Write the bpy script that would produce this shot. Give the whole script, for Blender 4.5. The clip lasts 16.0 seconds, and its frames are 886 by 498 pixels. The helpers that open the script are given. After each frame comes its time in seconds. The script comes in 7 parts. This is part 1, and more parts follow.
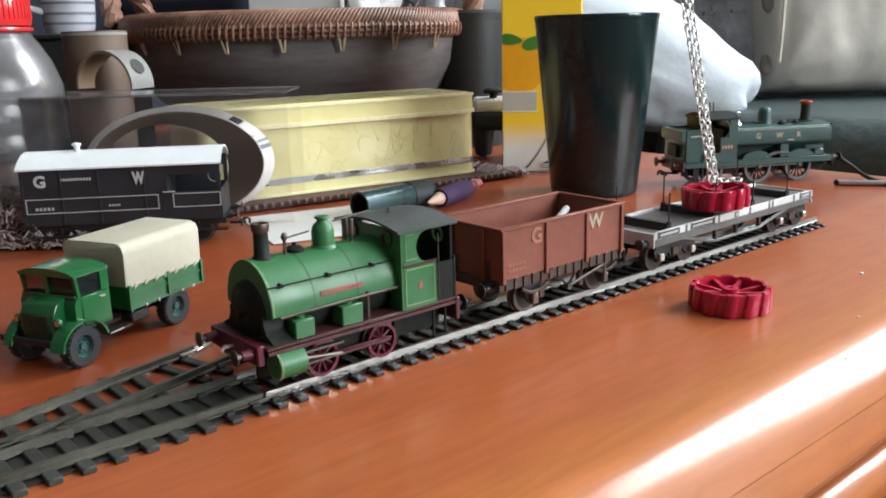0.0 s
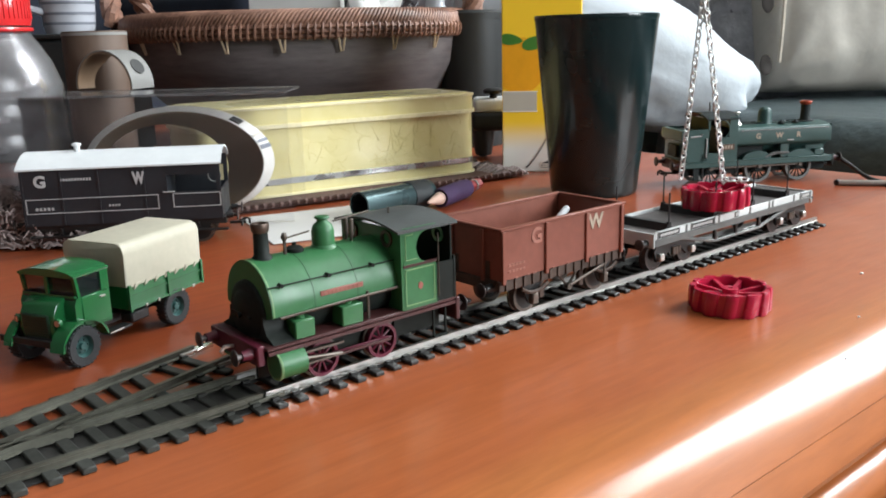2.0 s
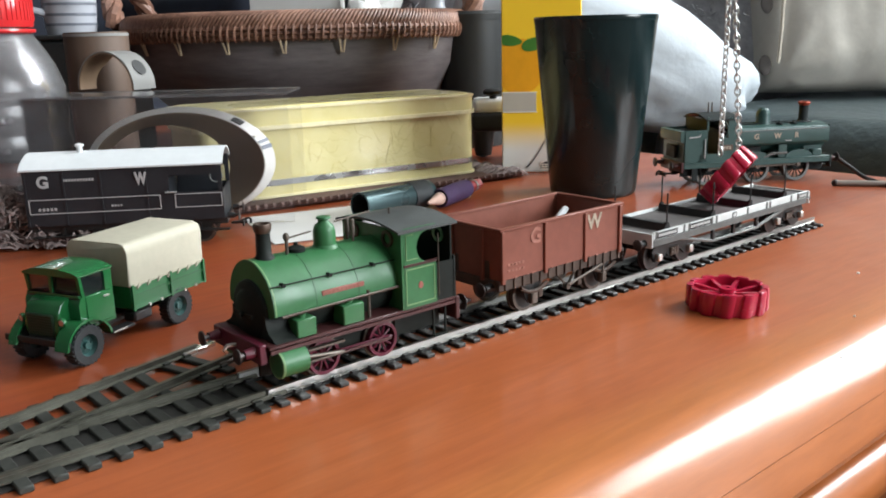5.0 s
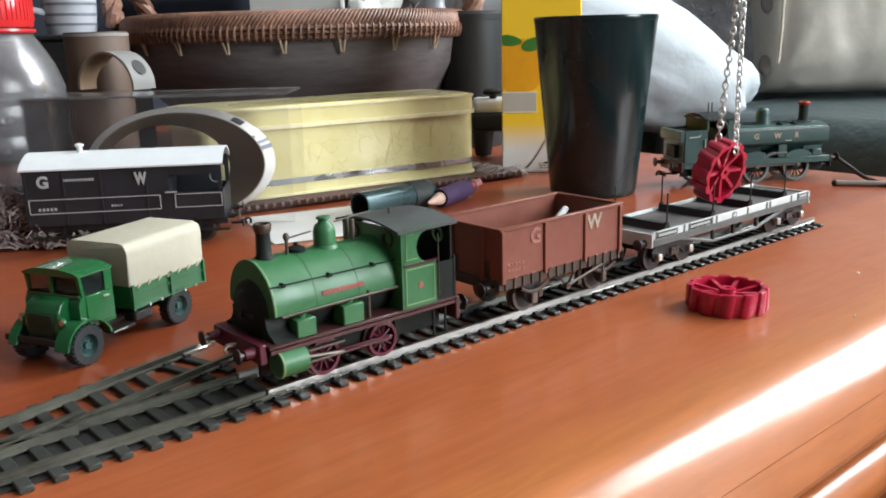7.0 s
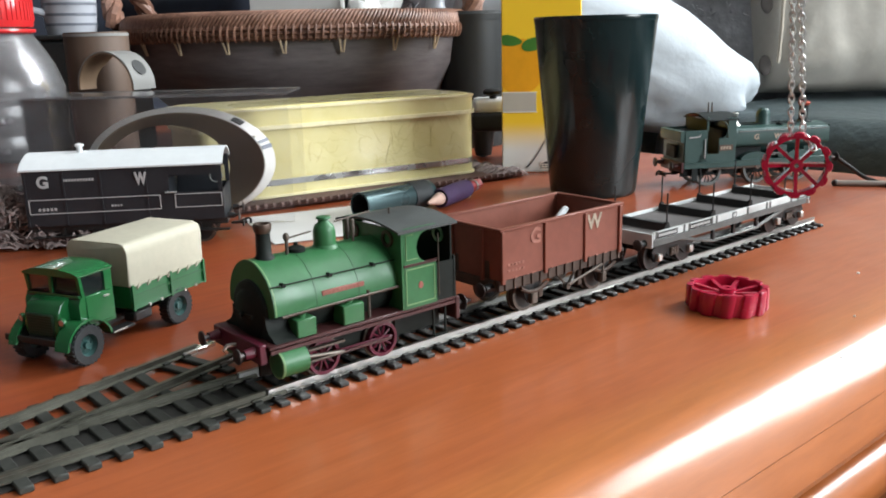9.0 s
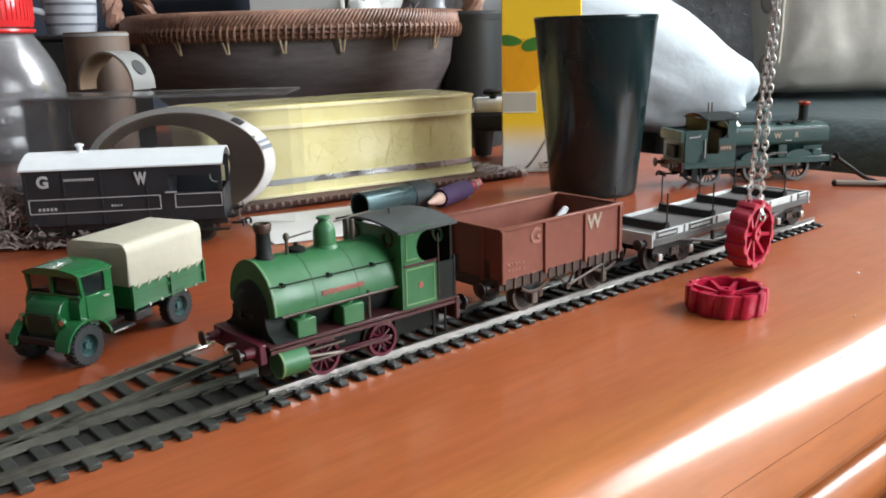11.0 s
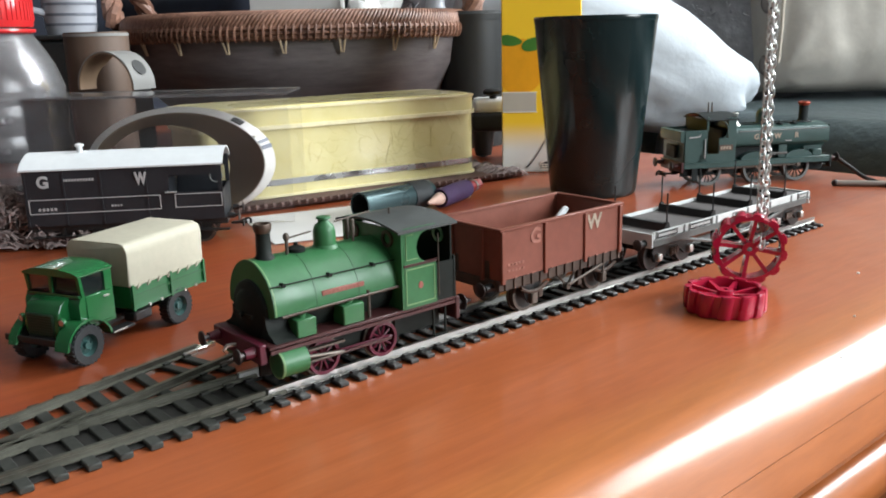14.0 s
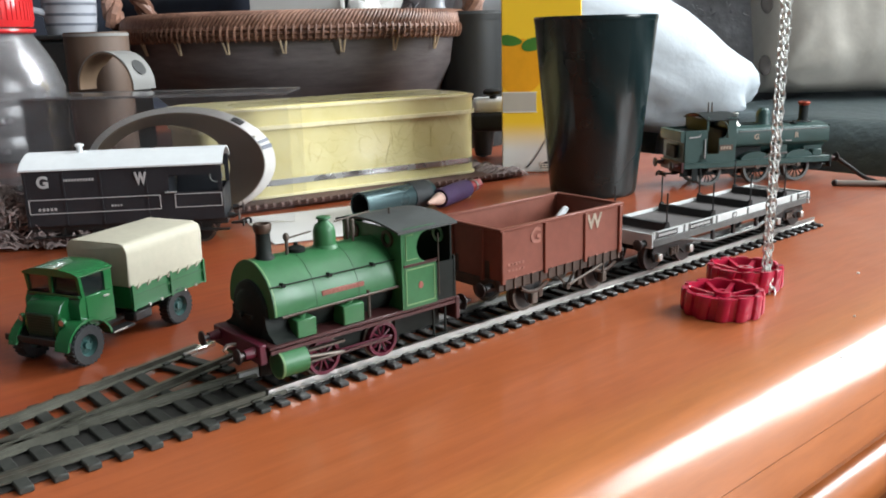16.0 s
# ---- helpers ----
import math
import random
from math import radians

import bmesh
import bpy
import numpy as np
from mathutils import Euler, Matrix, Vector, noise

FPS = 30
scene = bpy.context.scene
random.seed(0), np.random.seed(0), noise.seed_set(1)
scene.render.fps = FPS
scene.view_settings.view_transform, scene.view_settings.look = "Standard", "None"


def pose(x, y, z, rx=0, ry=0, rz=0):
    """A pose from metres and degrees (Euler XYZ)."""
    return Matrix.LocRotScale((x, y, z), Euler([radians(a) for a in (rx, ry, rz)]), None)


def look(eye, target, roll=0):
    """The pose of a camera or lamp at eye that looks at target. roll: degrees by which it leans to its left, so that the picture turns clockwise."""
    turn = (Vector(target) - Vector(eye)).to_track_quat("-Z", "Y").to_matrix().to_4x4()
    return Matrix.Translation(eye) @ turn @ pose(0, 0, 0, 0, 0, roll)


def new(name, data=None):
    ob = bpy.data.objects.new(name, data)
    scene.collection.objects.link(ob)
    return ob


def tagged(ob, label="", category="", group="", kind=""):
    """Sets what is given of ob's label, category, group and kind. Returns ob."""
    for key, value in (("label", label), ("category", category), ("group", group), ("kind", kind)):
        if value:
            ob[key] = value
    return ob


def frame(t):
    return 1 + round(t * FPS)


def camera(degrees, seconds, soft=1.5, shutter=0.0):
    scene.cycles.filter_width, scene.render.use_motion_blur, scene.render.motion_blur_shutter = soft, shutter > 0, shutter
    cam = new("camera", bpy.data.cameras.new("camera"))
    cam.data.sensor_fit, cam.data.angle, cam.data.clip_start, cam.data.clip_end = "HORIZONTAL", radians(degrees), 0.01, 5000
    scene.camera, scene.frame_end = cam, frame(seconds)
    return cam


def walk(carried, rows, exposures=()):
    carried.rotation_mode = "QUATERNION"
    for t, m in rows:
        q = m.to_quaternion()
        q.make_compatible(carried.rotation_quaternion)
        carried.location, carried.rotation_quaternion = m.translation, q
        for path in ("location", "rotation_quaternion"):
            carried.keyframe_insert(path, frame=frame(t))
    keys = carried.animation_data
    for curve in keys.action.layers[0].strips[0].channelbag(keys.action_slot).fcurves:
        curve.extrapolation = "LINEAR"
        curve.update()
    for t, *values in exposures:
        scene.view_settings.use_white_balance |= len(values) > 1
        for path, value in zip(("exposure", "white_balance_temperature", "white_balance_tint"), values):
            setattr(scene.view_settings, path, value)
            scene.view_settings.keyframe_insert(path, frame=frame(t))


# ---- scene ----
cam = camera(53.95, 16.0, soft=1.85, shutter=0.4)

EYE = Vector((-0.1970, -0.2097, 0.0977))
AIM = Vector((0.6336, 0.7353, -0.2406)).normalized()
ROLL = -1.448


def stand(forward):
    eye = EYE + AIM * forward
    return look(eye, eye + AIM, ROLL)


# the lens draws back a little once the load leaves the deck
walk(cam, [(0.0, stand(0.003)), (3.5, stand(0.003)), (3.8, stand(0.0012)), (4.1, stand(0.0)), (16.0, stand(0.0))])

# ---- light ----
world = bpy.data.worlds.new("room_daylight")
scene.world = world
world.use_nodes = True
wn = world.node_tree.nodes
sky = wn.new("ShaderNodeTexSky")
sky.sky_type = "NISHITA"
sky.sun_disc = False
sky.sun_elevation, sky.sun_rotation = radians(40), radians(120)
wn["Background"].inputs["Strength"].default_value = 0.12
world.node_tree.links.new(sky.outputs["Color"], wn["Background"].inputs["Color"])


def window_light(name, loc, target, sx, sy, power, color):
    d = bpy.data.lights.new(name, "AREA")
    d.shape, d.size, d.size_y, d.energy, d.color = "RECTANGLE", sx, sy, power, color
    ob = new(name, d)
    ob.matrix_world = look(loc, target)
    return ob


scene.view_settings.exposure = 0.0
WINDOW_POWER = 104
window_light("window_daylight_east", (1.78, -0.400, 1.18), (0, -0.400, 1.18), 0.70, 1.40, WINDOW_POWER * 0.86, (0.90, 0.965, 1.0))
window_light("window_daylight_south", (1.15, -2.14, 0.95), (0.9, 0, 0.75), 1.15, 1.40, WINDOW_POWER * 0.88, (0.90, 0.965, 1.0))


# ---- materials ----
def mat(name, color, rough=0.5, metal=0.0, scale=400.0, vary=0.15, bump=0.0, bscale=1500.0, coat=0.0, spec=0.5, stretch=(1, 1, 1), second=None,
        trans=0.0, ior=1.45, alpha=1.0, rvary=0.1, sheen=0.0):
    m = bpy.data.materials.new(name)
    m.use_nodes = True
    nt = m.node_tree
    b = nt.nodes["Principled BSDF"]
    b.inputs["Roughness"].default_value, b.inputs["Metallic"].default_value = rough, metal
    b.inputs["Coat Weight"].default_value, b.inputs["Coat Roughness"].default_value = coat, 0.08
    b.inputs["Specular IOR Level"].default_value, b.inputs["IOR"].default_value = spec, ior
    b.inputs["Transmission Weight"].default_value, b.inputs["Alpha"].default_value = trans, alpha
    b.inputs["Sheen Weight"].default_value = sheen
    co = nt.nodes.new("ShaderNodeTexCoord")
    mp = nt.nodes.new("ShaderNodeMapping")
    mp.inputs["Scale"].default_value = stretch
    nt.links.new(co.outputs["Object"], mp.inputs["Vector"])
    n1 = nt.nodes.new("ShaderNodeTexNoise")
    n1.inputs["Scale"].default_value, n1.inputs["Detail"].default_value, n1.inputs["Roughness"].default_value = scale, 6, 0.62
    n2 = nt.nodes.new("ShaderNodeTexNoise")
    n2.inputs["Scale"].default_value, n2.inputs["Detail"].default_value = scale * 0.17, 3
    for n in (n1, n2):
        nt.links.new(mp.outputs["Vector"], n.inputs["Vector"])
    add = nt.nodes.new("ShaderNodeMath")
    add.operation = "ADD"
    nt.links.new(n1.outputs["Fac"], add.inputs[0])
    nt.links.new(n2.outputs["Fac"], add.inputs[1])
    half = nt.nodes.new("ShaderNodeMath")
    half.operation = "MULTIPLY"
    half.inputs[1].default_value = 0.5
    nt.links.new(add.outputs[0], half.inputs[0])
    ramp = nt.nodes.new("ShaderNodeValToRGB")
    lo = [max(0, c * (1 - vary)) for c in color]
    hi = list(second) if second else [min(1, c * (1 + vary)) for c in color]
    ramp.color_ramp.elements[0].position, ramp.color_ramp.elements[1].position = 0.33, 0.67
    ramp.color_ramp.elements[0].color, ramp.color_ramp.elements[1].color = (*lo, 1), (*hi, 1)
    nt.links.new(half.outputs[0], ramp.inputs["Fac"])
    nt.links.new(ramp.outputs["Color"], b.inputs["Base Color"])
    mr = nt.nodes.new("ShaderNodeMapRange")
    mr.inputs["From Min"].default_value, mr.inputs["From Max"].default_value = 0.3, 0.7
    mr.inputs["To Min"].default_value, mr.inputs["To Max"].default_value = max(0.02, rough - rvary), min(1, rough + rvary)
    nt.links.new(n2.outputs["Fac"], mr.inputs["Value"])
    nt.links.new(mr.outputs["Result"], b.inputs["Roughness"])
    if bump:
        nb = nt.nodes.new("ShaderNodeTexNoise")
        nb.inputs["Scale"].default_value, nb.inputs["Detail"].default_value = bscale, 4
        nt.links.new(mp.outputs["Vector"], nb.inputs["Vector"])
        bp = nt.nodes.new("ShaderNodeBump")
        bp.inputs["Strength"].default_value, bp.inputs["Distance"].default_value = bump, 0.3 / bscale
        nt.links.new(nb.outputs["Fac"], bp.inputs["Height"])
        nt.links.new(bp.outputs["Normal"], b.inputs["Normal"])
    return m


def glass(name, color, rough=0.03, ior=1.45, thin=0.75):
    """A thin clear sheet: mostly clear, with the gloss of its surface."""
    m = bpy.data.materials.new(name)
    m.use_nodes = True
    nt = m.node_tree
    nt.nodes.remove(nt.nodes["Principled BSDF"])
    tr = nt.nodes.new("ShaderNodeBsdfTransparent")
    tr.inputs["Color"].default_value = (*color, 1)
    gl = nt.nodes.new("ShaderNodeBsdfGlossy")
    gl.inputs["Roughness"].default_value = rough
    df = nt.nodes.new("ShaderNodeBsdfDiffuse")
    df.inputs["Color"].default_value = (0.75, 0.74, 0.74, 1)
    fr = nt.nodes.new("ShaderNodeFresnel")
    fr.inputs["IOR"].default_value = ior
    nz = nt.nodes.new("ShaderNodeTexNoise")
    nz.inputs["Scale"].default_value = 60
    co = nt.nodes.new("ShaderNodeTexCoord")
    nt.links.new(co.outputs["Object"], nz.inputs["Vector"])
    mul = nt.nodes.new("ShaderNodeMath")
    mul.operation = "MULTIPLY"
    mul.inputs[1].default_value = (1 - thin) * 2
    nt.links.new(nz.outputs["Fac"], mul.inputs[0])
    a = nt.nodes.new("ShaderNodeMixShader")
    nt.links.new(mul.outputs[0], a.inputs["Fac"])
    nt.links.new(tr.outputs[0], a.inputs[1])
    nt.links.new(df.outputs[0], a.inputs[2])
    s = nt.nodes.new("ShaderNodeMixShader")
    nt.links.new(fr.outputs[0], s.inputs["Fac"])
    nt.links.new(a.outputs[0], s.inputs[1])
    nt.links.new(gl.outputs[0], s.inputs[2])
    nt.links.new(s.outputs[0], nt.nodes["Material Output"].inputs["Surface"])
    return m


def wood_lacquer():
    """Boards glued side by side along the table, each of its own tone, under a satin lacquer. The tones also hold
    painted light: sheen in the orange front, dimness in the red back.
    """
    m = bpy.data.materials.new("lacquered_wood")
    m.use_nodes = True
    nt = m.node_tree
    b = nt.nodes["Principled BSDF"]
    b.inputs["Coat Weight"].default_value, b.inputs["Coat Roughness"].default_value = 0.40, 0.14
    b.inputs["Specular IOR Level"].default_value = 0.20

    def node(kind, **values):
        n = nt.nodes.new(kind)
        for k, v in values.items():
            n.inputs[k].default_value = v
        return n

    def math_node(op, a, c):
        n = nt.nodes.new("ShaderNodeMath")
        n.operation = op
        for q, v in enumerate((a, c)):
            if isinstance(v, float):
                n.inputs[q].default_value = v
            else:
                nt.links.new(v, n.inputs[q])
        return n.outputs[0]

    def mix(kind, fac, a, c):
        n = nt.nodes.new("ShaderNodeMix")
        n.data_type, n.blend_type = "RGBA", kind
        for v, q in ((fac, 0), (a, 6), (c, 7)):
            if isinstance(v, (float, tuple)):
                n.inputs[q].default_value = v
            else:
                nt.links.new(v, n.inputs[q])
        return n.outputs[2]

    def grain(stretch, scale, detail=6.0):
        mp = nt.nodes.new("ShaderNodeMapping")
        mp.inputs["Scale"].default_value = stretch
        nt.links.new(co.outputs["Object"], mp.inputs["Vector"])
        n = node("ShaderNodeTexNoise", Scale=scale, Detail=detail, Roughness=0.6, Distortion=0.4)
        nt.links.new(mp.outputs["Vector"], n.inputs["Vector"])
        return n.outputs["Fac"]
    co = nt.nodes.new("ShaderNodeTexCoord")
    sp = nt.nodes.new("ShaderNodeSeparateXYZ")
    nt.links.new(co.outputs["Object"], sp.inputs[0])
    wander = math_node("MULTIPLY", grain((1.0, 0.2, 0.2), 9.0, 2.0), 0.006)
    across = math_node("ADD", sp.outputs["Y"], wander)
    boards_and_light = nt.nodes.new("ShaderNodeValToRGB")
    cr = boards_and_light.color_ramp
    # board tones, with front sheen and a dimmer back painted in
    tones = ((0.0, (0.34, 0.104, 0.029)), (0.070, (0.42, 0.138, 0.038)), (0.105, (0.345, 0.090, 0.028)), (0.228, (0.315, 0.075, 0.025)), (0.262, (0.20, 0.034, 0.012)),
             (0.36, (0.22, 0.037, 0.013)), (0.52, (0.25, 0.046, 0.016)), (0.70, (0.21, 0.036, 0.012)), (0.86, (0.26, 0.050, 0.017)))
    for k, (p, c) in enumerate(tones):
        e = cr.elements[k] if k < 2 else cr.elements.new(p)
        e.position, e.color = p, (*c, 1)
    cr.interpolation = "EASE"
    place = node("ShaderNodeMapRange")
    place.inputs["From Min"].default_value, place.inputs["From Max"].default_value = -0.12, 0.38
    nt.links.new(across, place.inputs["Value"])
    nt.links.new(place.outputs["Result"], boards_and_light.inputs["Fac"])
    fine, broad, cloud = grain((4.0, 34.0, 34.0), 9.0, 9.0), grain((3.0, 16.0, 16.0), 4.0, 5.0), grain((6.0, 9.0, 9.0), 1.6, 3.0)
    tint = mix("MIX", math_node("MULTIPLY", broad, 0.50), boards_and_light.outputs["Color"], (0.38, 0.110, 0.034, 1.0))
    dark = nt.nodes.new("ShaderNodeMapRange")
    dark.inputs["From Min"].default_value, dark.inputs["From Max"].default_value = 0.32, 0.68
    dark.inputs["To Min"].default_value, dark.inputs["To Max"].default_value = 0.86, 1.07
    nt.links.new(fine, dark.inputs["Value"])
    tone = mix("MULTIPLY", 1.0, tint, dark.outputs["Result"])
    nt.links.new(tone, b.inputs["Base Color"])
    rough = nt.nodes.new("ShaderNodeMapRange")
    rough.inputs["From Min"].default_value, rough.inputs["From Max"].default_value = 0.3, 0.7
    rough.inputs["To Min"].default_value, rough.inputs["To Max"].default_value = 0.34, 0.48
    nt.links.new(cloud, rough.inputs["Value"])
    nt.links.new(rough.outputs["Result"], b.inputs["Roughness"])
    bp = node("ShaderNodeBump", Strength=0.06, Distance=0.0008)
    nt.links.new(math_node("ADD", cloud, fine), bp.inputs["Height"])
    nt.links.new(bp.outputs["Normal"], b.inputs["Normal"])
    nt.links.new(bp.outputs["Normal"], b.inputs["Coat Normal"])
    return m


def faded_print():
    """Carton print that runs from cream at the foot to yellow above."""
    m = mat("carton_fading_print", (0.86, 0.52, 0.02), rough=0.4)
    nt = m.node_tree
    co = nt.nodes.new("ShaderNodeTexCoord")
    sp = nt.nodes.new("ShaderNodeSeparateXYZ")
    mr = nt.nodes.new("ShaderNodeMapRange")
    mr.interpolation_type = "SMOOTHSTEP"
    mr.inputs["From Min"].default_value, mr.inputs["From Max"].default_value = 0.013, 0.037
    mx = nt.nodes.new("ShaderNodeMix")
    mx.data_type = "RGBA"
    mx.inputs["A"].default_value, mx.inputs["B"].default_value = (0.84, 0.82, 0.76, 1), (0.93, 0.58, 0.03, 1)
    nt.links.new(co.outputs["Object"], sp.inputs[0])
    nt.links.new(sp.outputs["Z"], mr.inputs["Value"])
    nt.links.new(mr.outputs["Result"], mx.inputs["Factor"])
    nt.links.new(mx.outputs["Result"], nt.nodes["Principled BSDF"].inputs["Base Color"])
    return m


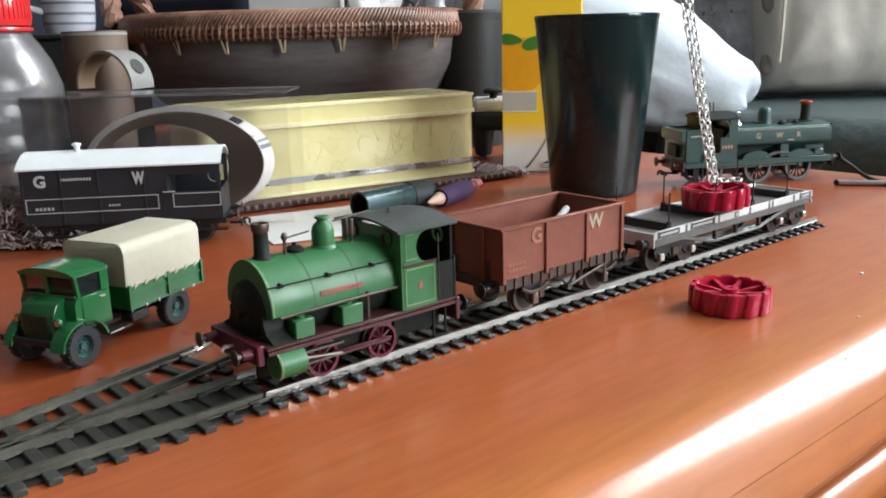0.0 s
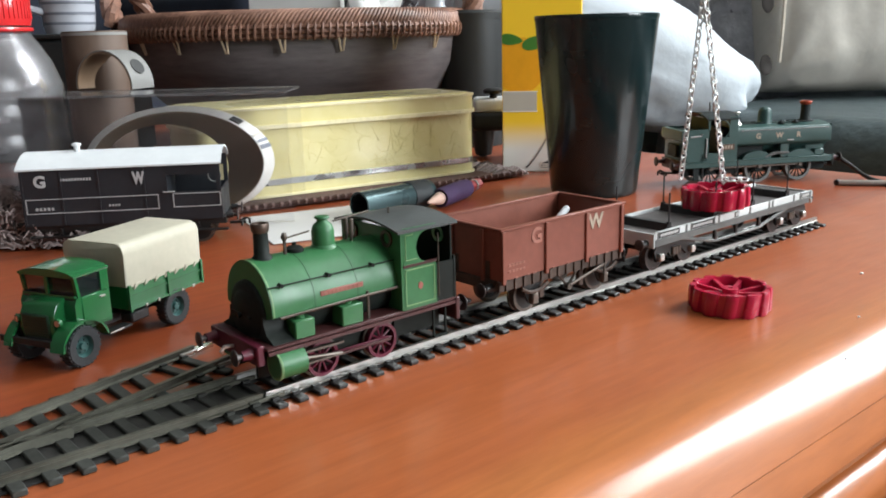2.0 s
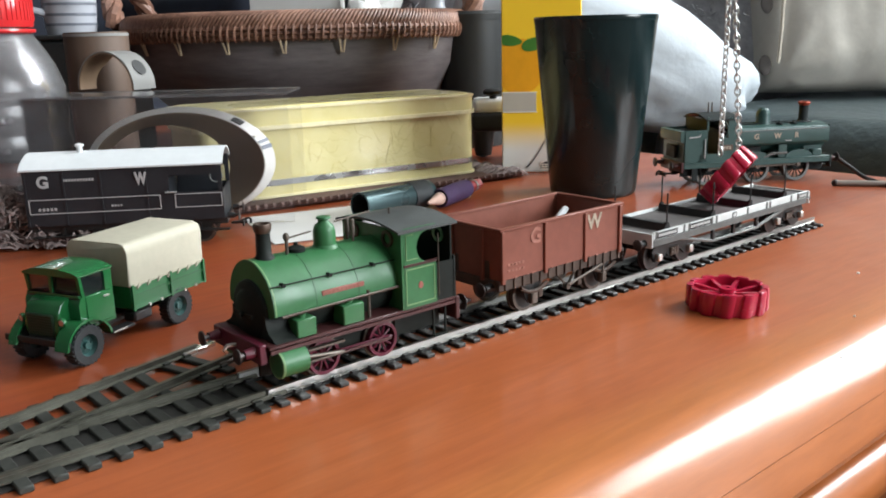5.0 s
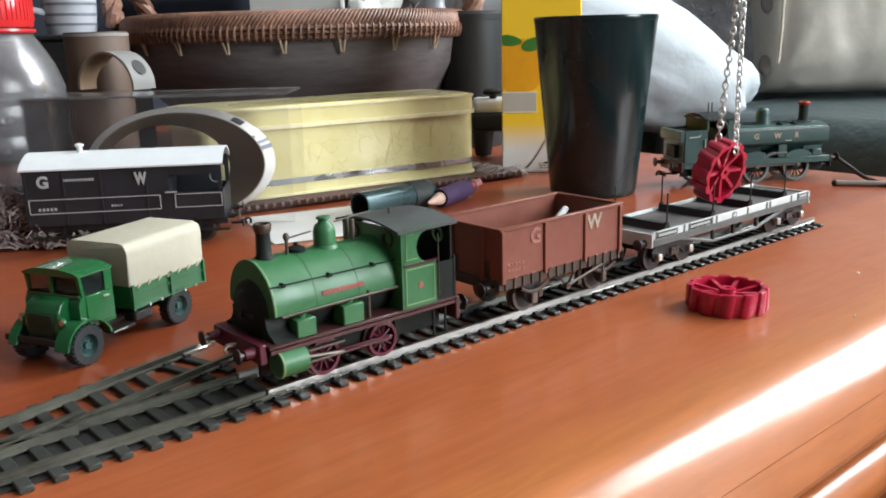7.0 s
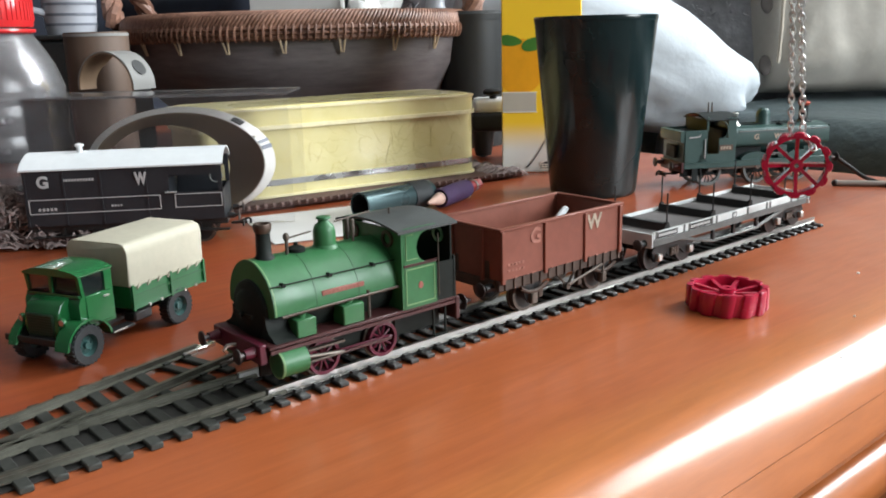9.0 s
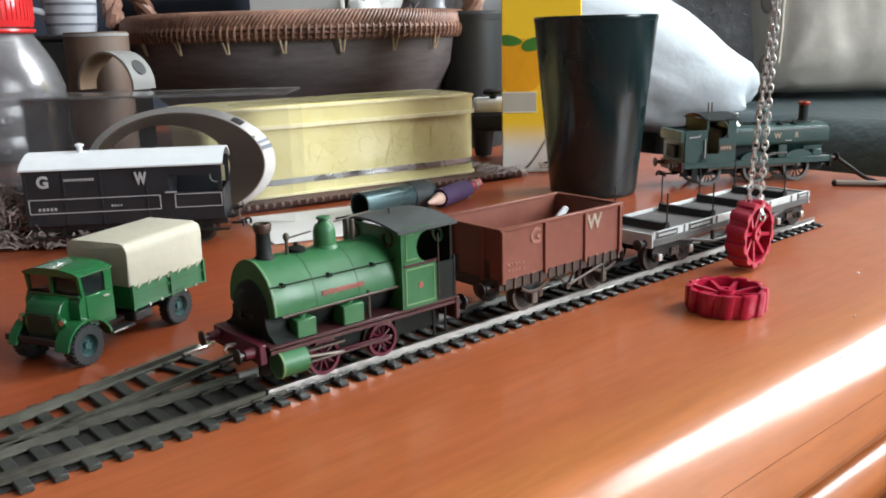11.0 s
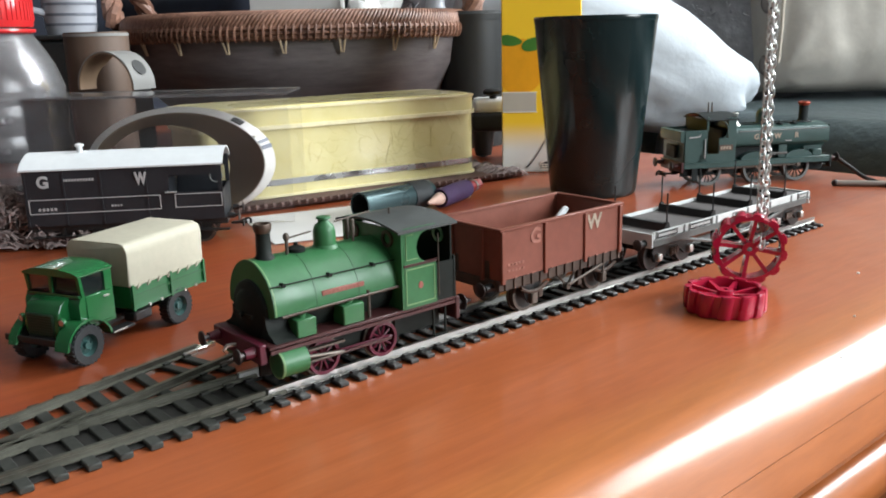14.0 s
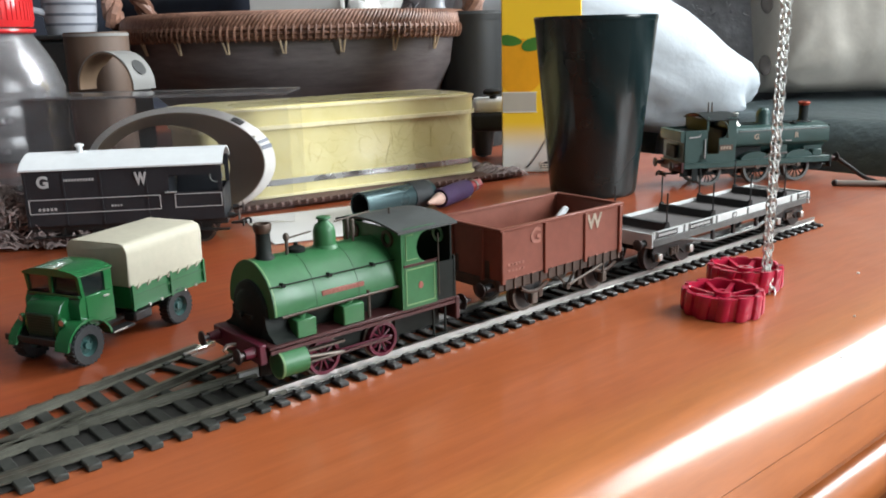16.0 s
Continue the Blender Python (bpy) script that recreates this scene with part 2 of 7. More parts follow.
M = {
    "carton_print": faded_print(),
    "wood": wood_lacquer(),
    "wood_dark": mat("table_apron_wood", (0.16, 0.045, 0.014), rough=0.35, scale=60, vary=0.3, stretch=(0.25, 2, 2), coat=0.3),
    "rail": mat("nickel_rail", (0.50, 0.49, 0.47), rough=0.37, metal=1.0, scale=300, vary=0.25, stretch=(0.2, 1, 1)),
    "rail_old": mat("tarnished_rail", (0.105, 0.102, 0.082), rough=0.55, metal=0.6, scale=300, vary=0.3),
    "sleeper": mat("black_sleeper_plastic", (0.022, 0.021, 0.020), rough=0.5, scale=600, vary=0.4),
    "sleeper_old": mat("dusty_sleeper_plastic", (0.032, 0.033, 0.028), rough=0.75, scale=500, vary=0.4),
    "loco_green": mat("loco_green_paint", (0.030, 0.128, 0.046), rough=0.40, scale=500, vary=0.12),
    "loco_dark": mat("smokebox_black", (0.011, 0.014, 0.012), rough=0.55, scale=500, vary=0.35, spec=0.2),
    "loco_band": mat("tank_band_green", (0.030, 0.105, 0.042), rough=0.4),
    "nameplate": mat("faded_nameplate", (0.30, 0.10, 0.08), rough=0.5, scale=900, vary=0.2),
    "buffer_iron": mat("dark_buffer_iron", (0.06, 0.05, 0.048), rough=0.4, metal=0.6, scale=500, vary=0.3),
    "loco_line": mat("cream_lining", (0.15, 0.27, 0.12), rough=0.5),
    "roof_grey": mat("cab_roof_grey", (0.055, 0.06, 0.058), rough=0.55, scale=400, vary=0.2),
    "maroon": mat("maroon_frames", (0.055, 0.016, 0.016), rough=0.45, scale=500, vary=0.3),
    "crimson": mat("crimson_wheels", (0.10, 0.009, 0.025), rough=0.4, scale=500, vary=0.2),
    "beam_red": mat("dull_red_beam", (0.085, 0.008, 0.020), rough=0.45, scale=500, vary=0.25),
    "steel": mat("bright_steel", (0.55, 0.53, 0.50), rough=0.3, metal=1.0, scale=500, vary=0.2),
    "dull_steel": mat("weathered_rods", (0.12, 0.10, 0.085), rough=0.45, metal=0.7, scale=500, vary=0.3),
    "copper": mat("copper_cap", (0.10, 0.07, 0.055), rough=0.45, metal=0.6, scale=500, vary=0.3),
    "black": mat("black_plastic", (0.013, 0.013, 0.013), rough=0.42, scale=500, vary=0.3),
    "brown": mat("bauxite_brown", (0.20, 0.062, 0.040), rough=0.52, scale=260, vary=0.16, bump=0.05),
    "brown_dark": mat("weathered_underframe", (0.060, 0.038, 0.028), rough=0.6, scale=500, vary=0.45),
    "faded": mat("faded_lettering", (0.30, 0.125, 0.092), rough=0.6, scale=900, vary=0.3),
    "cream": mat("cream_lettering", (0.34, 0.28, 0.215), rough=0.6, scale=900, vary=0.2),
    "white_letter": mat("white_lettering", (0.40, 0.40, 0.40), rough=0.6, scale=900, vary=0.15),
    "grey": mat("wagon_grey", (0.55, 0.57, 0.56), rough=0.5, scale=400, vary=0.12),
    "grey_dark": mat("wagon_dark_grey", (0.12, 0.125, 0.12), rough=0.55, scale=400, vary=0.25),
    "deck": mat("wagon_deck_planks", (0.105, 0.095, 0.092), rough=0.6, scale=200, vary=0.25, stretch=(3, 0.3, 1)),
    "van_black": mat("van_charcoal", (0.018, 0.020, 0.024), rough=0.45, scale=400, vary=0.2),
    "van_white": mat("van_roof_white", (0.66, 0.68, 0.69), rough=0.4, scale=300, vary=0.05),
    "truck_green": mat("truck_green_enamel", (0.013, 0.115, 0.034), rough=0.18, scale=300, vary=0.1, coat=0.3),
    "canvas": mat("canvas_tan", (0.44, 0.41, 0.32), rough=0.65, scale=300, vary=0.08, bump=0.04),
    "tyre": mat("tyre_rubber", (0.028, 0.032, 0.034), rough=0.55, scale=800, vary=0.3),
    "hub_green": mat("wheel_teal", (0.030, 0.085, 0.080), rough=0.35, scale=500, vary=0.2),
    "pan_green": mat("brunswick_green", (0.022, 0.060, 0.054), rough=0.42, scale=400, vary=0.12),
    "pan_dark": mat("black_and_cab_shadow", (0.012, 0.016, 0.016), rough=0.6, scale=400, vary=0.3, spec=0.2),
    "red_plastic": mat("red_plastic", (0.40, 0.012, 0.042), rough=0.22, scale=200, vary=0.08, coat=0.3),
    "chain": mat("silver_chain", (0.64, 0.64, 0.62), rough=0.42, metal=1.0, scale=900, vary=0.1),
    "cup": mat("glossy_black_cup", (0.007, 0.017, 0.018), rough=0.24, scale=60, vary=0.2, coat=0.2),
    "tin": mat("tin_yellow", (0.74, 0.64, 0.27), rough=0.30, scale=30, vary=0.08, second=(0.84, 0.77, 0.45), coat=0.5),
    "tin_line": mat("tin_crackle_line", (0.56, 0.47, 0.17), rough=0.4),
    "tin_silver": mat("tin_silver_band", (0.55, 0.55, 0.54), rough=0.25, metal=0.9),
    "tin_edge": mat("tin_rolled_edge", (0.80, 0.72, 0.44), rough=0.4),
    "bowl": mat("dark_turned_bowl", (0.135, 0.118, 0.118), rough=0.45, scale=40, vary=0.4, stretch=(1, 1, 6), bump=0.1, bscale=120),
    "rattan": mat("rattan_cane", (0.16, 0.070, 0.045), rough=0.5, scale=250, vary=0.35, second=(0.36, 0.19, 0.13)),
    "lacing": mat("pale_cane_lacing", (0.52, 0.40, 0.27), rough=0.55, scale=400, vary=0.2),
    "mat_fibre": mat("woven_mat_fibre", (0.10, 0.055, 0.045), rough=0.8, scale=300, vary=0.4),
    "mat_pale": mat("woven_mat_pale", (0.27, 0.215, 0.205), rough=0.85, scale=300, vary=0.35),
    "carton_yellow": mat("carton_yellow_print", (0.92, 0.58, 0.03), rough=0.4, scale=25, vary=0.05),
    "carton_pale": mat("carton_pale_print", (0.80, 0.76, 0.66), rough=0.4, scale=30, vary=0.04),
    "mango": mat("printed_mango", (0.82, 0.36, 0.013), rough=0.4, scale=60, vary=0.12),
    "leaf": mat("printed_leaf_green", (0.06, 0.20, 0.03), rough=0.4, scale=80, vary=0.2),
    "print_grey": mat("printed_panel_grey", (0.48, 0.44, 0.36), rough=0.45, scale=100, vary=0.05),
    "ink": mat("printed_ink", (0.03, 0.03, 0.03), rough=0.5),
    "leather": mat("dark_green_leather", (0.056, 0.076, 0.080), rough=0.45, scale=25, vary=0.3, bump=0.5, bscale=90),
    "cushion_white": mat("white_cotton", (0.48, 0.52, 0.555), rough=0.85, scale=30, vary=0.06, bump=0.24, bscale=22),
    "cushion_beige": mat("beige_linen", (0.42, 0.39, 0.345), rough=0.9, scale=40, vary=0.10, bump=0.20, bscale=13),
    "button": mat("dark_cloth_button", (0.07, 0.06, 0.055), rough=0.8, scale=60, vary=0.2),
    "piping": mat("cushion_piping", (0.52, 0.46, 0.38), rough=0.9),
    "throw": mat("grey_plush_throw", (0.34, 0.34, 0.36), rough=0.95, scale=25, vary=0.6, bump=0.5, bscale=60),
    "navy": mat("navy_fabric", (0.018, 0.022, 0.036), rough=0.9, scale=20, vary=0.3),
    # wall tones steer the bounced light: pale east, darker west and north
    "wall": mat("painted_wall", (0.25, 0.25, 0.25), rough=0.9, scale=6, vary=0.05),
    "wall_high_bounce": mat("high_bounce_wall", (0.62, 0.61, 0.60), rough=0.9, scale=6, vary=0.04),
    "wall_low_bounce": mat("low_bounce_wall", (0.13, 0.125, 0.12), rough=0.9, scale=6, vary=0.05),
    "ceiling": mat("white_ceiling", (0.55, 0.54, 0.52), rough=0.9, scale=6, vary=0.03),
    "carpet": mat("brown_carpet", (0.10, 0.075, 0.06), rough=0.95, scale=80, vary=0.3),
    "card_brown": mat("brown_card", (0.095, 0.060, 0.042), rough=0.55, scale=30, vary=0.2, stretch=(4, 4, 0.3)),
    "sleeve_white": mat("white_printed_card", (0.62, 0.60, 0.56), rough=0.5, scale=60, vary=0.05),
    "paper": mat("white_paper_band", (0.22, 0.215, 0.205), rough=0.6, scale=60, vary=0.06),
    "band_inside": mat("brown_band_inside", (0.24, 0.16, 0.10), rough=0.5, scale=60, vary=0.15),
    "red_lid": mat("red_jar_lid", (0.48, 0.020, 0.022), rough=0.25, scale=60, vary=0.1),
    "jar": glass("clear_jar_plastic", (0.95, 0.93, 0.95), 0.20, 1.30, 0.92),
    "clear": glass("clear_box_plastic", (0.97, 0.97, 0.98), 0.08, 1.12, 0.98),
    # top pane milkier and glossier than the sides, painting in its bright reflection
    "clear_top": glass("clear_box_top_sheen", (0.95, 0.95, 0.97), 0.10, 1.42, 0.90),
    "mug": mat("white_china", (0.42, 0.43, 0.47), rough=0.3, scale=40, vary=0.04),
    "stripe": mat("grey_stripe_glaze", (0.16, 0.17, 0.20), rough=0.35),
    "tube_teal": mat("dark_teal_metal_tube", (0.05, 0.085, 0.09), rough=0.28, metal=0.5, scale=100, vary=0.2),
    "grip": mat("purple_rubber_grip", (0.050, 0.028, 0.075), rough=0.6, scale=400, vary=0.2),
    "pencil": mat("sharpened_pencil_wood", (0.62, 0.42, 0.34), rough=0.7, scale=300, vary=0.15),
    "pencil_red": mat("red_pencil_paint", (0.30, 0.03, 0.03), rough=0.4),
    "pad_white": mat("white_controller_shell", (0.80, 0.80, 0.80), rough=0.4, scale=60, vary=0.05),
    "cable": mat("dark_cable", (0.025, 0.024, 0.024), rough=0.5, scale=300, vary=0.2),
    "stick": mat("grey_stick", (0.20, 0.165, 0.14), rough=0.6, scale=200, vary=0.25),
    "bucket": mat("black_can", (0.010, 0.011, 0.011), rough=0.6, scale=40, vary=0.3),
    "box_white": mat("white_carton_card", (0.60, 0.59, 0.57), rough=0.6, scale=30, vary=0.05),
}


# ---- mesh helpers ----
def finish(name, bm, material, parent=None, label="", smooth=True):
    me = bpy.data.meshes.new(name)
    bmesh.ops.recalc_face_normals(bm, faces=bm.faces[:])
    bm.to_mesh(me)
    bm.free()
    me.materials.append(material)
    if smooth:
        me.shade_smooth()
        me.set_sharp_from_angle(angle=radians(38))
    ob = new(name, me)
    if parent is not None:
        ob.parent = parent
    if label:
        ob["label"] = label
    return ob


def part(name, bm, material, parent, label=""):
    return finish(name, bm, material, parent, label)


def thing(name, m, label, category, group=""):
    ob = new(name)
    ob.empty_display_size = 0.01
    ob.matrix_world = m
    return tagged(ob, label, category, group)


def bx(x0, x1, y0, y1, z0, z1, bevel=0.0, bm=None, seg=1):
    own = bmesh.new()
    vs = bmesh.ops.create_cube(own, size=1.0)["verts"]
    for v in vs:
        v.co = Vector(((x0 + x1) / 2 + v.co.x * (x1 - x0), (y0 + y1) / 2 + v.co.y * (y1 - y0), (z0 + z1) / 2 + v.co.z * (z1 - z0)))
    if bevel:
        bmesh.ops.bevel(own, geom=own.edges[:] + own.verts[:], offset=bevel, segments=seg, affect="EDGES", profile=0.5)
    return merge(bm, own)


def merge(bm, own):
    if bm is None:
        return own
    tmp = bpy.data.meshes.new("tmp")
    own.to_mesh(tmp)
    own.free()
    bm.from_mesh(tmp)
    bpy.data.meshes.remove(tmp)
    return bm


def frame_for(axis):
    a = Vector(axis).normalized()
    u = a.orthogonal().normalized()
    return u, a.cross(u)


def cyl(p0, p1, r0, r1=None, seg=20, bm=None, caps=True):
    bm = bm or bmesh.new()
    r1 = r0 if r1 is None else r1
    p0, p1 = Vector(p0), Vector(p1)
    u, v = frame_for(p1 - p0)
    a, b = [], []
    for i in range(seg):
        t = 2 * math.pi * i / seg
        d = u * math.cos(t) + v * math.sin(t)
        a.append(bm.verts.new(p0 + d * r0))
        b.append(bm.verts.new(p1 + d * r1))
    for i in range(seg):
        j = (i + 1) % seg
        bm.faces.new((a[i], a[j], b[j], b[i]))
    if caps:
        bm.faces.new(a[::-1])
        bm.faces.new(b)
    return bm


def lathe(profile, seg=32, axis="z", center=(0, 0, 0), bm=None, closed=False, start=0.0, sweep=2 * math.pi):
    """Turns (radius, height) pairs round an axis."""
    bm = bm or bmesh.new()
    full = abs(sweep - 2 * math.pi) < 1e-6
    n = seg if full else seg + 1
    rings = []
    c = Vector(center)
    for r, h in profile:
        ring = []
        for i in range(n):
            t = start + sweep * i / seg
            p = (r * math.cos(t), r * math.sin(t), h)
            if axis == "x":
                p = (p[2], p[0], p[1])
            elif axis == "y":
                p = (p[0], p[2], p[1])
            ring.append(bm.verts.new(c + Vector(p)))
        rings.append(ring)
    pairs = list(zip(rings, rings[1:])) + ([(rings[-1], rings[0])] if closed else [])
    for a, b in pairs:
        for i in range(seg):
            j = (i + 1) % n
            try:
                bm.faces.new((a[i], a[j], b[j], b[i]))
            except ValueError:
                pass
    if not closed:
        for ring, (r, h) in ((rings[0], profile[0]), (rings[-1], profile[-1])):
            if r > 1e-7 and full:
                bm.faces.new(ring)
    bmesh.ops.remove_doubles(bm, verts=bm.verts[:], dist=1e-7)
    return bm


def extrude_x(profile, x0, x1, bm=None, axis="x"):
    """A closed (a, b) outline drawn out along an axis: for x the outline is (y, z), for y it is (x, z)."""
    bm = bm or bmesh.new()
    ends = []
    for h in (x0, x1):
        ends.append([bm.verts.new((h, a, b) if axis == "x" else (a, h, b) if axis == "y" else (a, b, h)) for a, b in profile])
    n = len(profile)
    for i in range(n):
        j = (i + 1) % n
        bm.faces.new((ends[0][i], ends[0][j], ends[1][j], ends[1][i]))
    bm.faces.new(ends[0][::-1])
    bm.faces.new(ends[1])
    return bm


def tube(points, r, seg=8, bm=None, closed=False, flat=1.0):
    bm = bm or bmesh.new()
    pts = [Vector(p) for p in points]
    n = len(pts)
    rings = []
    u = None
    for i, p in enumerate(pts):
        a, b = (pts[(i - 1) % n], pts[(i + 1) % n]) if closed else (pts[max(i - 1, 0)], pts[min(i + 1, n - 1)])
        d = (b - a).normalized()
        u = d.orthogonal().normalized() if u is None else (u - d * u.dot(d)).normalized()
        v = d.cross(u)
        rings.append([bm.verts.new(p + u * r * math.cos(2 * math.pi * k / seg) + v * r * flat * math.sin(2 * math.pi * k / seg)) for k in range(seg)])
    for i in range(n if closed else n - 1):
        a, b = rings[i], rings[(i + 1) % n]
        for k in range(seg):
            bm.faces.new((a[k], a[(k + 1) % seg], b[(k + 1) % seg], b[k]))
    if not closed:
        bm.faces.new(rings[0][::-1])
        bm.faces.new(rings[-1])
    return bm


def letters(text, size, parent, m, material, name="lettering", bold=0.0, depth=0.00012, spacing=1.0, label=""):
    cu = bpy.data.curves.new(name, "FONT")
    cu.body, cu.size, cu.extrude, cu.offset = text, size, depth, bold
    cu.align_x, cu.align_y, cu.space_character = "CENTER", "CENTER", spacing
    tmp = bpy.data.objects.new("tmp", cu)
    me = bpy.data.meshes.new_from_object(tmp)
    bpy.data.objects.remove(tmp)
    bpy.data.curves.remove(cu)
    me.name = name
    me.transform(m)
    me.materials.clear()
    me.materials.append(material)
    ob = new(name, me)
    ob.parent = parent
    if label:
        ob["label"] = label
    return ob


def bars(parent, material, x0, x1, y, z0, z1, n, name="marking", side=-1):
    """Writing too small to read: a row of little bars on a side wall that faces along y."""
    bm = bmesh.new()
    step = (x1 - x0) / n
    for i in range(n):
        bx(x0 + i * step, x0 + i * step + step * 0.6, y - 0.0001, y + 0.0001, z0, z1, 0, bm)
    return part(name, bm, material, parent)


def soft_form(sx, sy, sz, seed, wrinkle, e=0.8, seg=48, rings=28):
    """A slumped rounded form with folds."""
    bm = bmesh.new()
    rows = []
    for j in range(rings + 1):
        p = -math.pi / 2 + math.pi * j / rings
        row = []
        for i in range(seg):
            a = 2 * math.pi * i / seg
            f = lambda q: math.copysign(abs(q) ** e, q)
            d = Vector((f(math.cos(p)) * f(math.cos(a)), f(math.cos(p)) * f(math.sin(a)), f(math.sin(p))))
            k = 1 + wrinkle * noise.noise(d * 2.0 + Vector((seed, 0, 0))) + 0.35 * wrinkle * noise.noise(d * 6.0 + Vector((0, seed, 0)))
            row.append(bm.verts.new((d.x * sx * k, d.y * sy * k, d.z * sz * k)))
        rows.append(row)
    for a, b in zip(rows, rows[1:]):
        for i in range(seg):
            bm.faces.new((a[i], a[(i + 1) % seg], b[(i + 1) % seg], b[i]))
    bmesh.ops.remove_doubles(bm, verts=bm.verts[:], dist=1e-6)
    return bm


# ---- table and room ----
def table():
    t = thing("table", pose(0, 0, 0), "glossy orange-brown lacquered wooden coffee table with rounded edges", "table")
    def arc(t):
        a = radians(t)
        return (-0.088 - 0.031 * math.sin(a), -0.044 * (1 - math.cos(a)))
    prof = [(0.95, 0.0), (-0.088, 0.0)] + [arc(2 * i) for i in range(1, 23)] + [(arc(44)[0] + 0.0002, arc(44)[1] - 0.0004), (-0.095, -0.036), (0.95, -0.036)]
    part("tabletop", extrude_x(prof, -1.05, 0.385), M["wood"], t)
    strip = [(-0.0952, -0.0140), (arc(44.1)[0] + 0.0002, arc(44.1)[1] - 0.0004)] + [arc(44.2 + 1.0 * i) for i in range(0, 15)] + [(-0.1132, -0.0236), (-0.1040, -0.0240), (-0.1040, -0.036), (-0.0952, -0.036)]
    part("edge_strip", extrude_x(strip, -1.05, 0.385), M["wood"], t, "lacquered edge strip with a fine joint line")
    low = [(-0.1038, -0.0262)]
    for i in range(0, 9):
        a = radians(180 * i / 8)
        low.append((-0.108 - 0.010 * math.sin(a), -0.0265 - 0.009 * (1 - math.cos(a))))
    low += [(-0.1038, -0.0447)]
    part("edge_moulding", extrude_x(low, -1.05, 0.385), M["wood"], t, "rounded lacquered moulding below the top")
    part("apron", bx(-1.02, 0.36, -0.095, 0.92, -0.10, -0.0362), M["wood_dark"], t)
    for x in (-1.0, 0.28):
        for y in (-0.09, 0.86):
            part("leg", bx(x, x + 0.06, y, y + 0.06, -0.45, -0.1, 0.004), M["wood_dark"], t)


def room():
    # added room shell, toned for the light each wall throws back
    def wall(name, b, m="wall"):
        return tagged(finish(name, b, M[m], smooth=False), kind="structure")
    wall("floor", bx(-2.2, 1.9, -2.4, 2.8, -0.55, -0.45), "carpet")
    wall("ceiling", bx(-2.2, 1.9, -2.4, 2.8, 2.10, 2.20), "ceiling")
    wall("wall_west", bx(-2.2, -2.1, -2.4, 2.8, -0.45, 2.10), "wall_low_bounce")
    wall("wall_north", bx(-2.1, 1.8, 2.7, 2.8, -0.45, 2.10), "wall_low_bounce")
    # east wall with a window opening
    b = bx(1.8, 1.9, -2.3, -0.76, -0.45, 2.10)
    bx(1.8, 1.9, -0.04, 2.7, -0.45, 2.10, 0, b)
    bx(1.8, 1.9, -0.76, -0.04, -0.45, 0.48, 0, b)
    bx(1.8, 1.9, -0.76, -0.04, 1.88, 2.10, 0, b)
    wall("wall_east", b, "wall_high_bounce")
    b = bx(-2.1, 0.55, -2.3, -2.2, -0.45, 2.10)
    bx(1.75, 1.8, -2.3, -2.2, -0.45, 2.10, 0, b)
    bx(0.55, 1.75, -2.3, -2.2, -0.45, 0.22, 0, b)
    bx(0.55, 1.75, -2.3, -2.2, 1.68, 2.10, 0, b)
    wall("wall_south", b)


table()
room()


# ---- track ----
RAIL_TOP = 0.0037
SLEEPER_TOP = 0.0013


def rail_profile(y):
    return [(y - 0.0011, SLEEPER_TOP), (y + 0.0011, SLEEPER_TOP), (y + 0.0011, SLEEPER_TOP + 0.0004), (y + 0.0004, SLEEPER_TOP + 0.0007), (y + 0.0004, RAIL_TOP - 0.0008),
            (y + 0.0007, RAIL_TOP - 0.0006), (y + 0.0007, RAIL_TOP), (y - 0.0007, RAIL_TOP), (y - 0.0007, RAIL_TOP - 0.0006), (y - 0.0004, RAIL_TOP - 0.0008),
            (y - 0.0004, SLEEPER_TOP + 0.0007), (y - 0.0011, SLEEPER_TOP + 0.0004)]


def sleeper_mesh(name, half, material):
    b = bx(-0.0016, 0.0016, -half, half, 0, SLEEPER_TOP, 0.0003)
    for y in (-0.00825, 0.00825):
        for s in (-1, 1):
            bx(-0.0011, 0.0011, y + s * 0.0018 - 0.0007, y + s * 0.0018 + 0.0007, SLEEPER_TOP - 0.0002, SLEEPER_TOP + 0.0007, 0, b)
    me = bpy.data.meshes.new(name)
    bmesh.ops.recalc_face_normals(b, faces=b.faces[:])
    b.to_mesh(me)
    b.free()
    me.materials.append(material)
    return me


def plain_track():
    t = thing("track", pose(0, 0, 0), "straight model railway track with bright rails on black plastic sleepers", "model track")
    for y in (-0.00825, 0.00825):
        part("rail", extrude_x(rail_profile(y), -0.0885, 0.2222), M["rail"], t)
    for y in (-0.00825, 0.00825):
        part("rail_joiner", bx(-0.094, -0.083, y - 0.0013, y + 0.0013, 0.0012, 0.0024, 0.0002), M["rail_old"], t)
    web = bmesh.new()
    for y in (-0.00825, 0.00825):
        bx(-0.086, 0.2222, y - 0.0014, y + 0.0014, 0.0003, 0.0009, 0, web)
    part("sleeper_web", web, M["sleeper"], t)
    me = sleeper_mesh("sleeper", 0.0145, M["sleeper"])
    x = -0.0865
    while x < 0.2235:
        s = new("sleeper", me)
        s.parent = t
        s.location = (x, 0, 0)
        x += 0.0065


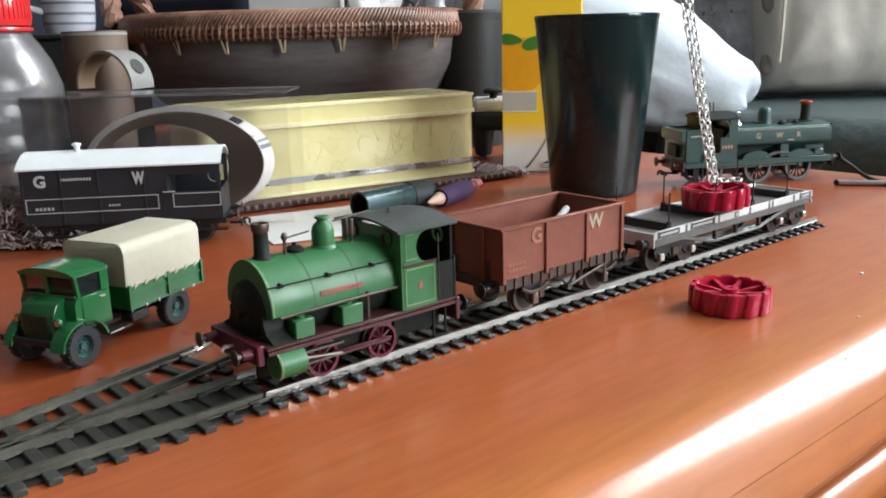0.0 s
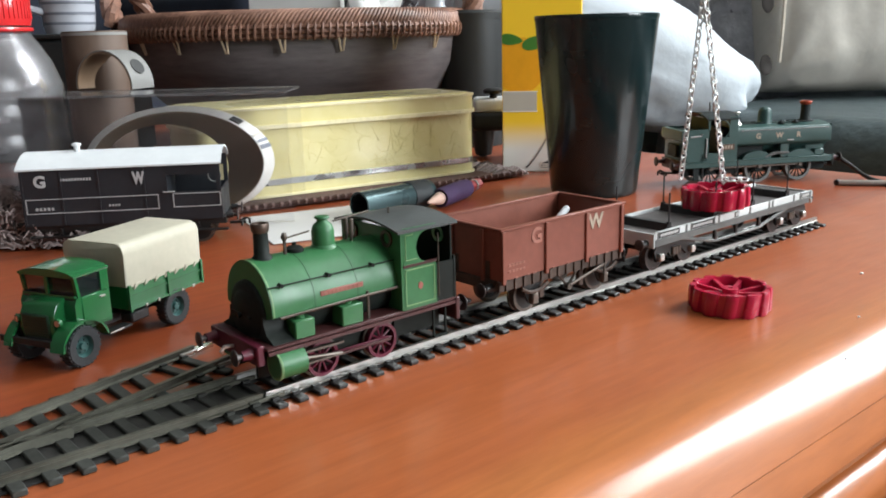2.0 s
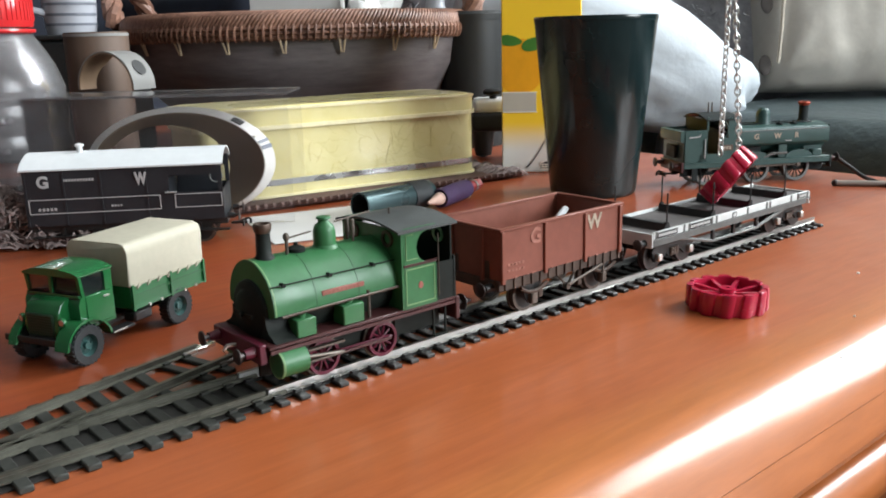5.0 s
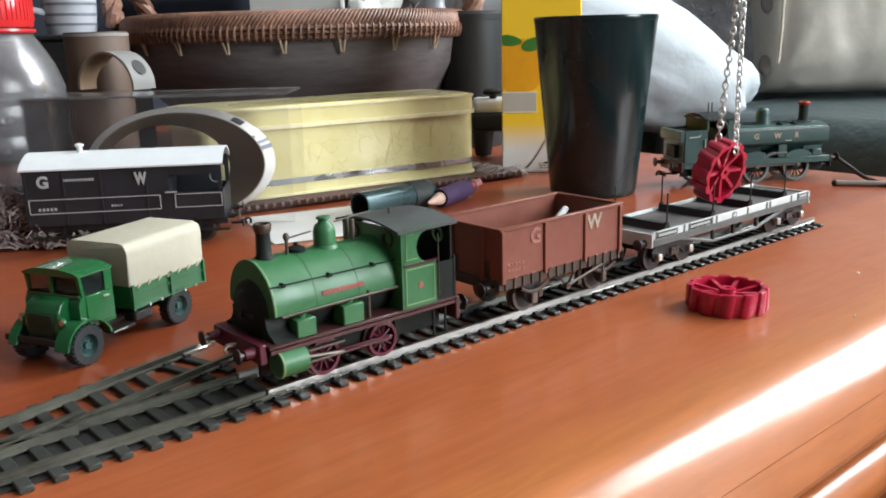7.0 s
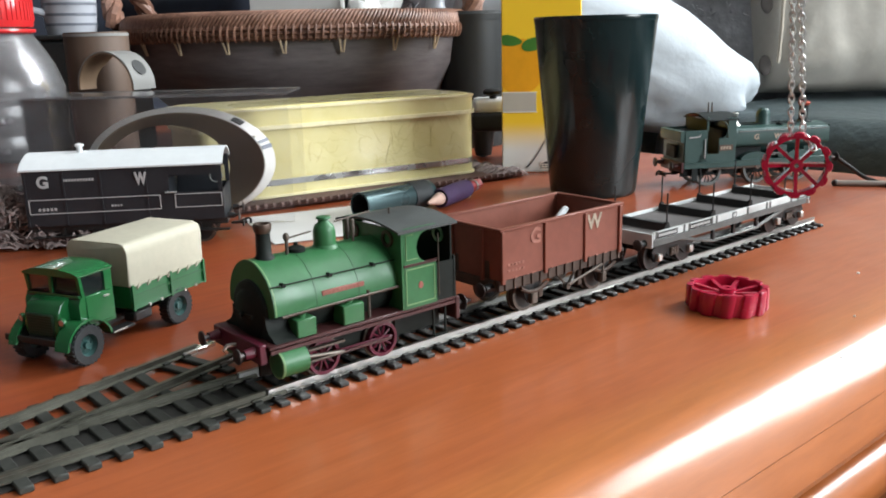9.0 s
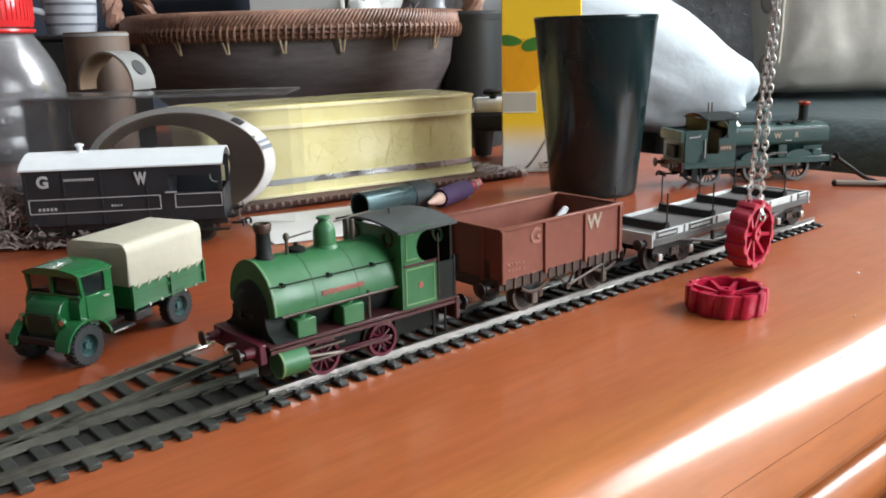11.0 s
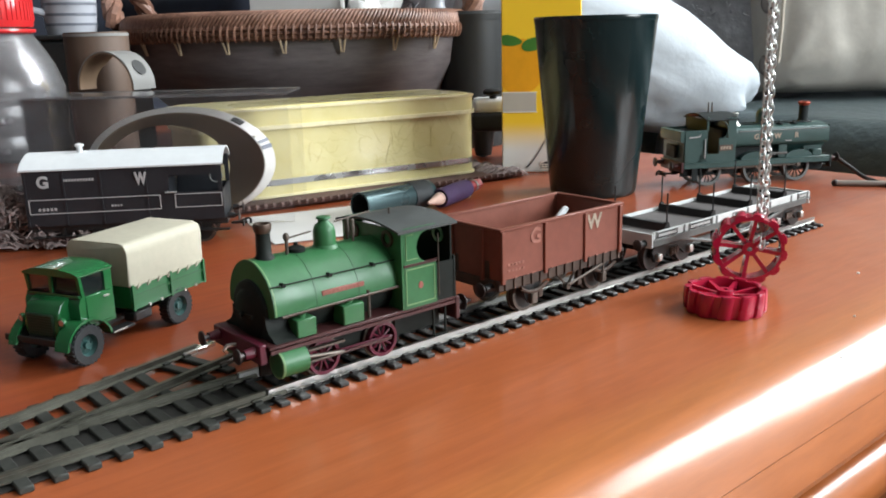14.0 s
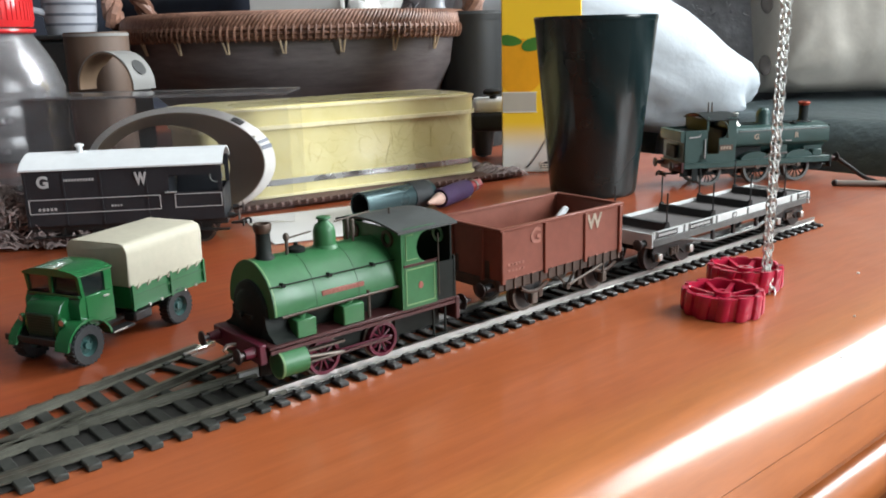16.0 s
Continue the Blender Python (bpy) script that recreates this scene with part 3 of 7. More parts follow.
def turnout():
    t = thing("turnout", pose(0, 0, 0), "weathered grey-black model railway turnout joined to the straight track", "model turnout")
    a = math.atan(0.277)
    ca, sa = math.cos(a), math.sin(a)
    end = Vector((-0.0838, 0.0326, 0))

    def along(profile_y, x0, x1):
        b = extrude_x(rail_profile(profile_y), x0, x1)
        for v in b.verts:
            v.co = Vector((end.x + v.co.x * ca - v.co.y * sa, end.y + v.co.x * sa + v.co.y * ca, v.co.z))
        return b
    part("rail", extrude_x(rail_profile(-0.00825), -0.30, -0.0895), M["rail_old"], t)
    part("rail", extrude_x(rail_profile(0.00825), -0.138, -0.0895), M["rail_old"], t)
    part("rail", along(0.00825, -0.22, 0), M["rail_old"], t)
    part("rail", along(-0.00825, -0.056, 0), M["rail_old"], t)
    part("closure_rail", extrude_x(rail_profile(0.00825), -0.30, -0.148), M["rail_old"], t)
    part("closure_rail", along(-0.00825, -0.2, -0.064), M["rail_old"], t)
    # frog casting and check rails
    frog = extrude_x([(-0.158, 0.0045), (-0.1295, 0.0087), (-0.1295, 0.0105), (-0.160, 0.0035)], SLEEPER_TOP, RAIL_TOP - 0.0003, axis="z")
    part("frog", frog, M["sleeper_old"], t)
    wing = extrude_x([(-0.185, 0.0062), (-0.135, 0.0052), (-0.135, 0.0062), (-0.185, 0.0085)], SLEEPER_TOP, RAIL_TOP, axis="z")
    part("wing_rail", wing, M["rail_old"], t)
    wing = extrude_x([(-0.185, 0.0055), (-0.165, 0.0042), (-0.130, 0.0138), (-0.132, 0.0148)], SLEEPER_TOP, RAIL_TOP, axis="z")
    part("wing_rail", wing, M["rail_old"], t)
    for y in (-0.00825, 0.00825):
        p = end + Vector((-y * sa, y * ca, 0))
        b = bx(-0.006, 0.007, -0.0014, 0.0014, 0.0012, 0.0026, 0.0003)
        for v in b.verts:
            v.co = Vector((p.x + v.co.x * ca - v.co.y * sa, p.y + v.co.x * sa + v.co.y * ca, v.co.z))
        part("rail_joiner", b, M["steel"] if y > 0 else M["dull_steel"], t)
    # long timbers that carry both roads near the frog, then two rows
    part("sleeper_web", extrude_x([(-0.30, -0.0112), (-0.088, -0.0112), (-0.088, 0.0112), (-0.30, 0.0112)], 0.0002, 0.0006, axis="z"), M["sleeper"], t)
    x = -0.0925
    i = 0
    while x > -0.30:
        yd = end.y + (x - end.x) * 0.277
        me = None
        if yd > 0.0265:
            me = sleeper_mesh("sleeper", 0.0145, M["sleeper_old"])
            s = new("sleeper", me)
            s.parent = t
            s.location = (x, 0, 0)
            me = sleeper_mesh("sleeper", 0.0140, M["sleeper_old"])
            s = new("sleeper", me)
            s.parent = t
            s.location = (x + 0.0035, yd + 0.0015, 0)
            s.rotation_euler = (0, 0, a)
        else:
            top = max(0.0145, yd + 0.0150)
            b = bx(x - 0.0017, x + 0.0017, -0.0145, top, 0, SLEEPER_TOP + 0.0004, 0.0003)
            part("sleeper", b, M["sleeper_old"], t)
        x -= 0.0076


plain_track()
turnout()


# ---- rolling stock ----
def spoked_wheel(parent, x, y, z, r, material, tyre, spokes=10, width=0.0022, name="wheel", flange=0.0007, hub=0.2):
    s = 1 if y > 0 else -1
    w = part(name, lathe([(r * 0.82, -width / 2), (r, -width / 2), (r, width / 2), (r * 0.82, width / 2)], 28, "y", (x, y, z), closed=True), tyre, parent)
    b = lathe([(r + flange, -0.0003), (r + flange, 0.0003), (r * 0.9, 0.0004), (r * 0.9, -0.0004)], 28, "y", (x, y - s * width / 2, z), closed=True)
    part("flange", b, M["dull_steel"], w)
    b = cyl((x, y - 0.0007, z), (x, y + 0.0009, z), r * hub, seg=12)
    for i in range(spokes):
        t = 2 * math.pi * i / spokes
        d = Vector((math.cos(t), 0, math.sin(t)))
        cyl(Vector((x, y, z)) + d * r * 0.12, Vector((x, y, z)) + d * r * 0.86, 0.00038, seg=5, bm=b)
    part("spokes", b, material, w)
    return w


def disc_wheel(parent, x, y, z, r, face, tyre):
    w = part("wheel", lathe([(0.0006, 0.0006), (r * 0.25, 0.0009), (r * 0.3, 0.0002), (r * 0.75, 0.0001), (r * 0.8, 0.0011), (r, 0.0011), (r, -0.0011), (0.0006, -0.0011)], 26, "y", (x, y, z)), face, parent)
    s = 1 if y > 0 else -1
    part("tyre", lathe([(r * 0.83, -0.0012), (r * 1.01, -0.0012), (r * 1.01, 0.0012), (r * 0.83, 0.0012)], 26, "y", (x, y, z), closed=True), tyre, w)
    part("flange", lathe([(r * 1.1, -0.0003), (r * 1.1, 0.0003), (r * 0.9, 0.0004), (r * 0.9, -0.0004)], 26, "y", (x, y - s * 0.0012, z), closed=True), tyre, w)
    return w


def buffer(parent, x, y, z, s, length=0.0055, r=0.0024, material=None):
    b = part("buffer", cyl((x, y, z), (x + s * length * 0.6, y, z), 0.0016, 0.0013, 12), material or M["black"], parent)
    bm = cyl((x + s * length * 0.55, y, z), (x + s * length, y, z), 0.0008, seg=8)
    lathe([(0.0, 0.0005 * s), (r * 0.7, 0.0003 * s), (r, 0.0), (r, -0.0004 * s), (0.0, -0.0005 * s)], 16, "x", (x + s * length, y, z), bm)
    part("buffer_head", bm, M["buffer_iron"], b)


def hook_coupling(parent, x, z, s):
    bm = bx(min(x, x + s * 0.008), max(x, x + s * 0.008), -0.0015, 0.0015, z - 0.0006, z + 0.0006, 0.0002)
    bx(min(x + s * 0.006, x + s * 0.0068), max(x + s * 0.006, x + s * 0.0068), -0.0055, 0.0055, z - 0.0012, z + 0.0012, 0.0002, bm)
    tube([(x + s * 0.004, 0, z), (x + s * 0.0085, 0, z + 0.002), (x + s * 0.0098, 0, z + 0.0012), (x + s * 0.0098, 0, z - 0.001)], 0.0006, 6, bm)
    part("coupling", bm, M["black"], parent)


def tank_loco():
    L = thing("steam_locomotive", pose(0, 0, 0), "small green saddle-tank model steam locomotive with crimson wheels", "model locomotive")
    # running plate and frames
    part("running_plate", bx(-0.0903, -0.0185, -0.0146, 0.0146, 0.0170, 0.0180, 0.0002), M["maroon"], L)
    part("valance", bx(-0.0900, -0.0190, -0.0148, -0.0142, 0.0158, 0.0168), M["maroon"], L)
    part("valance", bx(-0.0900, -0.0190, 0.0142, 0.0148, 0.0158, 0.0168), M["maroon"], L)
    # frames coloured black for the shade below the running plate
    for y in (-0.0066, 0.0066):
        part("main_frame", bx(-0.0895, -0.0195, y - 0.0005, y + 0.0005, 0.0075, 0.0168), M["loco_dark"], L)
    part("buffer_beam", bx(-0.0925, -0.0903, -0.0132, 0.0132, 0.0130, 0.0186, 0.0003), M["beam_red"], L, "dull red front buffer beam")
    part("buffer_beam", bx(-0.0190, -0.0168, -0.0150, 0.0150, 0.0105, 0.0178, 0.0003), M["maroon"], L)
    for y in (-0.0110, 0.0110):
        buffer(L, -0.0925, y * 0.93, 0.0162, -1, 0.0052, 0.0022, M["beam_red"])
        buffer(L, -0.0168, y, 0.0140, 1, 0.0055, 0.0027)
    part("draw_hook", tube([(-0.0925, 0, 0.0158), (-0.0952, 0, 0.0161), (-0.0962, 0, 0.0151), (-0.0954, 0, 0.0141)], 0.0006, 6), M["steel"], L)
    # saddle tank
    def saddle(r, low, n=22):
        pts = [(r * math.cos(math.pi * i / n), 0.0262 + r * math.sin(math.pi * i / n)) for i in range(n + 1)]
        return pts + [(-r, low), (-r * 0.72, low - 0.0012), (r * 0.72, low - 0.0012), (r, low)]
    tank = part("saddle_tank", extrude_x(saddle(0.0124, 0.0250), -0.0868, -0.0452), M["loco_green"], L, "satin green saddle tank")
    for x in (-0.0865, -0.0735, -0.0592):
        part("tank_band", extrude_x([(p[0] * 1.008, 0.0262 + (p[1] - 0.0262) * 1.008) for p in saddle(0.0124, 0.0250)], x, x + 0.0004), M["loco_line"] if x < -0.08 else M["loco_band"], tank)
    part("handrail", tube([(-0.0868, -0.0112, 0.0330), (-0.0452, -0.0112, 0.0330)], 0.00022, 6), M["loco_dark"], tank, "black handrail along the tank")
    for x in (-0.083, -0.068, -0.053):
        part("handrail_knob", cyl((x, -0.0100, 0.0330), (x, -0.0118, 0.0330), 0.0006, seg=8), M["loco_dark"], tank)
    part("nameplate", bx(-0.0715, -0.0572, -0.01245, -0.0120, 0.0278, 0.0292, 0.0001), M["nameplate"], tank, "faded red oblong nameplate")
    bars(tank, M["faded"], -0.0706, -0.0580, -0.01252, 0.0281, 0.0289, 9)
    # smokebox front and flared saddle
    front = lathe([(0.0, -0.0016), (0.0078, -0.0015), (0.0088, -0.0009), (0.0091, 0.0), (0.0091, 0.0024)], 30, "x", (-0.0868, 0, 0.0242))
    part("smokebox", front, M["loco_dark"], L, "dark green-black smokebox front")
    bm = lathe([(0.0, -0.0014), (0.0052, -0.0010), (0.0070, 0.0)], 26, "x", (-0.0882, 0, 0.0240))
    bx(-0.0898, -0.0892, -0.0048, 0.0048, 0.0234, 0.0244, 0, bm)
    cyl((-0.0892, 0, 0.0240), (-0.0907, 0, 0.0240), 0.0008, seg=8, bm=bm)
    part("smokebox_door", bm, M["loco_dark"], L)
    pr = []
    for s in (1, -1):
        seq = [(s * 0.0091, 0.0246), (s * 0.0093, 0.0222), (s * 0.0106, 0.0200), (s * 0.0142, 0.0181)]
        pr += seq if s == 1 else seq[::-1]
    part("smokebox_saddle", extrude_x(pr, -0.0880, -0.0790), M["loco_dark"], L)
    part("boiler", cyl((-0.079, 0, 0.0245), (-0.0452, 0, 0.0245), 0.0098, seg=28), M["loco_dark"], L)
    part("chimney", lathe([(0.0034, -0.0006), (0.0029, 0.0005), (0.0022, 0.0014), (0.0020, 0.0080), (0.0021, 0.0086), (0.0015, 0.0086), (0.0014, 0.0010)], 26, center=(-0.0818, 0, 0.0380)), M["loco_dark"], L)
    part("chimney_cap", lathe([(0.0021, 0.0076), (0.0024, 0.0082), (0.0026, 0.0096), (0.0024, 0.0102), (0.0018, 0.0102), (0.0016, 0.0084)], 26, center=(-0.0818, 0, 0.0380)), M["copper"], L, "dull copper chimney cap")
    part("dome", lathe([(0.0046, -0.0008), (0.0039, 0.0005), (0.0033, 0.0012), (0.0033, 0.0050), (0.0028, 0.0067), (0.0017, 0.0077), (0.0015, 0.0083), (0.0022, 0.0088), (0.0020, 0.0093), (0.0, 0.0094)], 28, center=(-0.0618, 0, 0.0378)), M["loco_green"], L, "bright green steam dome")
    part("filler_cap", lathe([(0.0026, 0), (0.0026, 0.0010), (0.0016, 0.0016), (0.0006, 0.0018), (0.0006, 0.0026), (0.0, 0.0027)], 16, center=(-0.0715, 0, 0.0385)), M["loco_dark"], L)
    bm = tube([(-0.0752, -0.0012, 0.0375), (-0.0752, -0.0012, 0.0432)], 0.0005, 6)
    lathe([(0.0007, 0), (0.0010, 0.001), (0.0006, 0.002), (0.0, 0.0022)], 10, center=(-0.0752, -0.0012, 0.0425), bm=bm)
    tube([(-0.0752, -0.0012, 0.0430), (-0.0668, -0.0006, 0.0436)], 0.0003, 6, bm)
    part("lubricator", bm, M["dull_steel"], L)
    for y in (-0.0014, 0.0014):
        part("whistle", lathe([(0.0004, -0.004), (0.0004, 0.0), (0.0007, 0.0002), (0.0007, 0.0048), (0.0003, 0.0052), (0.0, 0.0053)], 10, center=(-0.0528, y, 0.0400)), M["dull_steel"], L)
    # cab
    cab = part("cab", bx(-0.0452, -0.0442, -0.0148, 0.0148, 0.0180, 0.0420), M["loco_green"], L)
    for s in (-1, 1):
        # side sheet with a rounded opening towards the back
        out = [(-0.0442, 0.0180), (-0.0285, 0.0180), (-0.0285, 0.0312)]
        for i in range(9):
            t = radians(-90 - 180 * i / 8)
            out.append((-0.0318 + 0.0053 * math.cos(t) - 0.001, 0.0362 + 0.0048 * math.sin(t)))
        out += [(-0.0285, 0.0412), (-0.0285, 0.0425), (-0.0442, 0.0425)]
        y = s * 0.0144
        part("side_sheet", extrude_x(out, y - 0.0005, y + 0.0005, axis="y"), M["loco_green"], cab)
        for x0, x1, z0, z1 in ((-0.0436, -0.0295, 0.0190, 0.0302),):
            bm = bmesh.new()
            yy = y + s * 0.00055
            for a, b, c, d in ((x0, x1, z0, z0 + 0.0004), (x0, x1, z1 - 0.0004, z1), (x0, x0 + 0.0004, z0, z1), (x1 - 0.0004, x1, z0, z1)):
                bx(a, b, yy - 0.0001, yy + 0.0001, c, d, 0, bm)
            part("lining", bm, M["loco_line"], cab)
        part("beading", bx(-0.0445, -0.0272, y + s * 0.0003 - 0.0004, y + s * 0.0003 + 0.0004, 0.0308, 0.0316), M["maroon"], cab)
        part("handrail", tube([(-0.0280, y + s * 0.001, 0.020), (-0.0280, y + s * 0.001, 0.0395)], 0.0003, 6), M["dull_steel"], cab)
        bm = tube([(-0.0432 + 0.0022 * 0, y + s * 0.00058, 0.0330), (-0.0432, y + s * 0.00058, 0.0404), (-0.0395, y + s * 0.00058, 0.0404)], 0.0002, 4)
        tube([(-0.0432, y + s * 0.00058, 0.0330), (-0.0375, y + s * 0.00058, 0.0330)], 0.0002, 4, bm)
        part("lining", bm, M["loco_line"], cab)
    part("emblem", lathe([(0.0, 0.0), (0.0011, 0.0), (0.0011, 0.0002), (0.0, 0.0002)], 12, "y", (-0.0365, -0.0151, 0.0246)), M["nameplate"], cab)
    part("rear_sheet", bx(-0.0195, -0.0187, -0.0148, 0.0148, 0.0180, 0.0312), M["loco_dark"], cab)
    part("bunker_side", bx(-0.0285, -0.0190, -0.0146, -0.0138, 0.0180, 0.0300), M["loco_dark"], cab)
    part("bunker_side", bx(-0.0285, -0.0190, 0.0138, 0.0146, 0.0180, 0.0300), M["loco_dark"], cab)
    part("back_sheet", bx(-0.0205, -0.0198, -0.0142, 0.0142, 0.0300, 0.0420), M["loco_dark"], cab)
    for y in (-0.0085, 0.0085):
        part("spectacle", lathe([(0.0016, -0.0003), (0.0026, -0.0003), (0.0026, 0.0004), (0.0016, 0.0004)], 18, "x", (-0.0455, y, 0.0390), closed=True), M["copper"], cab)
        part("spectacle", lathe([(0.0015, -0.0004), (0.0026, -0.0004), (0.0026, 0.0004), (0.0015, 0.0004)], 18, "x", (-0.0204, y, 0.0372), closed=True), M["steel"], cab)
    roof = []
    for i in range(13):
        t = -1 + 2 * i / 12
        roof.append((t * 0.0160, 0.0443 - 0.0022 * t * t))
    roof += [(y, z - 0.0007) for y, z in roof[::-1]]
    part("roof", extrude_x(roof, -0.0470, -0.0185), M["roof_grey"], cab, "dark grey curved cab roof")
    part("roof_whistle", cyl((-0.036, 0, 0.0438), (-0.036, 0, 0.0462), 0.0004, seg=8), M["dull_steel"], cab)
    # sandboxes, cylinders, motion rods
    for x0, x1, z1 in ((-0.0812, -0.0750, 0.0232), (-0.0660, -0.0588, 0.0238)):
        for s in (-1, 1):
            bm = bx(x0, x1, min(s * 0.0085, s * 0.0142), max(s * 0.0085, s * 0.0142), 0.0180, z1, 0.0003)
            cyl(((x0 + x1) / 2, s * 0.0115, z1), ((x0 + x1) / 2, s * 0.0115, z1 + 0.0009), 0.0013, seg=10, bm=bm)
            part("sandbox", bm, M["loco_green"], L)
    for s in (-1, 1):
        bm = cyl((-0.0875, s * 0.0135, 0.0122), (-0.0796, s * 0.0135, 0.0122), 0.0038, seg=24)
        cyl((-0.0880, s * 0.0135, 0.0122), (-0.0875, s * 0.0135, 0.0122), 0.0033, 0.0037, 20, bm)
        bx(-0.0870, -0.0800, min(s * 0.0095, s * 0.0145), max(s * 0.0095, s * 0.0145), 0.0130, 0.0165, 0.0004, bm)
        drum = part("cylinder", bm, M["loco_green"], L)
        part("cover_ring", lathe([(0.0034, -0.0003), (0.0039, -0.0003), (0.0040, 0.0003), (0.0034, 0.0003)], 24, "x", (-0.0876, s * 0.0135, 0.0122), closed=True), M["loco_line"], drum)
        part("piston_rod", cyl((-0.0800, s * 0.0135, 0.0122), (-0.0665, s * 0.0135, 0.0105), 0.0006, seg=8), M["dull_steel"], L)
        part("slide_bar", bx(-0.0800, -0.0660, min(s * 0.0128, s * 0.0142), max(s * 0.0128, s * 0.0142), 0.0135, 0.0141), M["dull_steel"], L)
        part("slide_bar", bx(-0.0800, -0.0660, min(s * 0.0128, s * 0.0142), max(s * 0.0128, s * 0.0142), 0.0102, 0.0107), M["dull_steel"], L)
        part("connecting_rod", bx(-0.0680, -0.0490, s * 0.0132 - 0.0004, s * 0.0132 + 0.0004, 0.0098, 0.0106, 0.0001), M["maroon"], L)
        part("coupling_rod", bx(-0.0715, -0.0488, s * 0.0120 - 0.0004, s * 0.0120 + 0.0004, 0.0096, 0.0108, 0.0002), M["crimson"], L)
        for x in (-0.0706, -0.0497):
            spoked_wheel(L, x, s * 0.0092, 0.0090, 0.0053, M["crimson"], M["crimson"], 10)
        part("feed_pipe", tube([(-0.0845, s * 0.0125, 0.0245), (-0.0700, s * 0.0132, 0.0250), (-0.0500, s * 0.0132, 0.0252), (-0.0455, s * 0.0132, 0.0252)], 0.0004, 6), M["dull_steel"], L)
        part("injector", bm := cyl((-0.0560, s * 0.0125, 0.0180), (-0.0560, s * 0.0125, 0.0262), 0.0005, seg=8), M["dull_steel"], L)
        part("brake_gear", bx(-0.0440, -0.0425, s * 0.0085 - 0.0006, s * 0.0085 + 0.0006, 0.0060, 0.0150), M["loco_dark"], L)
        bm = bx(-0.0305, -0.0235, s * 0.0145 - 0.0007, s * 0.0145 + 0.0007, 0.0068, 0.0074)
        bx(-0.0303, -0.0297, s * 0.0143 - 0.0003, s * 0.0143 + 0.0003, 0.0070, 0.0155, 0, bm)
        bx(-0.0243, -0.0237, s * 0.0143 - 0.0003, s * 0.0143 + 0.0003, 0.0070, 0.0155, 0, bm)
        part("cab_step", bm, M["loco_dark"], L)
    part("regulator_rod", tube([(-0.0585, -0.0006, 0.0452), (-0.0455, -0.0004, 0.0462)], 0.0003, 6), M["dull_steel"], L)
    hook_coupling(L, -0.0170, 0.0085, 1)
    # the cab is short: everything behind the spectacle plate is drawn in
    for ob in L.children_recursive:
        for v in ob.data.vertices:
            if v.co.x > -0.0450:
                v.co.x = -0.0450 + (v.co.x + 0.0450) * 0.79


def open_wagon():
    w = thing("open_wagon", pose(0, 0, 0), "brown steel-sided open model wagon with pale letters and weathered underframe", "model wagon")
    x0, x1, hw, zb, zt = -0.0054, 0.0569, 0.01565, 0.0188, 0.0362
    th = 0.0008
    part("floor", bx(x0 + 0.0005, x1 - 0.0005, -hw + 0.0005, hw - 0.0005, zb - 0.0004, zb + 0.0010), M["brown_dark"], w)
    for s in (-1, 1):
        y = s * hw
        part("side", bx(x0, x1, min(y, y - s * th), max(y, y - s * th), zb, zt - 0.0010), M["brown"], w)
        for x in (x0 + 0.0004, x0 + 0.0208, x0 + 0.0415, x1 - 0.0014):
            part("stanchion", bx(x - 0.0004, x + 0.0012, min(y, y + s * 0.0009), max(y, y + s * 0.0009), zb - 0.0012, zt - 0.0010, 0.0002), M["brown"], w)
        part("top_rail", bx(x0 - 0.0006, x1 + 0.0006, min(y - s * 0.0010, y + s * 0.0008), max(y - s * 0.0010, y + s * 0.0008), zt - 0.0010, zt, 0.0002), M["brown"], w)
    for s, x in ((-1, x0), (1, x1)):
        part("end", bx(min(x, x - s * th), max(x, x - s * th), -hw + th, hw - th, zb, zt - 0.0010), M["brown"], w)
        part("top_rail", bx(min(x - s * 0.0010, x + s * 0.0006), max(x - s * 0.0010, x + s * 0.0006), -hw + 0.001, hw - 0.001, zt - 0.0010, zt, 0.0002), M["brown"], w)
        for y in (-0.0075, 0.0075):
            part("end_stanchion", bx(min(x, x + s * 0.0010), max(x, x + s * 0.0010), y - 0.0007, y + 0.0007, zb - 0.001, zt - 0.0010, 0.0002), M["brown"], w)
            part("weathered_stain", bx(min(x, x + s * 0.0002), max(x, x + s * 0.0002), y - 0.003, y - 0.001, zb, zb + 0.006), M["brown_dark"], w)
    side = Matrix.Rotation(radians(90), 4, "X")
    yl = -hw - 0.00012
    letters("G", 0.0072, w, Matrix.Translation((0.0112, yl, 0.0312)) @ side, M["faded"], bold=0.0002)
    letters("W", 0.0074, w, Matrix.Translation((0.0415, yl, 0.0313)) @ side, M["cream"], bold=0.0002)
    bars(w, M["faded"], -0.0020, 0.0060, yl, 0.0232, 0.0240, 5)
    bars(w, M["faded"], -0.0020, 0.0062, yl, 0.0212, 0.0219, 5)
    # underframe
    part("underframe", bx(x0 - 0.0002, x1 + 0.0002, -0.0125, 0.0125, 0.0148, zb - 0.0004, 0.0002), M["brown_dark"], w)
    for s in (-1, 1):
        part("solebar", bx(x0 - 0.0004, x1 + 0.0004, s * 0.0145 - 0.0008, s * 0.0145 + 0.0008, 0.0150, 0.0186, 0.0002), M["brown_dark"], w)
        for i in range(15):
            x = x0 + 0.002 + i * 0.0042
            part("door_stop", bx(x, x + 0.0009, s * 0.0155 - 0.0004, s * 0.0155 + 0.0004, 0.0152, 0.0186), M["brown_dark"], w)
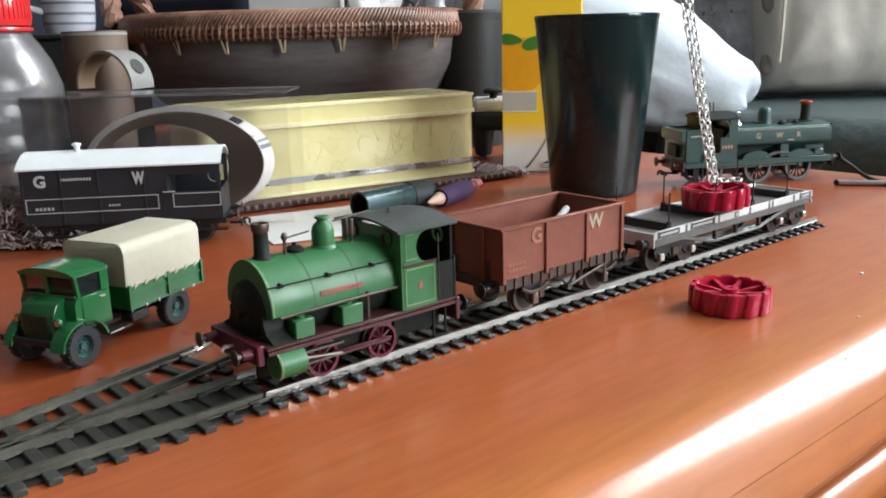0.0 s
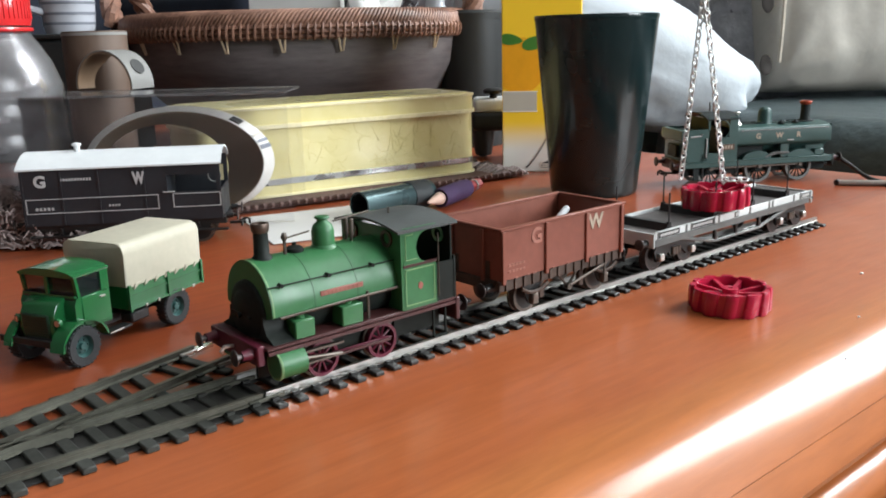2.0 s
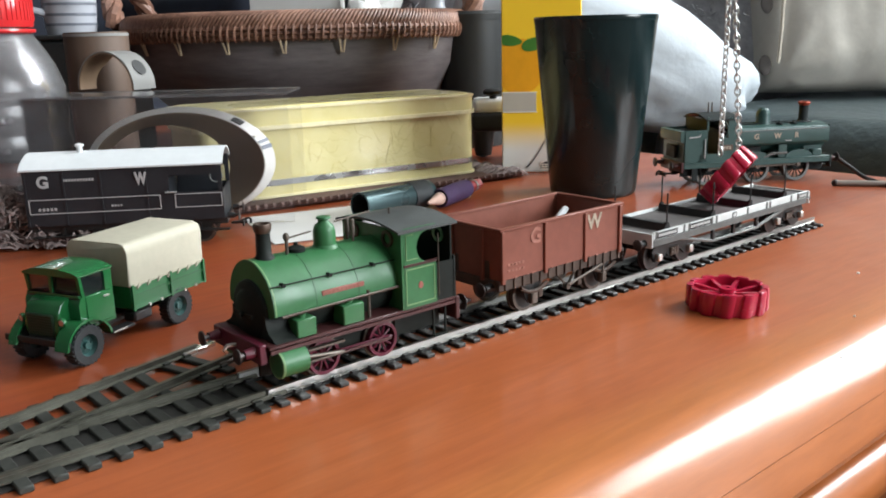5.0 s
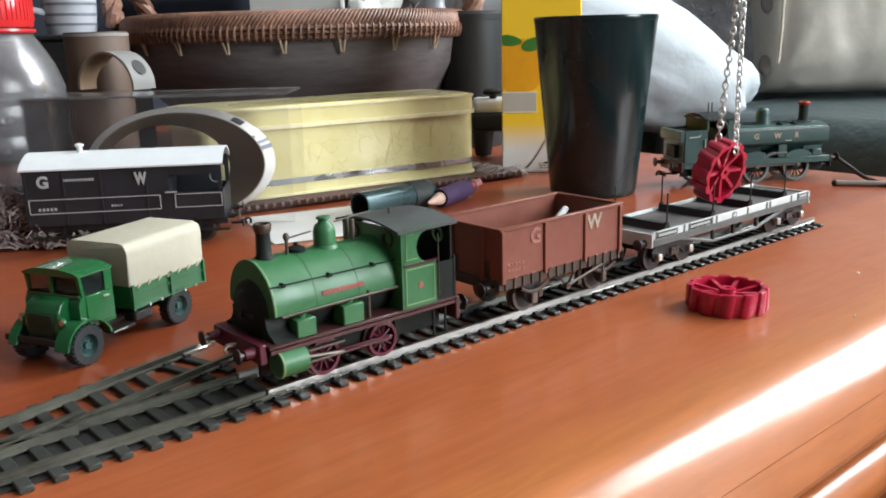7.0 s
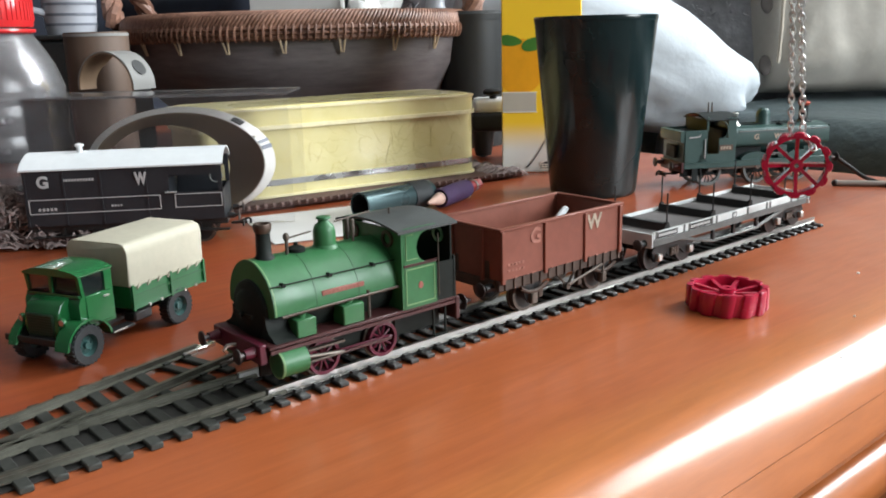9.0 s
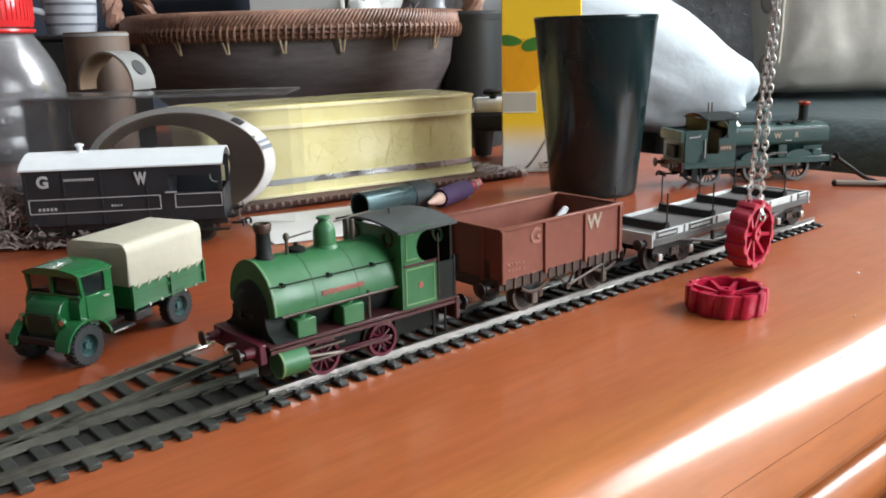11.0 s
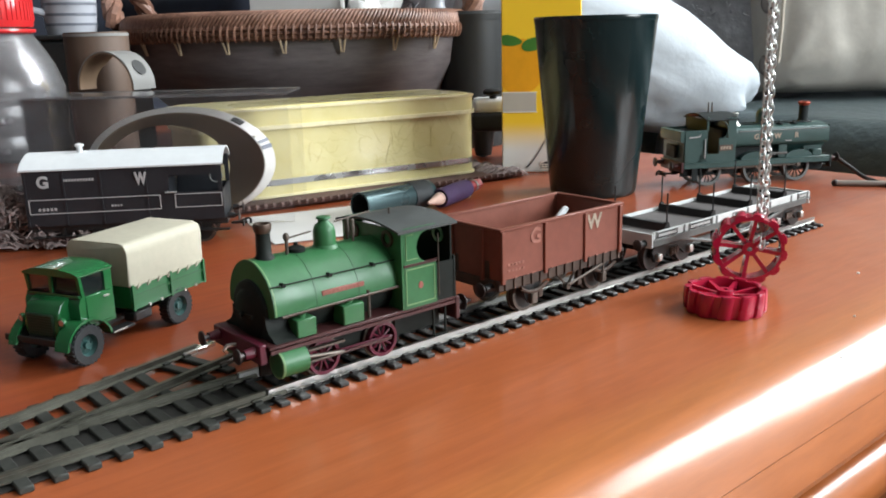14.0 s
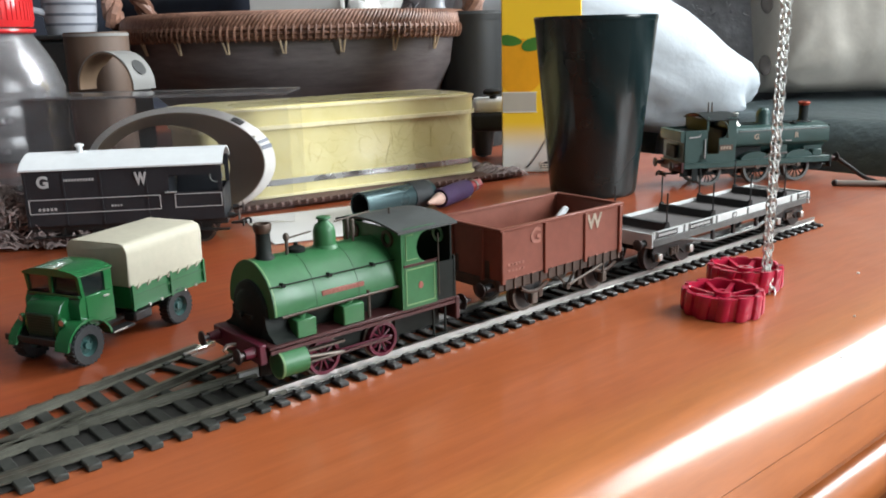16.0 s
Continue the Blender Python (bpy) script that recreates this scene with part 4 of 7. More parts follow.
        for x in (0.0120, 0.0490):
            part("axle_guard", extrude_x([(x - 0.0055, 0.0150), (x - 0.0016, 0.0075), (x + 0.0016, 0.0075), (x + 0.0055, 0.0150)], s * 0.0125 - 0.0004, s * 0.0125 + 0.0004, axis="y"), M["black"], w)
            part("axle_box", bx(x - 0.0015, x + 0.0015, min(s * 0.0125, s * 0.0148), max(s * 0.0125, s * 0.0148), 0.0072, 0.0112, 0.0004), M["dull_steel"], w)
            part("leaf_spring", tube([(x - 0.0065, s * 0.0142, 0.0138), (x - 0.003, s * 0.0142, 0.0120), (x, s * 0.0142, 0.0116), (x + 0.003, s * 0.0142, 0.0120), (x + 0.0065, s * 0.0142, 0.0138)], 0.0007, 6), M["brown_dark"], w)
            disc_wheel(w, x, s * 0.0088, 0.0098, 0.0060, M["black"], M["dull_steel"])
        part("brake_lever", tube([(0.0290, s * 0.0150, 0.0105), (0.0420, s * 0.0152, 0.0135), (0.0485, s * 0.0152, 0.0150)], 0.0005, 6), M["dull_steel"], w, "thin brake lever")
        part("lever_guard", bx(0.0470, 0.0476, s * 0.0154 - 0.0003, s * 0.0154 + 0.0003, 0.0085, 0.0165), M["dull_steel"], w)
        bm = tube([(0.0240, s * 0.0140, 0.0150), (0.0290, s * 0.0140, 0.0098), (0.0335, s * 0.0140, 0.0150)], 0.0005, 6)
        cyl((0.0290, s * 0.0132, 0.0100), (0.0290, s * 0.0150, 0.0100), 0.0012, seg=10, bm=bm)
        part("v_hanger", bm, M["dull_steel"], w)
        for x in (0.0200, 0.0410):
            part("brake_shoe", bx(x - 0.0012, x + 0.0012, s * 0.0090 - 0.001, s * 0.0090 + 0.001, 0.0068, 0.0130, 0.0003), M["brown_dark"], w)
        for x, q in ((x0, -1), (x1, 1)):
            buffer(w, x, s * 0.0110, 0.0160, q, 0.0050, 0.0024)
    rnd = random.Random(4)
    for i in range(9):
        x = x0 + 0.003 + rnd.random() * (x1 - x0 - 0.008)
        part("paint_chip", bx(x, x + rnd.uniform(0.0005, 0.0016), -hw - 0.0002, -hw + 0.0002, zb - 0.0001, zb + 0.0004), M["faded"], w)
    part("axle", cyl((0.0120, -0.0088, 0.0098), (0.0120, 0.0088, 0.0098), 0.001, seg=8), M["dull_steel"], w)
    part("axle", cyl((0.0490, -0.0088, 0.0098), (0.0490, 0.0088, 0.0098), 0.001, seg=8), M["dull_steel"], w)
    hook_coupling(w, x0, 0.0095, -1)
    hook_coupling(w, x1, 0.0095, 1)
    # pale offcut lying in the wagon
    p = thing("pale_offcut", pose(0.0440, 0.004, 0.0290, 0, -28, 8), "short pale plastic offcut lying in the brown wagon", "offcut")
    part("rod", cyl((-0.0165, 0, 0), (0.006, 0, 0), 0.0013, seg=12), M["van_white"], p)
    part("rounded_tip", lathe([(0.0, 0.0014), (0.0011, 0.0008), (0.0014, 0.0)], 12, "x", (0.006, 0, 0)), M["van_white"], p)
    # grains on the floor
    p = thing("pale_scrap", pose(0.0145, 0.003, 0.0202), "tiny pale scrap in the brown wagon", "scrap")
    part("chip", bx(-0.002, 0.0012, -0.001, 0.001, -0.0003, 0.0006, 0.0002), M["van_white"], p)


def bolster_wagon():
    w = thing("bolster_wagon", pose(0, 0, 0), "grey bogie bolster model wagon with thin stakes and dark cross bolsters", "model wagon")
    x0, x1, hw = 0.0787, 0.2022, 0.0148
    zt, zb = 0.0208, 0.0172
    part("deck", bx(x0 + 0.0006, x1 - 0.0006, -hw + 0.0008, hw - 0.0008, zb, 0.0194), M["deck"], w, "dark grey planked deck")
    for s in (-1, 1):
        part("side_rail", bx(x0, x1, min(s * hw, s * (hw - 0.0009)), max(s * hw, s * (hw - 0.0009)), zb + 0.0005, zt, 0.0002), M["grey"], w, "pale grey side rail")
        part("solebar", bx(x0 + 0.001, x1 - 0.001, s * 0.0138 - 0.0005, s * 0.0138 + 0.0005, 0.0148, zb + 0.0003), M["grey_dark"], w)
        part("rail_lip", bx(x0, x1, s * 0.0150 - 0.0003, s * 0.0150 + 0.0003, zb - 0.0001, zb + 0.0005), M["grey_dark"], w)
        for x in (x0 + 0.0012, x0 + 0.020, x0 + 0.0235, x0 + 0.040, x0 + 0.0435, x0 + 0.068, x0 + 0.084, x0 + 0.087, x0 + 0.106, x0 + 0.112, x1 - 0.002):
            part("strap", bx(x, x + 0.0009, min(s * hw, s * (hw + 0.0003)), max(s * hw, s * (hw + 0.0003)), zb + 0.0004, zt, 0), M["grey_dark"], w)
        # trussing
        part("truss_rod", tube([(x0 + 0.020, s * 0.0132, 0.0150), (x0 + 0.044, s * 0.0132, 0.0098), (x0 + 0.079, s * 0.0132, 0.0098), (x0 + 0.104, s * 0.0132, 0.0150)], 0.0008, 6), M["grey_dark"], w)
        for x in (x0 + 0.044, x0 + 0.060, x0 + 0.079):
            part("queen_post", bx(x - 0.0007, x + 0.0007, s * 0.0132 - 0.0006, s * 0.0132 + 0.0006, 0.0095, 0.0150), M["black"], w)
    y = -hw - 0.0002
    for a, b in ((x0 + 0.0030, x0 + 0.0150), (x0 + 0.0250, x0 + 0.0390), (x1 - 0.0095, x1 - 0.003)):
        part("name_panel", bx(a - 0.0006, b + 0.0006, y - 0.00008, y + 0.0001, zb + 0.0009, zt - 0.0004), M["black"] if b - a > 0.008 else M["grey_dark"], w)
        bars(w, M["grey"], a, b, y - 0.0001, zb + 0.0015, zt - 0.0010, 9 if b - a > 0.008 else 4)
    part("name_panel", bx(x0 + 0.0560, x0 + 0.0592, y - 0.00008, y + 0.0001, zb + 0.0009, zt - 0.0004), M["grey_dark"], w)
    bars(w, M["grey"], x0 + 0.0566, x0 + 0.0588, y - 0.0001, zb + 0.0013, zt - 0.0008, 2)
    part("frame_bearer", bx(x0 + 0.002, x1 - 0.002, -0.0040, 0.0040, 0.0135, zb), M["black"], w)
    for x, s in ((x0, -1), (x1, 1)):
        part("headstock", bx(min(x, x + s * 0.0009), max(x, x + s * 0.0009), -hw, hw, 0.0145, zt - 0.0006, 0.0002), M["grey"], w)
        for q in (-0.0110, 0.0110):
            buffer(w, x + s * 0.0009, q, 0.0160, s, 0.0042, 0.0022)
        hook_coupling(w, x, 0.0098, s)
    # bolsters with stakes
    for x in (x0 + 0.0112, x0 + 0.0440, x0 + 0.0735, x0 + 0.1035):
        b = part("bolster", extrude_x([(x - 0.0022, 0.0194), (x + 0.0022, 0.0194), (x + 0.0012, 0.0224), (x - 0.0012, 0.0224)], -0.0132, 0.0132, axis="y"), M["black"], w, "black cross bolster")
        for s in (-1, 1):
            part("stake", cyl((x, s * 0.0128, 0.0200), (x, s * 0.0128, 0.0345), 0.00035, seg=6), M["black"], b)
            part("stake_socket", bx(x - 0.0009, x + 0.0009, s * 0.0128 - 0.0006, s * 0.0128 + 0.0006, 0.0218, 0.0230), M["black"], b)
    # bogies
    for c, xs in ((x0 + 0.0170, (0.0850, 0.1063)), (x1 - 0.0147, (0.1770, 0.1985))):
        bg = part("bogie", bx(xs[0] + 0.002, xs[1] - 0.002, -0.0060, 0.0060, 0.0100, 0.0140), M["black"], w)
        for s in (-1, 1):
            fr = [(xs[0] - 0.0035, 0.0118), (xs[0] - 0.002, 0.0138), (xs[1] + 0.002, 0.0138), (xs[1] + 0.0035, 0.0118), (xs[1] + 0.0015, 0.0075), (xs[1] - 0.0025, 0.0078), (xs[1] - 0.006, 0.0105),
                  ((xs[0] + xs[1]) / 2 + 0.003, 0.0085), ((xs[0] + xs[1]) / 2 - 0.003, 0.0085), (xs[0] + 0.006, 0.0105), (xs[0] + 0.0025, 0.0078), (xs[0] - 0.0015, 0.0075)]
            part("side_frame", extrude_x(fr, s * 0.0118 - 0.0006, s * 0.0118 + 0.0006, axis="y"), M["black"], bg)
            for x in xs:
                part("axle_box", bx(x - 0.0014, x + 0.0014, min(s * 0.0120, s * 0.0142), max(s * 0.0120, s * 0.0142), 0.0080, 0.0110, 0.0004), M["rail"], bg, "bright metal axle box")
                disc_wheel(bg, x, s * 0.0088, 0.0096, 0.0058, M["black"], M["buffer_iron"])
            for dx in (-0.0018, 0, 0.0018):
                part("coil_spring", cyl(((xs[0] + xs[1]) / 2 + dx, s * 0.0128, 0.0090), ((xs[0] + xs[1]) / 2 + dx, s * 0.0128, 0.0122), 0.0008, seg=8), M["dull_steel"], bg)


tank_loco()
open_wagon()
bolster_wagon()


# ---- models standing on the table ----
def army_truck():
    t = thing("army_truck", pose(-0.1002, 0.0770, 0, 0, 0, 205.8), "bright green die-cast army truck with tan canvas tilt on the table", "model truck")
    g = M["truck_green"]
    # chassis
    part("chassis", bx(-0.034, 0.033, -0.0055, 0.0055, 0.0068, 0.0100, 0.0003), M["black"], t)
    for x in (0.0213, -0.0215):
        part("axle", cyl((x, -0.011, 0.0064), (x, 0.011, 0.0064), 0.0011, seg=10), M["black"], t)
        for s in (-1, 1):
            y = s * 0.0108
            r = 0.0064
            pr = [(r * 0.55, -0.0020), (r * 0.94, -0.0021), (r, -0.0013), (r, 0.0013), (r * 0.94, 0.0021), (r * 0.55, 0.0020)]
            w = part("wheel", lathe(pr, 30, "y", (x, y, r), closed=True), M["tyre"], t, "black treaded tyre with teal hub")
            tread = bmesh.new()
            for i in range(26):
                a = 2 * math.pi * i / 26
                c = Vector((x + r * math.cos(a), y, r + r * math.sin(a)))
                d = Vector((-math.sin(a), 0, math.cos(a))) * 0.00035
                o = Vector((math.cos(a), 0, math.sin(a))) * 0.00022
                for q in (-1, 1):
                    k = [c + o + d + Vector((0, q * 0.0019, 0)), c + o - d + Vector((0, q * 0.0019, 0)), c + o - d + Vector((0, q * 0.0003, 0)), c + o + d + Vector((0, q * 0.0003, 0))]
                    low = [p - o * 2.2 for p in k]
                    tv = [tread.verts.new(p) for p in k]
                    lv = [tread.verts.new(p) for p in low]
                    tread.faces.new(tv)
                    for m in range(4):
                        tread.faces.new((tv[m], tv[(m + 1) % 4], lv[(m + 1) % 4], lv[m]))
            part("tread", tread, M["tyre"], w)
            bm = lathe([(0.0, s * 0.0016), (0.0011, s * 0.0016), (0.0013, s * 0.0008), (r * 0.46, s * 0.0006), (r * 0.56, s * 0.0019), (r * 0.60, s * 0.0016), (r * 0.58, -s * 0.0008), (0.0, -s * 0.0008)], 22, "y", (x, y, r))
            for i in range(6):
                a = 2 * math.pi * i / 6
                cyl((x + 0.0021 * math.cos(a), y + s * 0.0005, r + 0.0021 * math.sin(a)), (x + 0.0021 * math.cos(a), y + s * 0.0011, r + 0.0021 * math.sin(a)), 0.0003, seg=6, bm=bm)
            part("hub", bm, M["hub_green"], w)
    # cab: sloping nose, body and roof
    cab = part("cab", extrude_x([(0.0080, 0.0110), (0.0245, 0.0110), (0.0245, 0.0195), (0.0230, 0.0215), (0.0080, 0.0215)], -0.0118, 0.0118, axis="y"), g, t, "glossy green forward cab")
    nose = extrude_x([(0.0250, 0.0090), (0.0312, 0.0090), (0.0322, 0.0125), (0.0315, 0.0172), (0.0292, 0.0198), (0.0232, 0.0218), (0.0232, 0.0110)], -0.0074, 0.0074, axis="y")
    bmesh.ops.bevel(nose, geom=nose.edges[:], offset=0.0007, segments=2, affect="EDGES", profile=0.5)
    part("bonnet", nose, g, cab)
    # window posts and roof
    for s in (-1, 1):
        y = s * 0.0113
        part("door", bx(0.0090, 0.0212, min(y, y + s * 0.0008), max(y, y + s * 0.0008), 0.0118, 0.0214, 0.0003), g, cab)
        part("rear_pillar", bx(0.0080, 0.0112, y - 0.0006, y + 0.0006, 0.0214, 0.0285), g, cab)
        part("screen_pillar", extrude_x([(0.0212, 0.0214), (0.0224, 0.0214), (0.0234, 0.0280), (0.0222, 0.0280)], y - 0.0006, y + 0.0006, axis="y"), g, cab)
        part("side_window", bx(0.0112, 0.0216, y - 0.0002, y + 0.0002, 0.0214, 0.0280), M["glass_dark"], cab)
        part("door_handle", bx(0.0105, 0.0125, min(y + s * 0.0008, y + s * 0.0014), max(y + s * 0.0008, y + s * 0.0014), 0.0196, 0.0200), M["steel"], cab)
    part("dashboard", bx(0.0195, 0.0235, -0.0108, 0.0108, 0.0205, 0.0222), M["black"], cab)
    part("windscreen", bx(0.0222, 0.0226, -0.0108, 0.0108, 0.0218, 0.0280), M["glass_dark"], cab)
    part("screen_divider", bx(0.0226, 0.0234, -0.0006, 0.0006, 0.0218, 0.0282), g, cab)
    part("screen_frame", bx(0.0222, 0.0236, -0.0114, 0.0114, 0.0212, 0.0222, 0.0002), g, cab)
    part("seat_back", bx(0.0085, 0.0105, -0.0100, 0.0100, 0.0180, 0.0245, 0.0006), M["black"], cab)
    rf = []
    for i in range(11):
        q = -1 + 2 * i / 10
        rf.append((q * 0.0122, 0.0302 - 0.0018 * abs(q) ** 3))
    rf += [(0.0120, 0.0278), (-0.0120, 0.0278)]
    roof = extrude_x(rf, 0.0075, 0.0240)
    part("cab_roof", roof, g, cab)
    # mudguards
    for s in (-1, 1):
        out, inn = [], []
        wing = 0.0134 if s > 0 else 0.0112
        for i in range(11):
            a = radians(5 + 165 * i / 10)
            out.append((0.0208 + 0.0096 * math.cos(a), 0.0062 + 0.0088 * math.sin(a)))
            inn.append((0.0208 + 0.0088 * math.cos(a), 0.0062 + 0.0080 * math.sin(a)))
        part("mudguard", extrude_x(out + inn[::-1], min(s * 0.0080, s * wing), max(s * 0.0080, s * wing), axis="y"), g, t, "rounded green mudguard")
        lamp = part("headlight", lathe([(0.0, 0.0012), (0.0011, 0.0010), (0.0015, 0.0), (0.0012, -0.0010), (0.0, -0.0014)], 16, "x", (0.0312, s * 0.0088, 0.0150)), g, t)
        part("lens", lathe([(0.0, 0.0013), (0.0010, 0.0012), (0.0010, 0.0006)], 14, "x", (0.0312, s * 0.0088, 0.0150)), M["steel"], lamp)
        part("running_board", bx(0.0010, 0.0112, min(s * 0.0090, s * 0.0132), max(s * 0.0090, s * 0.0132), 0.0066, 0.0074, 0.0002), M["black"], t)
        part("fuel_tank", bx(-0.0085, 0.0000, min(s * 0.0070, s * 0.0122), max(s * 0.0070, s * 0.0122), 0.0068, 0.0104, 0.0006), M["black"], t)
        part("step_edge", bx(0.0050, 0.0110, min(s * 0.0131, s * 0.0135), max(s * 0.0131, s * 0.0135), 0.0071, 0.0075), M["steel"], t)
    grille = bx(0.0316, 0.0327, -0.0058, 0.0058, 0.0098, 0.0172, 0.0004)
    part("grille", grille, M["truck_dark"], t)
    for i in range(8):
        part("grille_bar", bx(0.0325, 0.0330, -0.0053, 0.0053, 0.0104 + i * 0.00085, 0.0108 + i * 0.00085), M["truck_dark"], t)
    part("bumper", bx(0.0345, 0.0358, -0.0135, 0.0135, 0.0078, 0.0100, 0.0003), M["black"], t)
    for s in (-1, 1):
        part("bumper_iron", bx(0.0280, 0.0346, s * 0.0050 - 0.0007, s * 0.0050 + 0.0007, 0.0075, 0.0092), M["black"], t)
    # load bed and tilt
    bed = part("load_bed", bx(-0.0355, 0.0012, -0.0127, 0.0127, 0.0116, 0.0195, 0.0003), g, t)
    for s in (-1, 1):
        y = s * 0.0128
        part("bed_rail", bx(-0.0357, 0.0014, min(y, y + s * 0.0005), max(y, y + s * 0.0005), 0.0158, 0.0164), g, bed)
        part("bed_rail", bx(-0.0357, 0.0014, min(y, y + s * 0.0006), max(y, y + s * 0.0006), 0.0116, 0.0123), g, bed)
        for x in (-0.0355, -0.0178, 0.0006):
            part("bed_post", bx(x - 0.0004, x + 0.0006, min(y, y + s * 0.0007), max(y, y + s * 0.0007), 0.0112, 0.0200), g, bed)
        for x in (-0.030, -0.024, -0.012, -0.006):
            part("hinge", bx(x - 0.0005, x + 0.0005, min(y, y + s * 0.0009), max(y, y + s * 0.0009), 0.0113, 0.0122), M["steel"], bed)
        # rope lacing: short slanting tongues of canvas over the green side
        for i in range(7):
            x = -0.0335 + i * 0.0050
            part("lacing", extrude_x([(x - 0.0012, 0.0200), (x + 0.0014, 0.0200), (x + 0.0022, 0.0182)], min(y, y + s * 0.0005), max(y, y + s * 0.0005), axis="y"), M["canvas"], bed)
    tl = []
    n = 10
    for s in (1, -1):
        seq = []
        for i in range(n + 1):
            a = radians(90 * i / n)
            seq.append((s * (0.0100 + 0.0028 * math.cos(a)), 0.0302 + 0.0038 * math.sin(a)))
        tl += seq if s == 1 else seq[::-1]
    prof = [(0.0130, 0.0192)] + tl + [(-0.0130, 0.0192)]
    tilt = extrude_x(prof, -0.0360, 0.0015)
    bmesh.ops.bevel(tilt, geom=[e for e in tilt.edges if abs(e.verts[0].co.x - e.verts[1].co.x) < 1e-6], offset=0.0006, segments=2, affect="EDGES", profile=0.5)
    part("canvas_tilt", tilt, M["canvas"], t, "tan canvas tilt over the bed")
    # the forward cab is short and narrows towards the off side
    for ob in t.children_recursive:
        kind = ob.name.split(".")[0]
        if kind in ("cab", "bonnet", "windscreen", "screen_divider", "screen_frame", "screen_pillar", "side_window", "cab_roof", "grille", "grille_bar", "bumper", "bumper_iron", "headlight", "lens", "dashboard", "door", "chassis"):
            for v in ob.data.vertices:
                if v.co.x > 0.0085:
                    v.co.x = 0.0085 + (v.co.x - 0.0085) * 0.88
                if v.co.x > 0.0215:
                    v.co.x = 0.0215 + (v.co.x - 0.0215) * 0.72
                if v.co.y < 0 and kind not in ("bumper", "bumper_iron"):
                    v.co.y *= 0.90


def brake_van():
    t = thing("brake_van", pose(-0.0324, 0.2141, 0, 0, 0, -33.69), "charcoal model brake van with white roof and white letters", "model brake van")
    h = 0.0160
    x0, x1 = -0.0478, 0.0440
    body = part("body", bx(x0, 0.0190, -h, h, 0.0125, 0.0402), M["van_black"], t)
    # veranda
    part("veranda_floor", bx(0.0190, x1, -h, h, 0.0125, 0.0140), M["van_black"], t)
    for s in (-1, 1):
        part("veranda_side", bx(0.0190, x1, min(s * h, s * (h - 0.0008)), max(s * h, s * (h - 0.0008)), 0.0140, 0.0262), M["van_black"], t)
        part("veranda_pillar", bx(x1 - 0.0020, x1, min(s * h, s * (h - 0.0008)), max(s * h, s * (h - 0.0008)), 0.0262, 0.0402), M["van_black"], t)
        part("veranda_header", bx(0.0190, x1 - 0.002, min(s * h, s * (h - 0.0008)), max(s * h, s * (h - 0.0008)), 0.0345, 0.0402), M["van_black"], t)
        part("handrail", tube([(0.0170, s * (h + 0.001), 0.0266), (0.0225, s * (h + 0.001), 0.0266)], 0.00035, 6), M["white_letter"], t)
        for x in (x0 + 0.0003, -0.0300, -0.0130, 0.0080):
            part("body_strap", bx(x, x + 0.0009, min(s * h, s * (h + 0.0004)), max(s * h, s * (h + 0.0004)), 0.0128, 0.0400), M["van_black"], t)
        y = s * (h + 0.0003)
        for a, b, z0, z1 in ((-0.0462, 0.0146, 0.0185, 0.0256), (0.0212, 0.0436, 0.0188, 0.0256)):
            bm = bmesh.new()
            for k in ((a, b, z0, z0 + 0.0004), (a, b, z1 - 0.0004, z1), (a, a + 0.0004, z0, z1), (b - 0.0004, b, z0, z1)):
                bx(k[0], k[1], y - 0.00015, y + 0.00015, k[2], k[3], 0, bm)
            part("white_lining", bm, M["white_letter"], t, "thin white lining box")
    part("veranda_end", bx(x1 - 0.0008, x1, -h + 0.0008, h - 0.0008, 0.0140, 0.0262), M["van_black"], t)
    # dark sheet added behind the openings to stand in for interior shade
    part("dark_opening_filler", bx(0.0195, 0.0415, 0.0040, 0.0050, 0.0140, 0.0400), M["van_black"], t)
    part("brake_wheel", tube([(0.040 + 0.003 * math.cos(a), -0.006, 0.0320 + 0.003 * math.sin(a)) for a in [2 * math.pi * i / 16 for i in range(16)]], 0.0004, 6, closed=True), M["grey_dark"], t)
    side = Matrix.Rotation(radians(90), 4, "X")
    yl = -h - 0.0002
    letters("G", 0.0076, t, Matrix.Translation((-0.0388, yl, 0.0335)) @ side, M["white_letter"], bold=0.0003)
    letters("W", 0.0078, t, Matrix.Translation((0.0062, yl - 0.0004, 0.0336)) @ side @ Matrix.Scale(0.62, 4, (1, 0, 0)), M["white_letter"], bold=0.0004)
    bars(t, M["white_letter"], -0.0295, -0.0150, yl, 0.0338, 0.0350, 11)
    bars(t, M["white_letter"], -0.0420, -0.0330, yl, 0.0200, 0.0214, 5)
    bars(t, M["white_letter"], -0.0085, -0.0030, yl, 0.0208, 0.0218, 4)
    rf = []
    for i in range(15):
        q = -1 + 2 * i / 14
        rf.append((q * 0.0172, 0.0462 - 0.0062 * q * q))
    rf += [(y, z - 0.0008) for y, z in rf[::-1]]
    part("roof", extrude_x(rf, x0 - 0.001, x1 + 0.001), M["van_white"], t, "clean white curved roof")
    part("stove_chimney", lathe([(0.0014, -0.001), (0.0014, 0.0028), (0.0022, 0.0030), (0.0022, 0.0038), (0.0, 0.0046)], 14, center=(-0.0240, -0.002, 0.0458)), M["van_white"], t)
    part("solebar", bx(x0 - 0.001, x1 + 0.001, -0.0140, 0.0140, 0.0095, 0.0125), M["black"], t)
    part("ballast_weight", bx(-0.020, 0.018, -0.011, 0.011, 0.0060, 0.0095), M["black"], t)
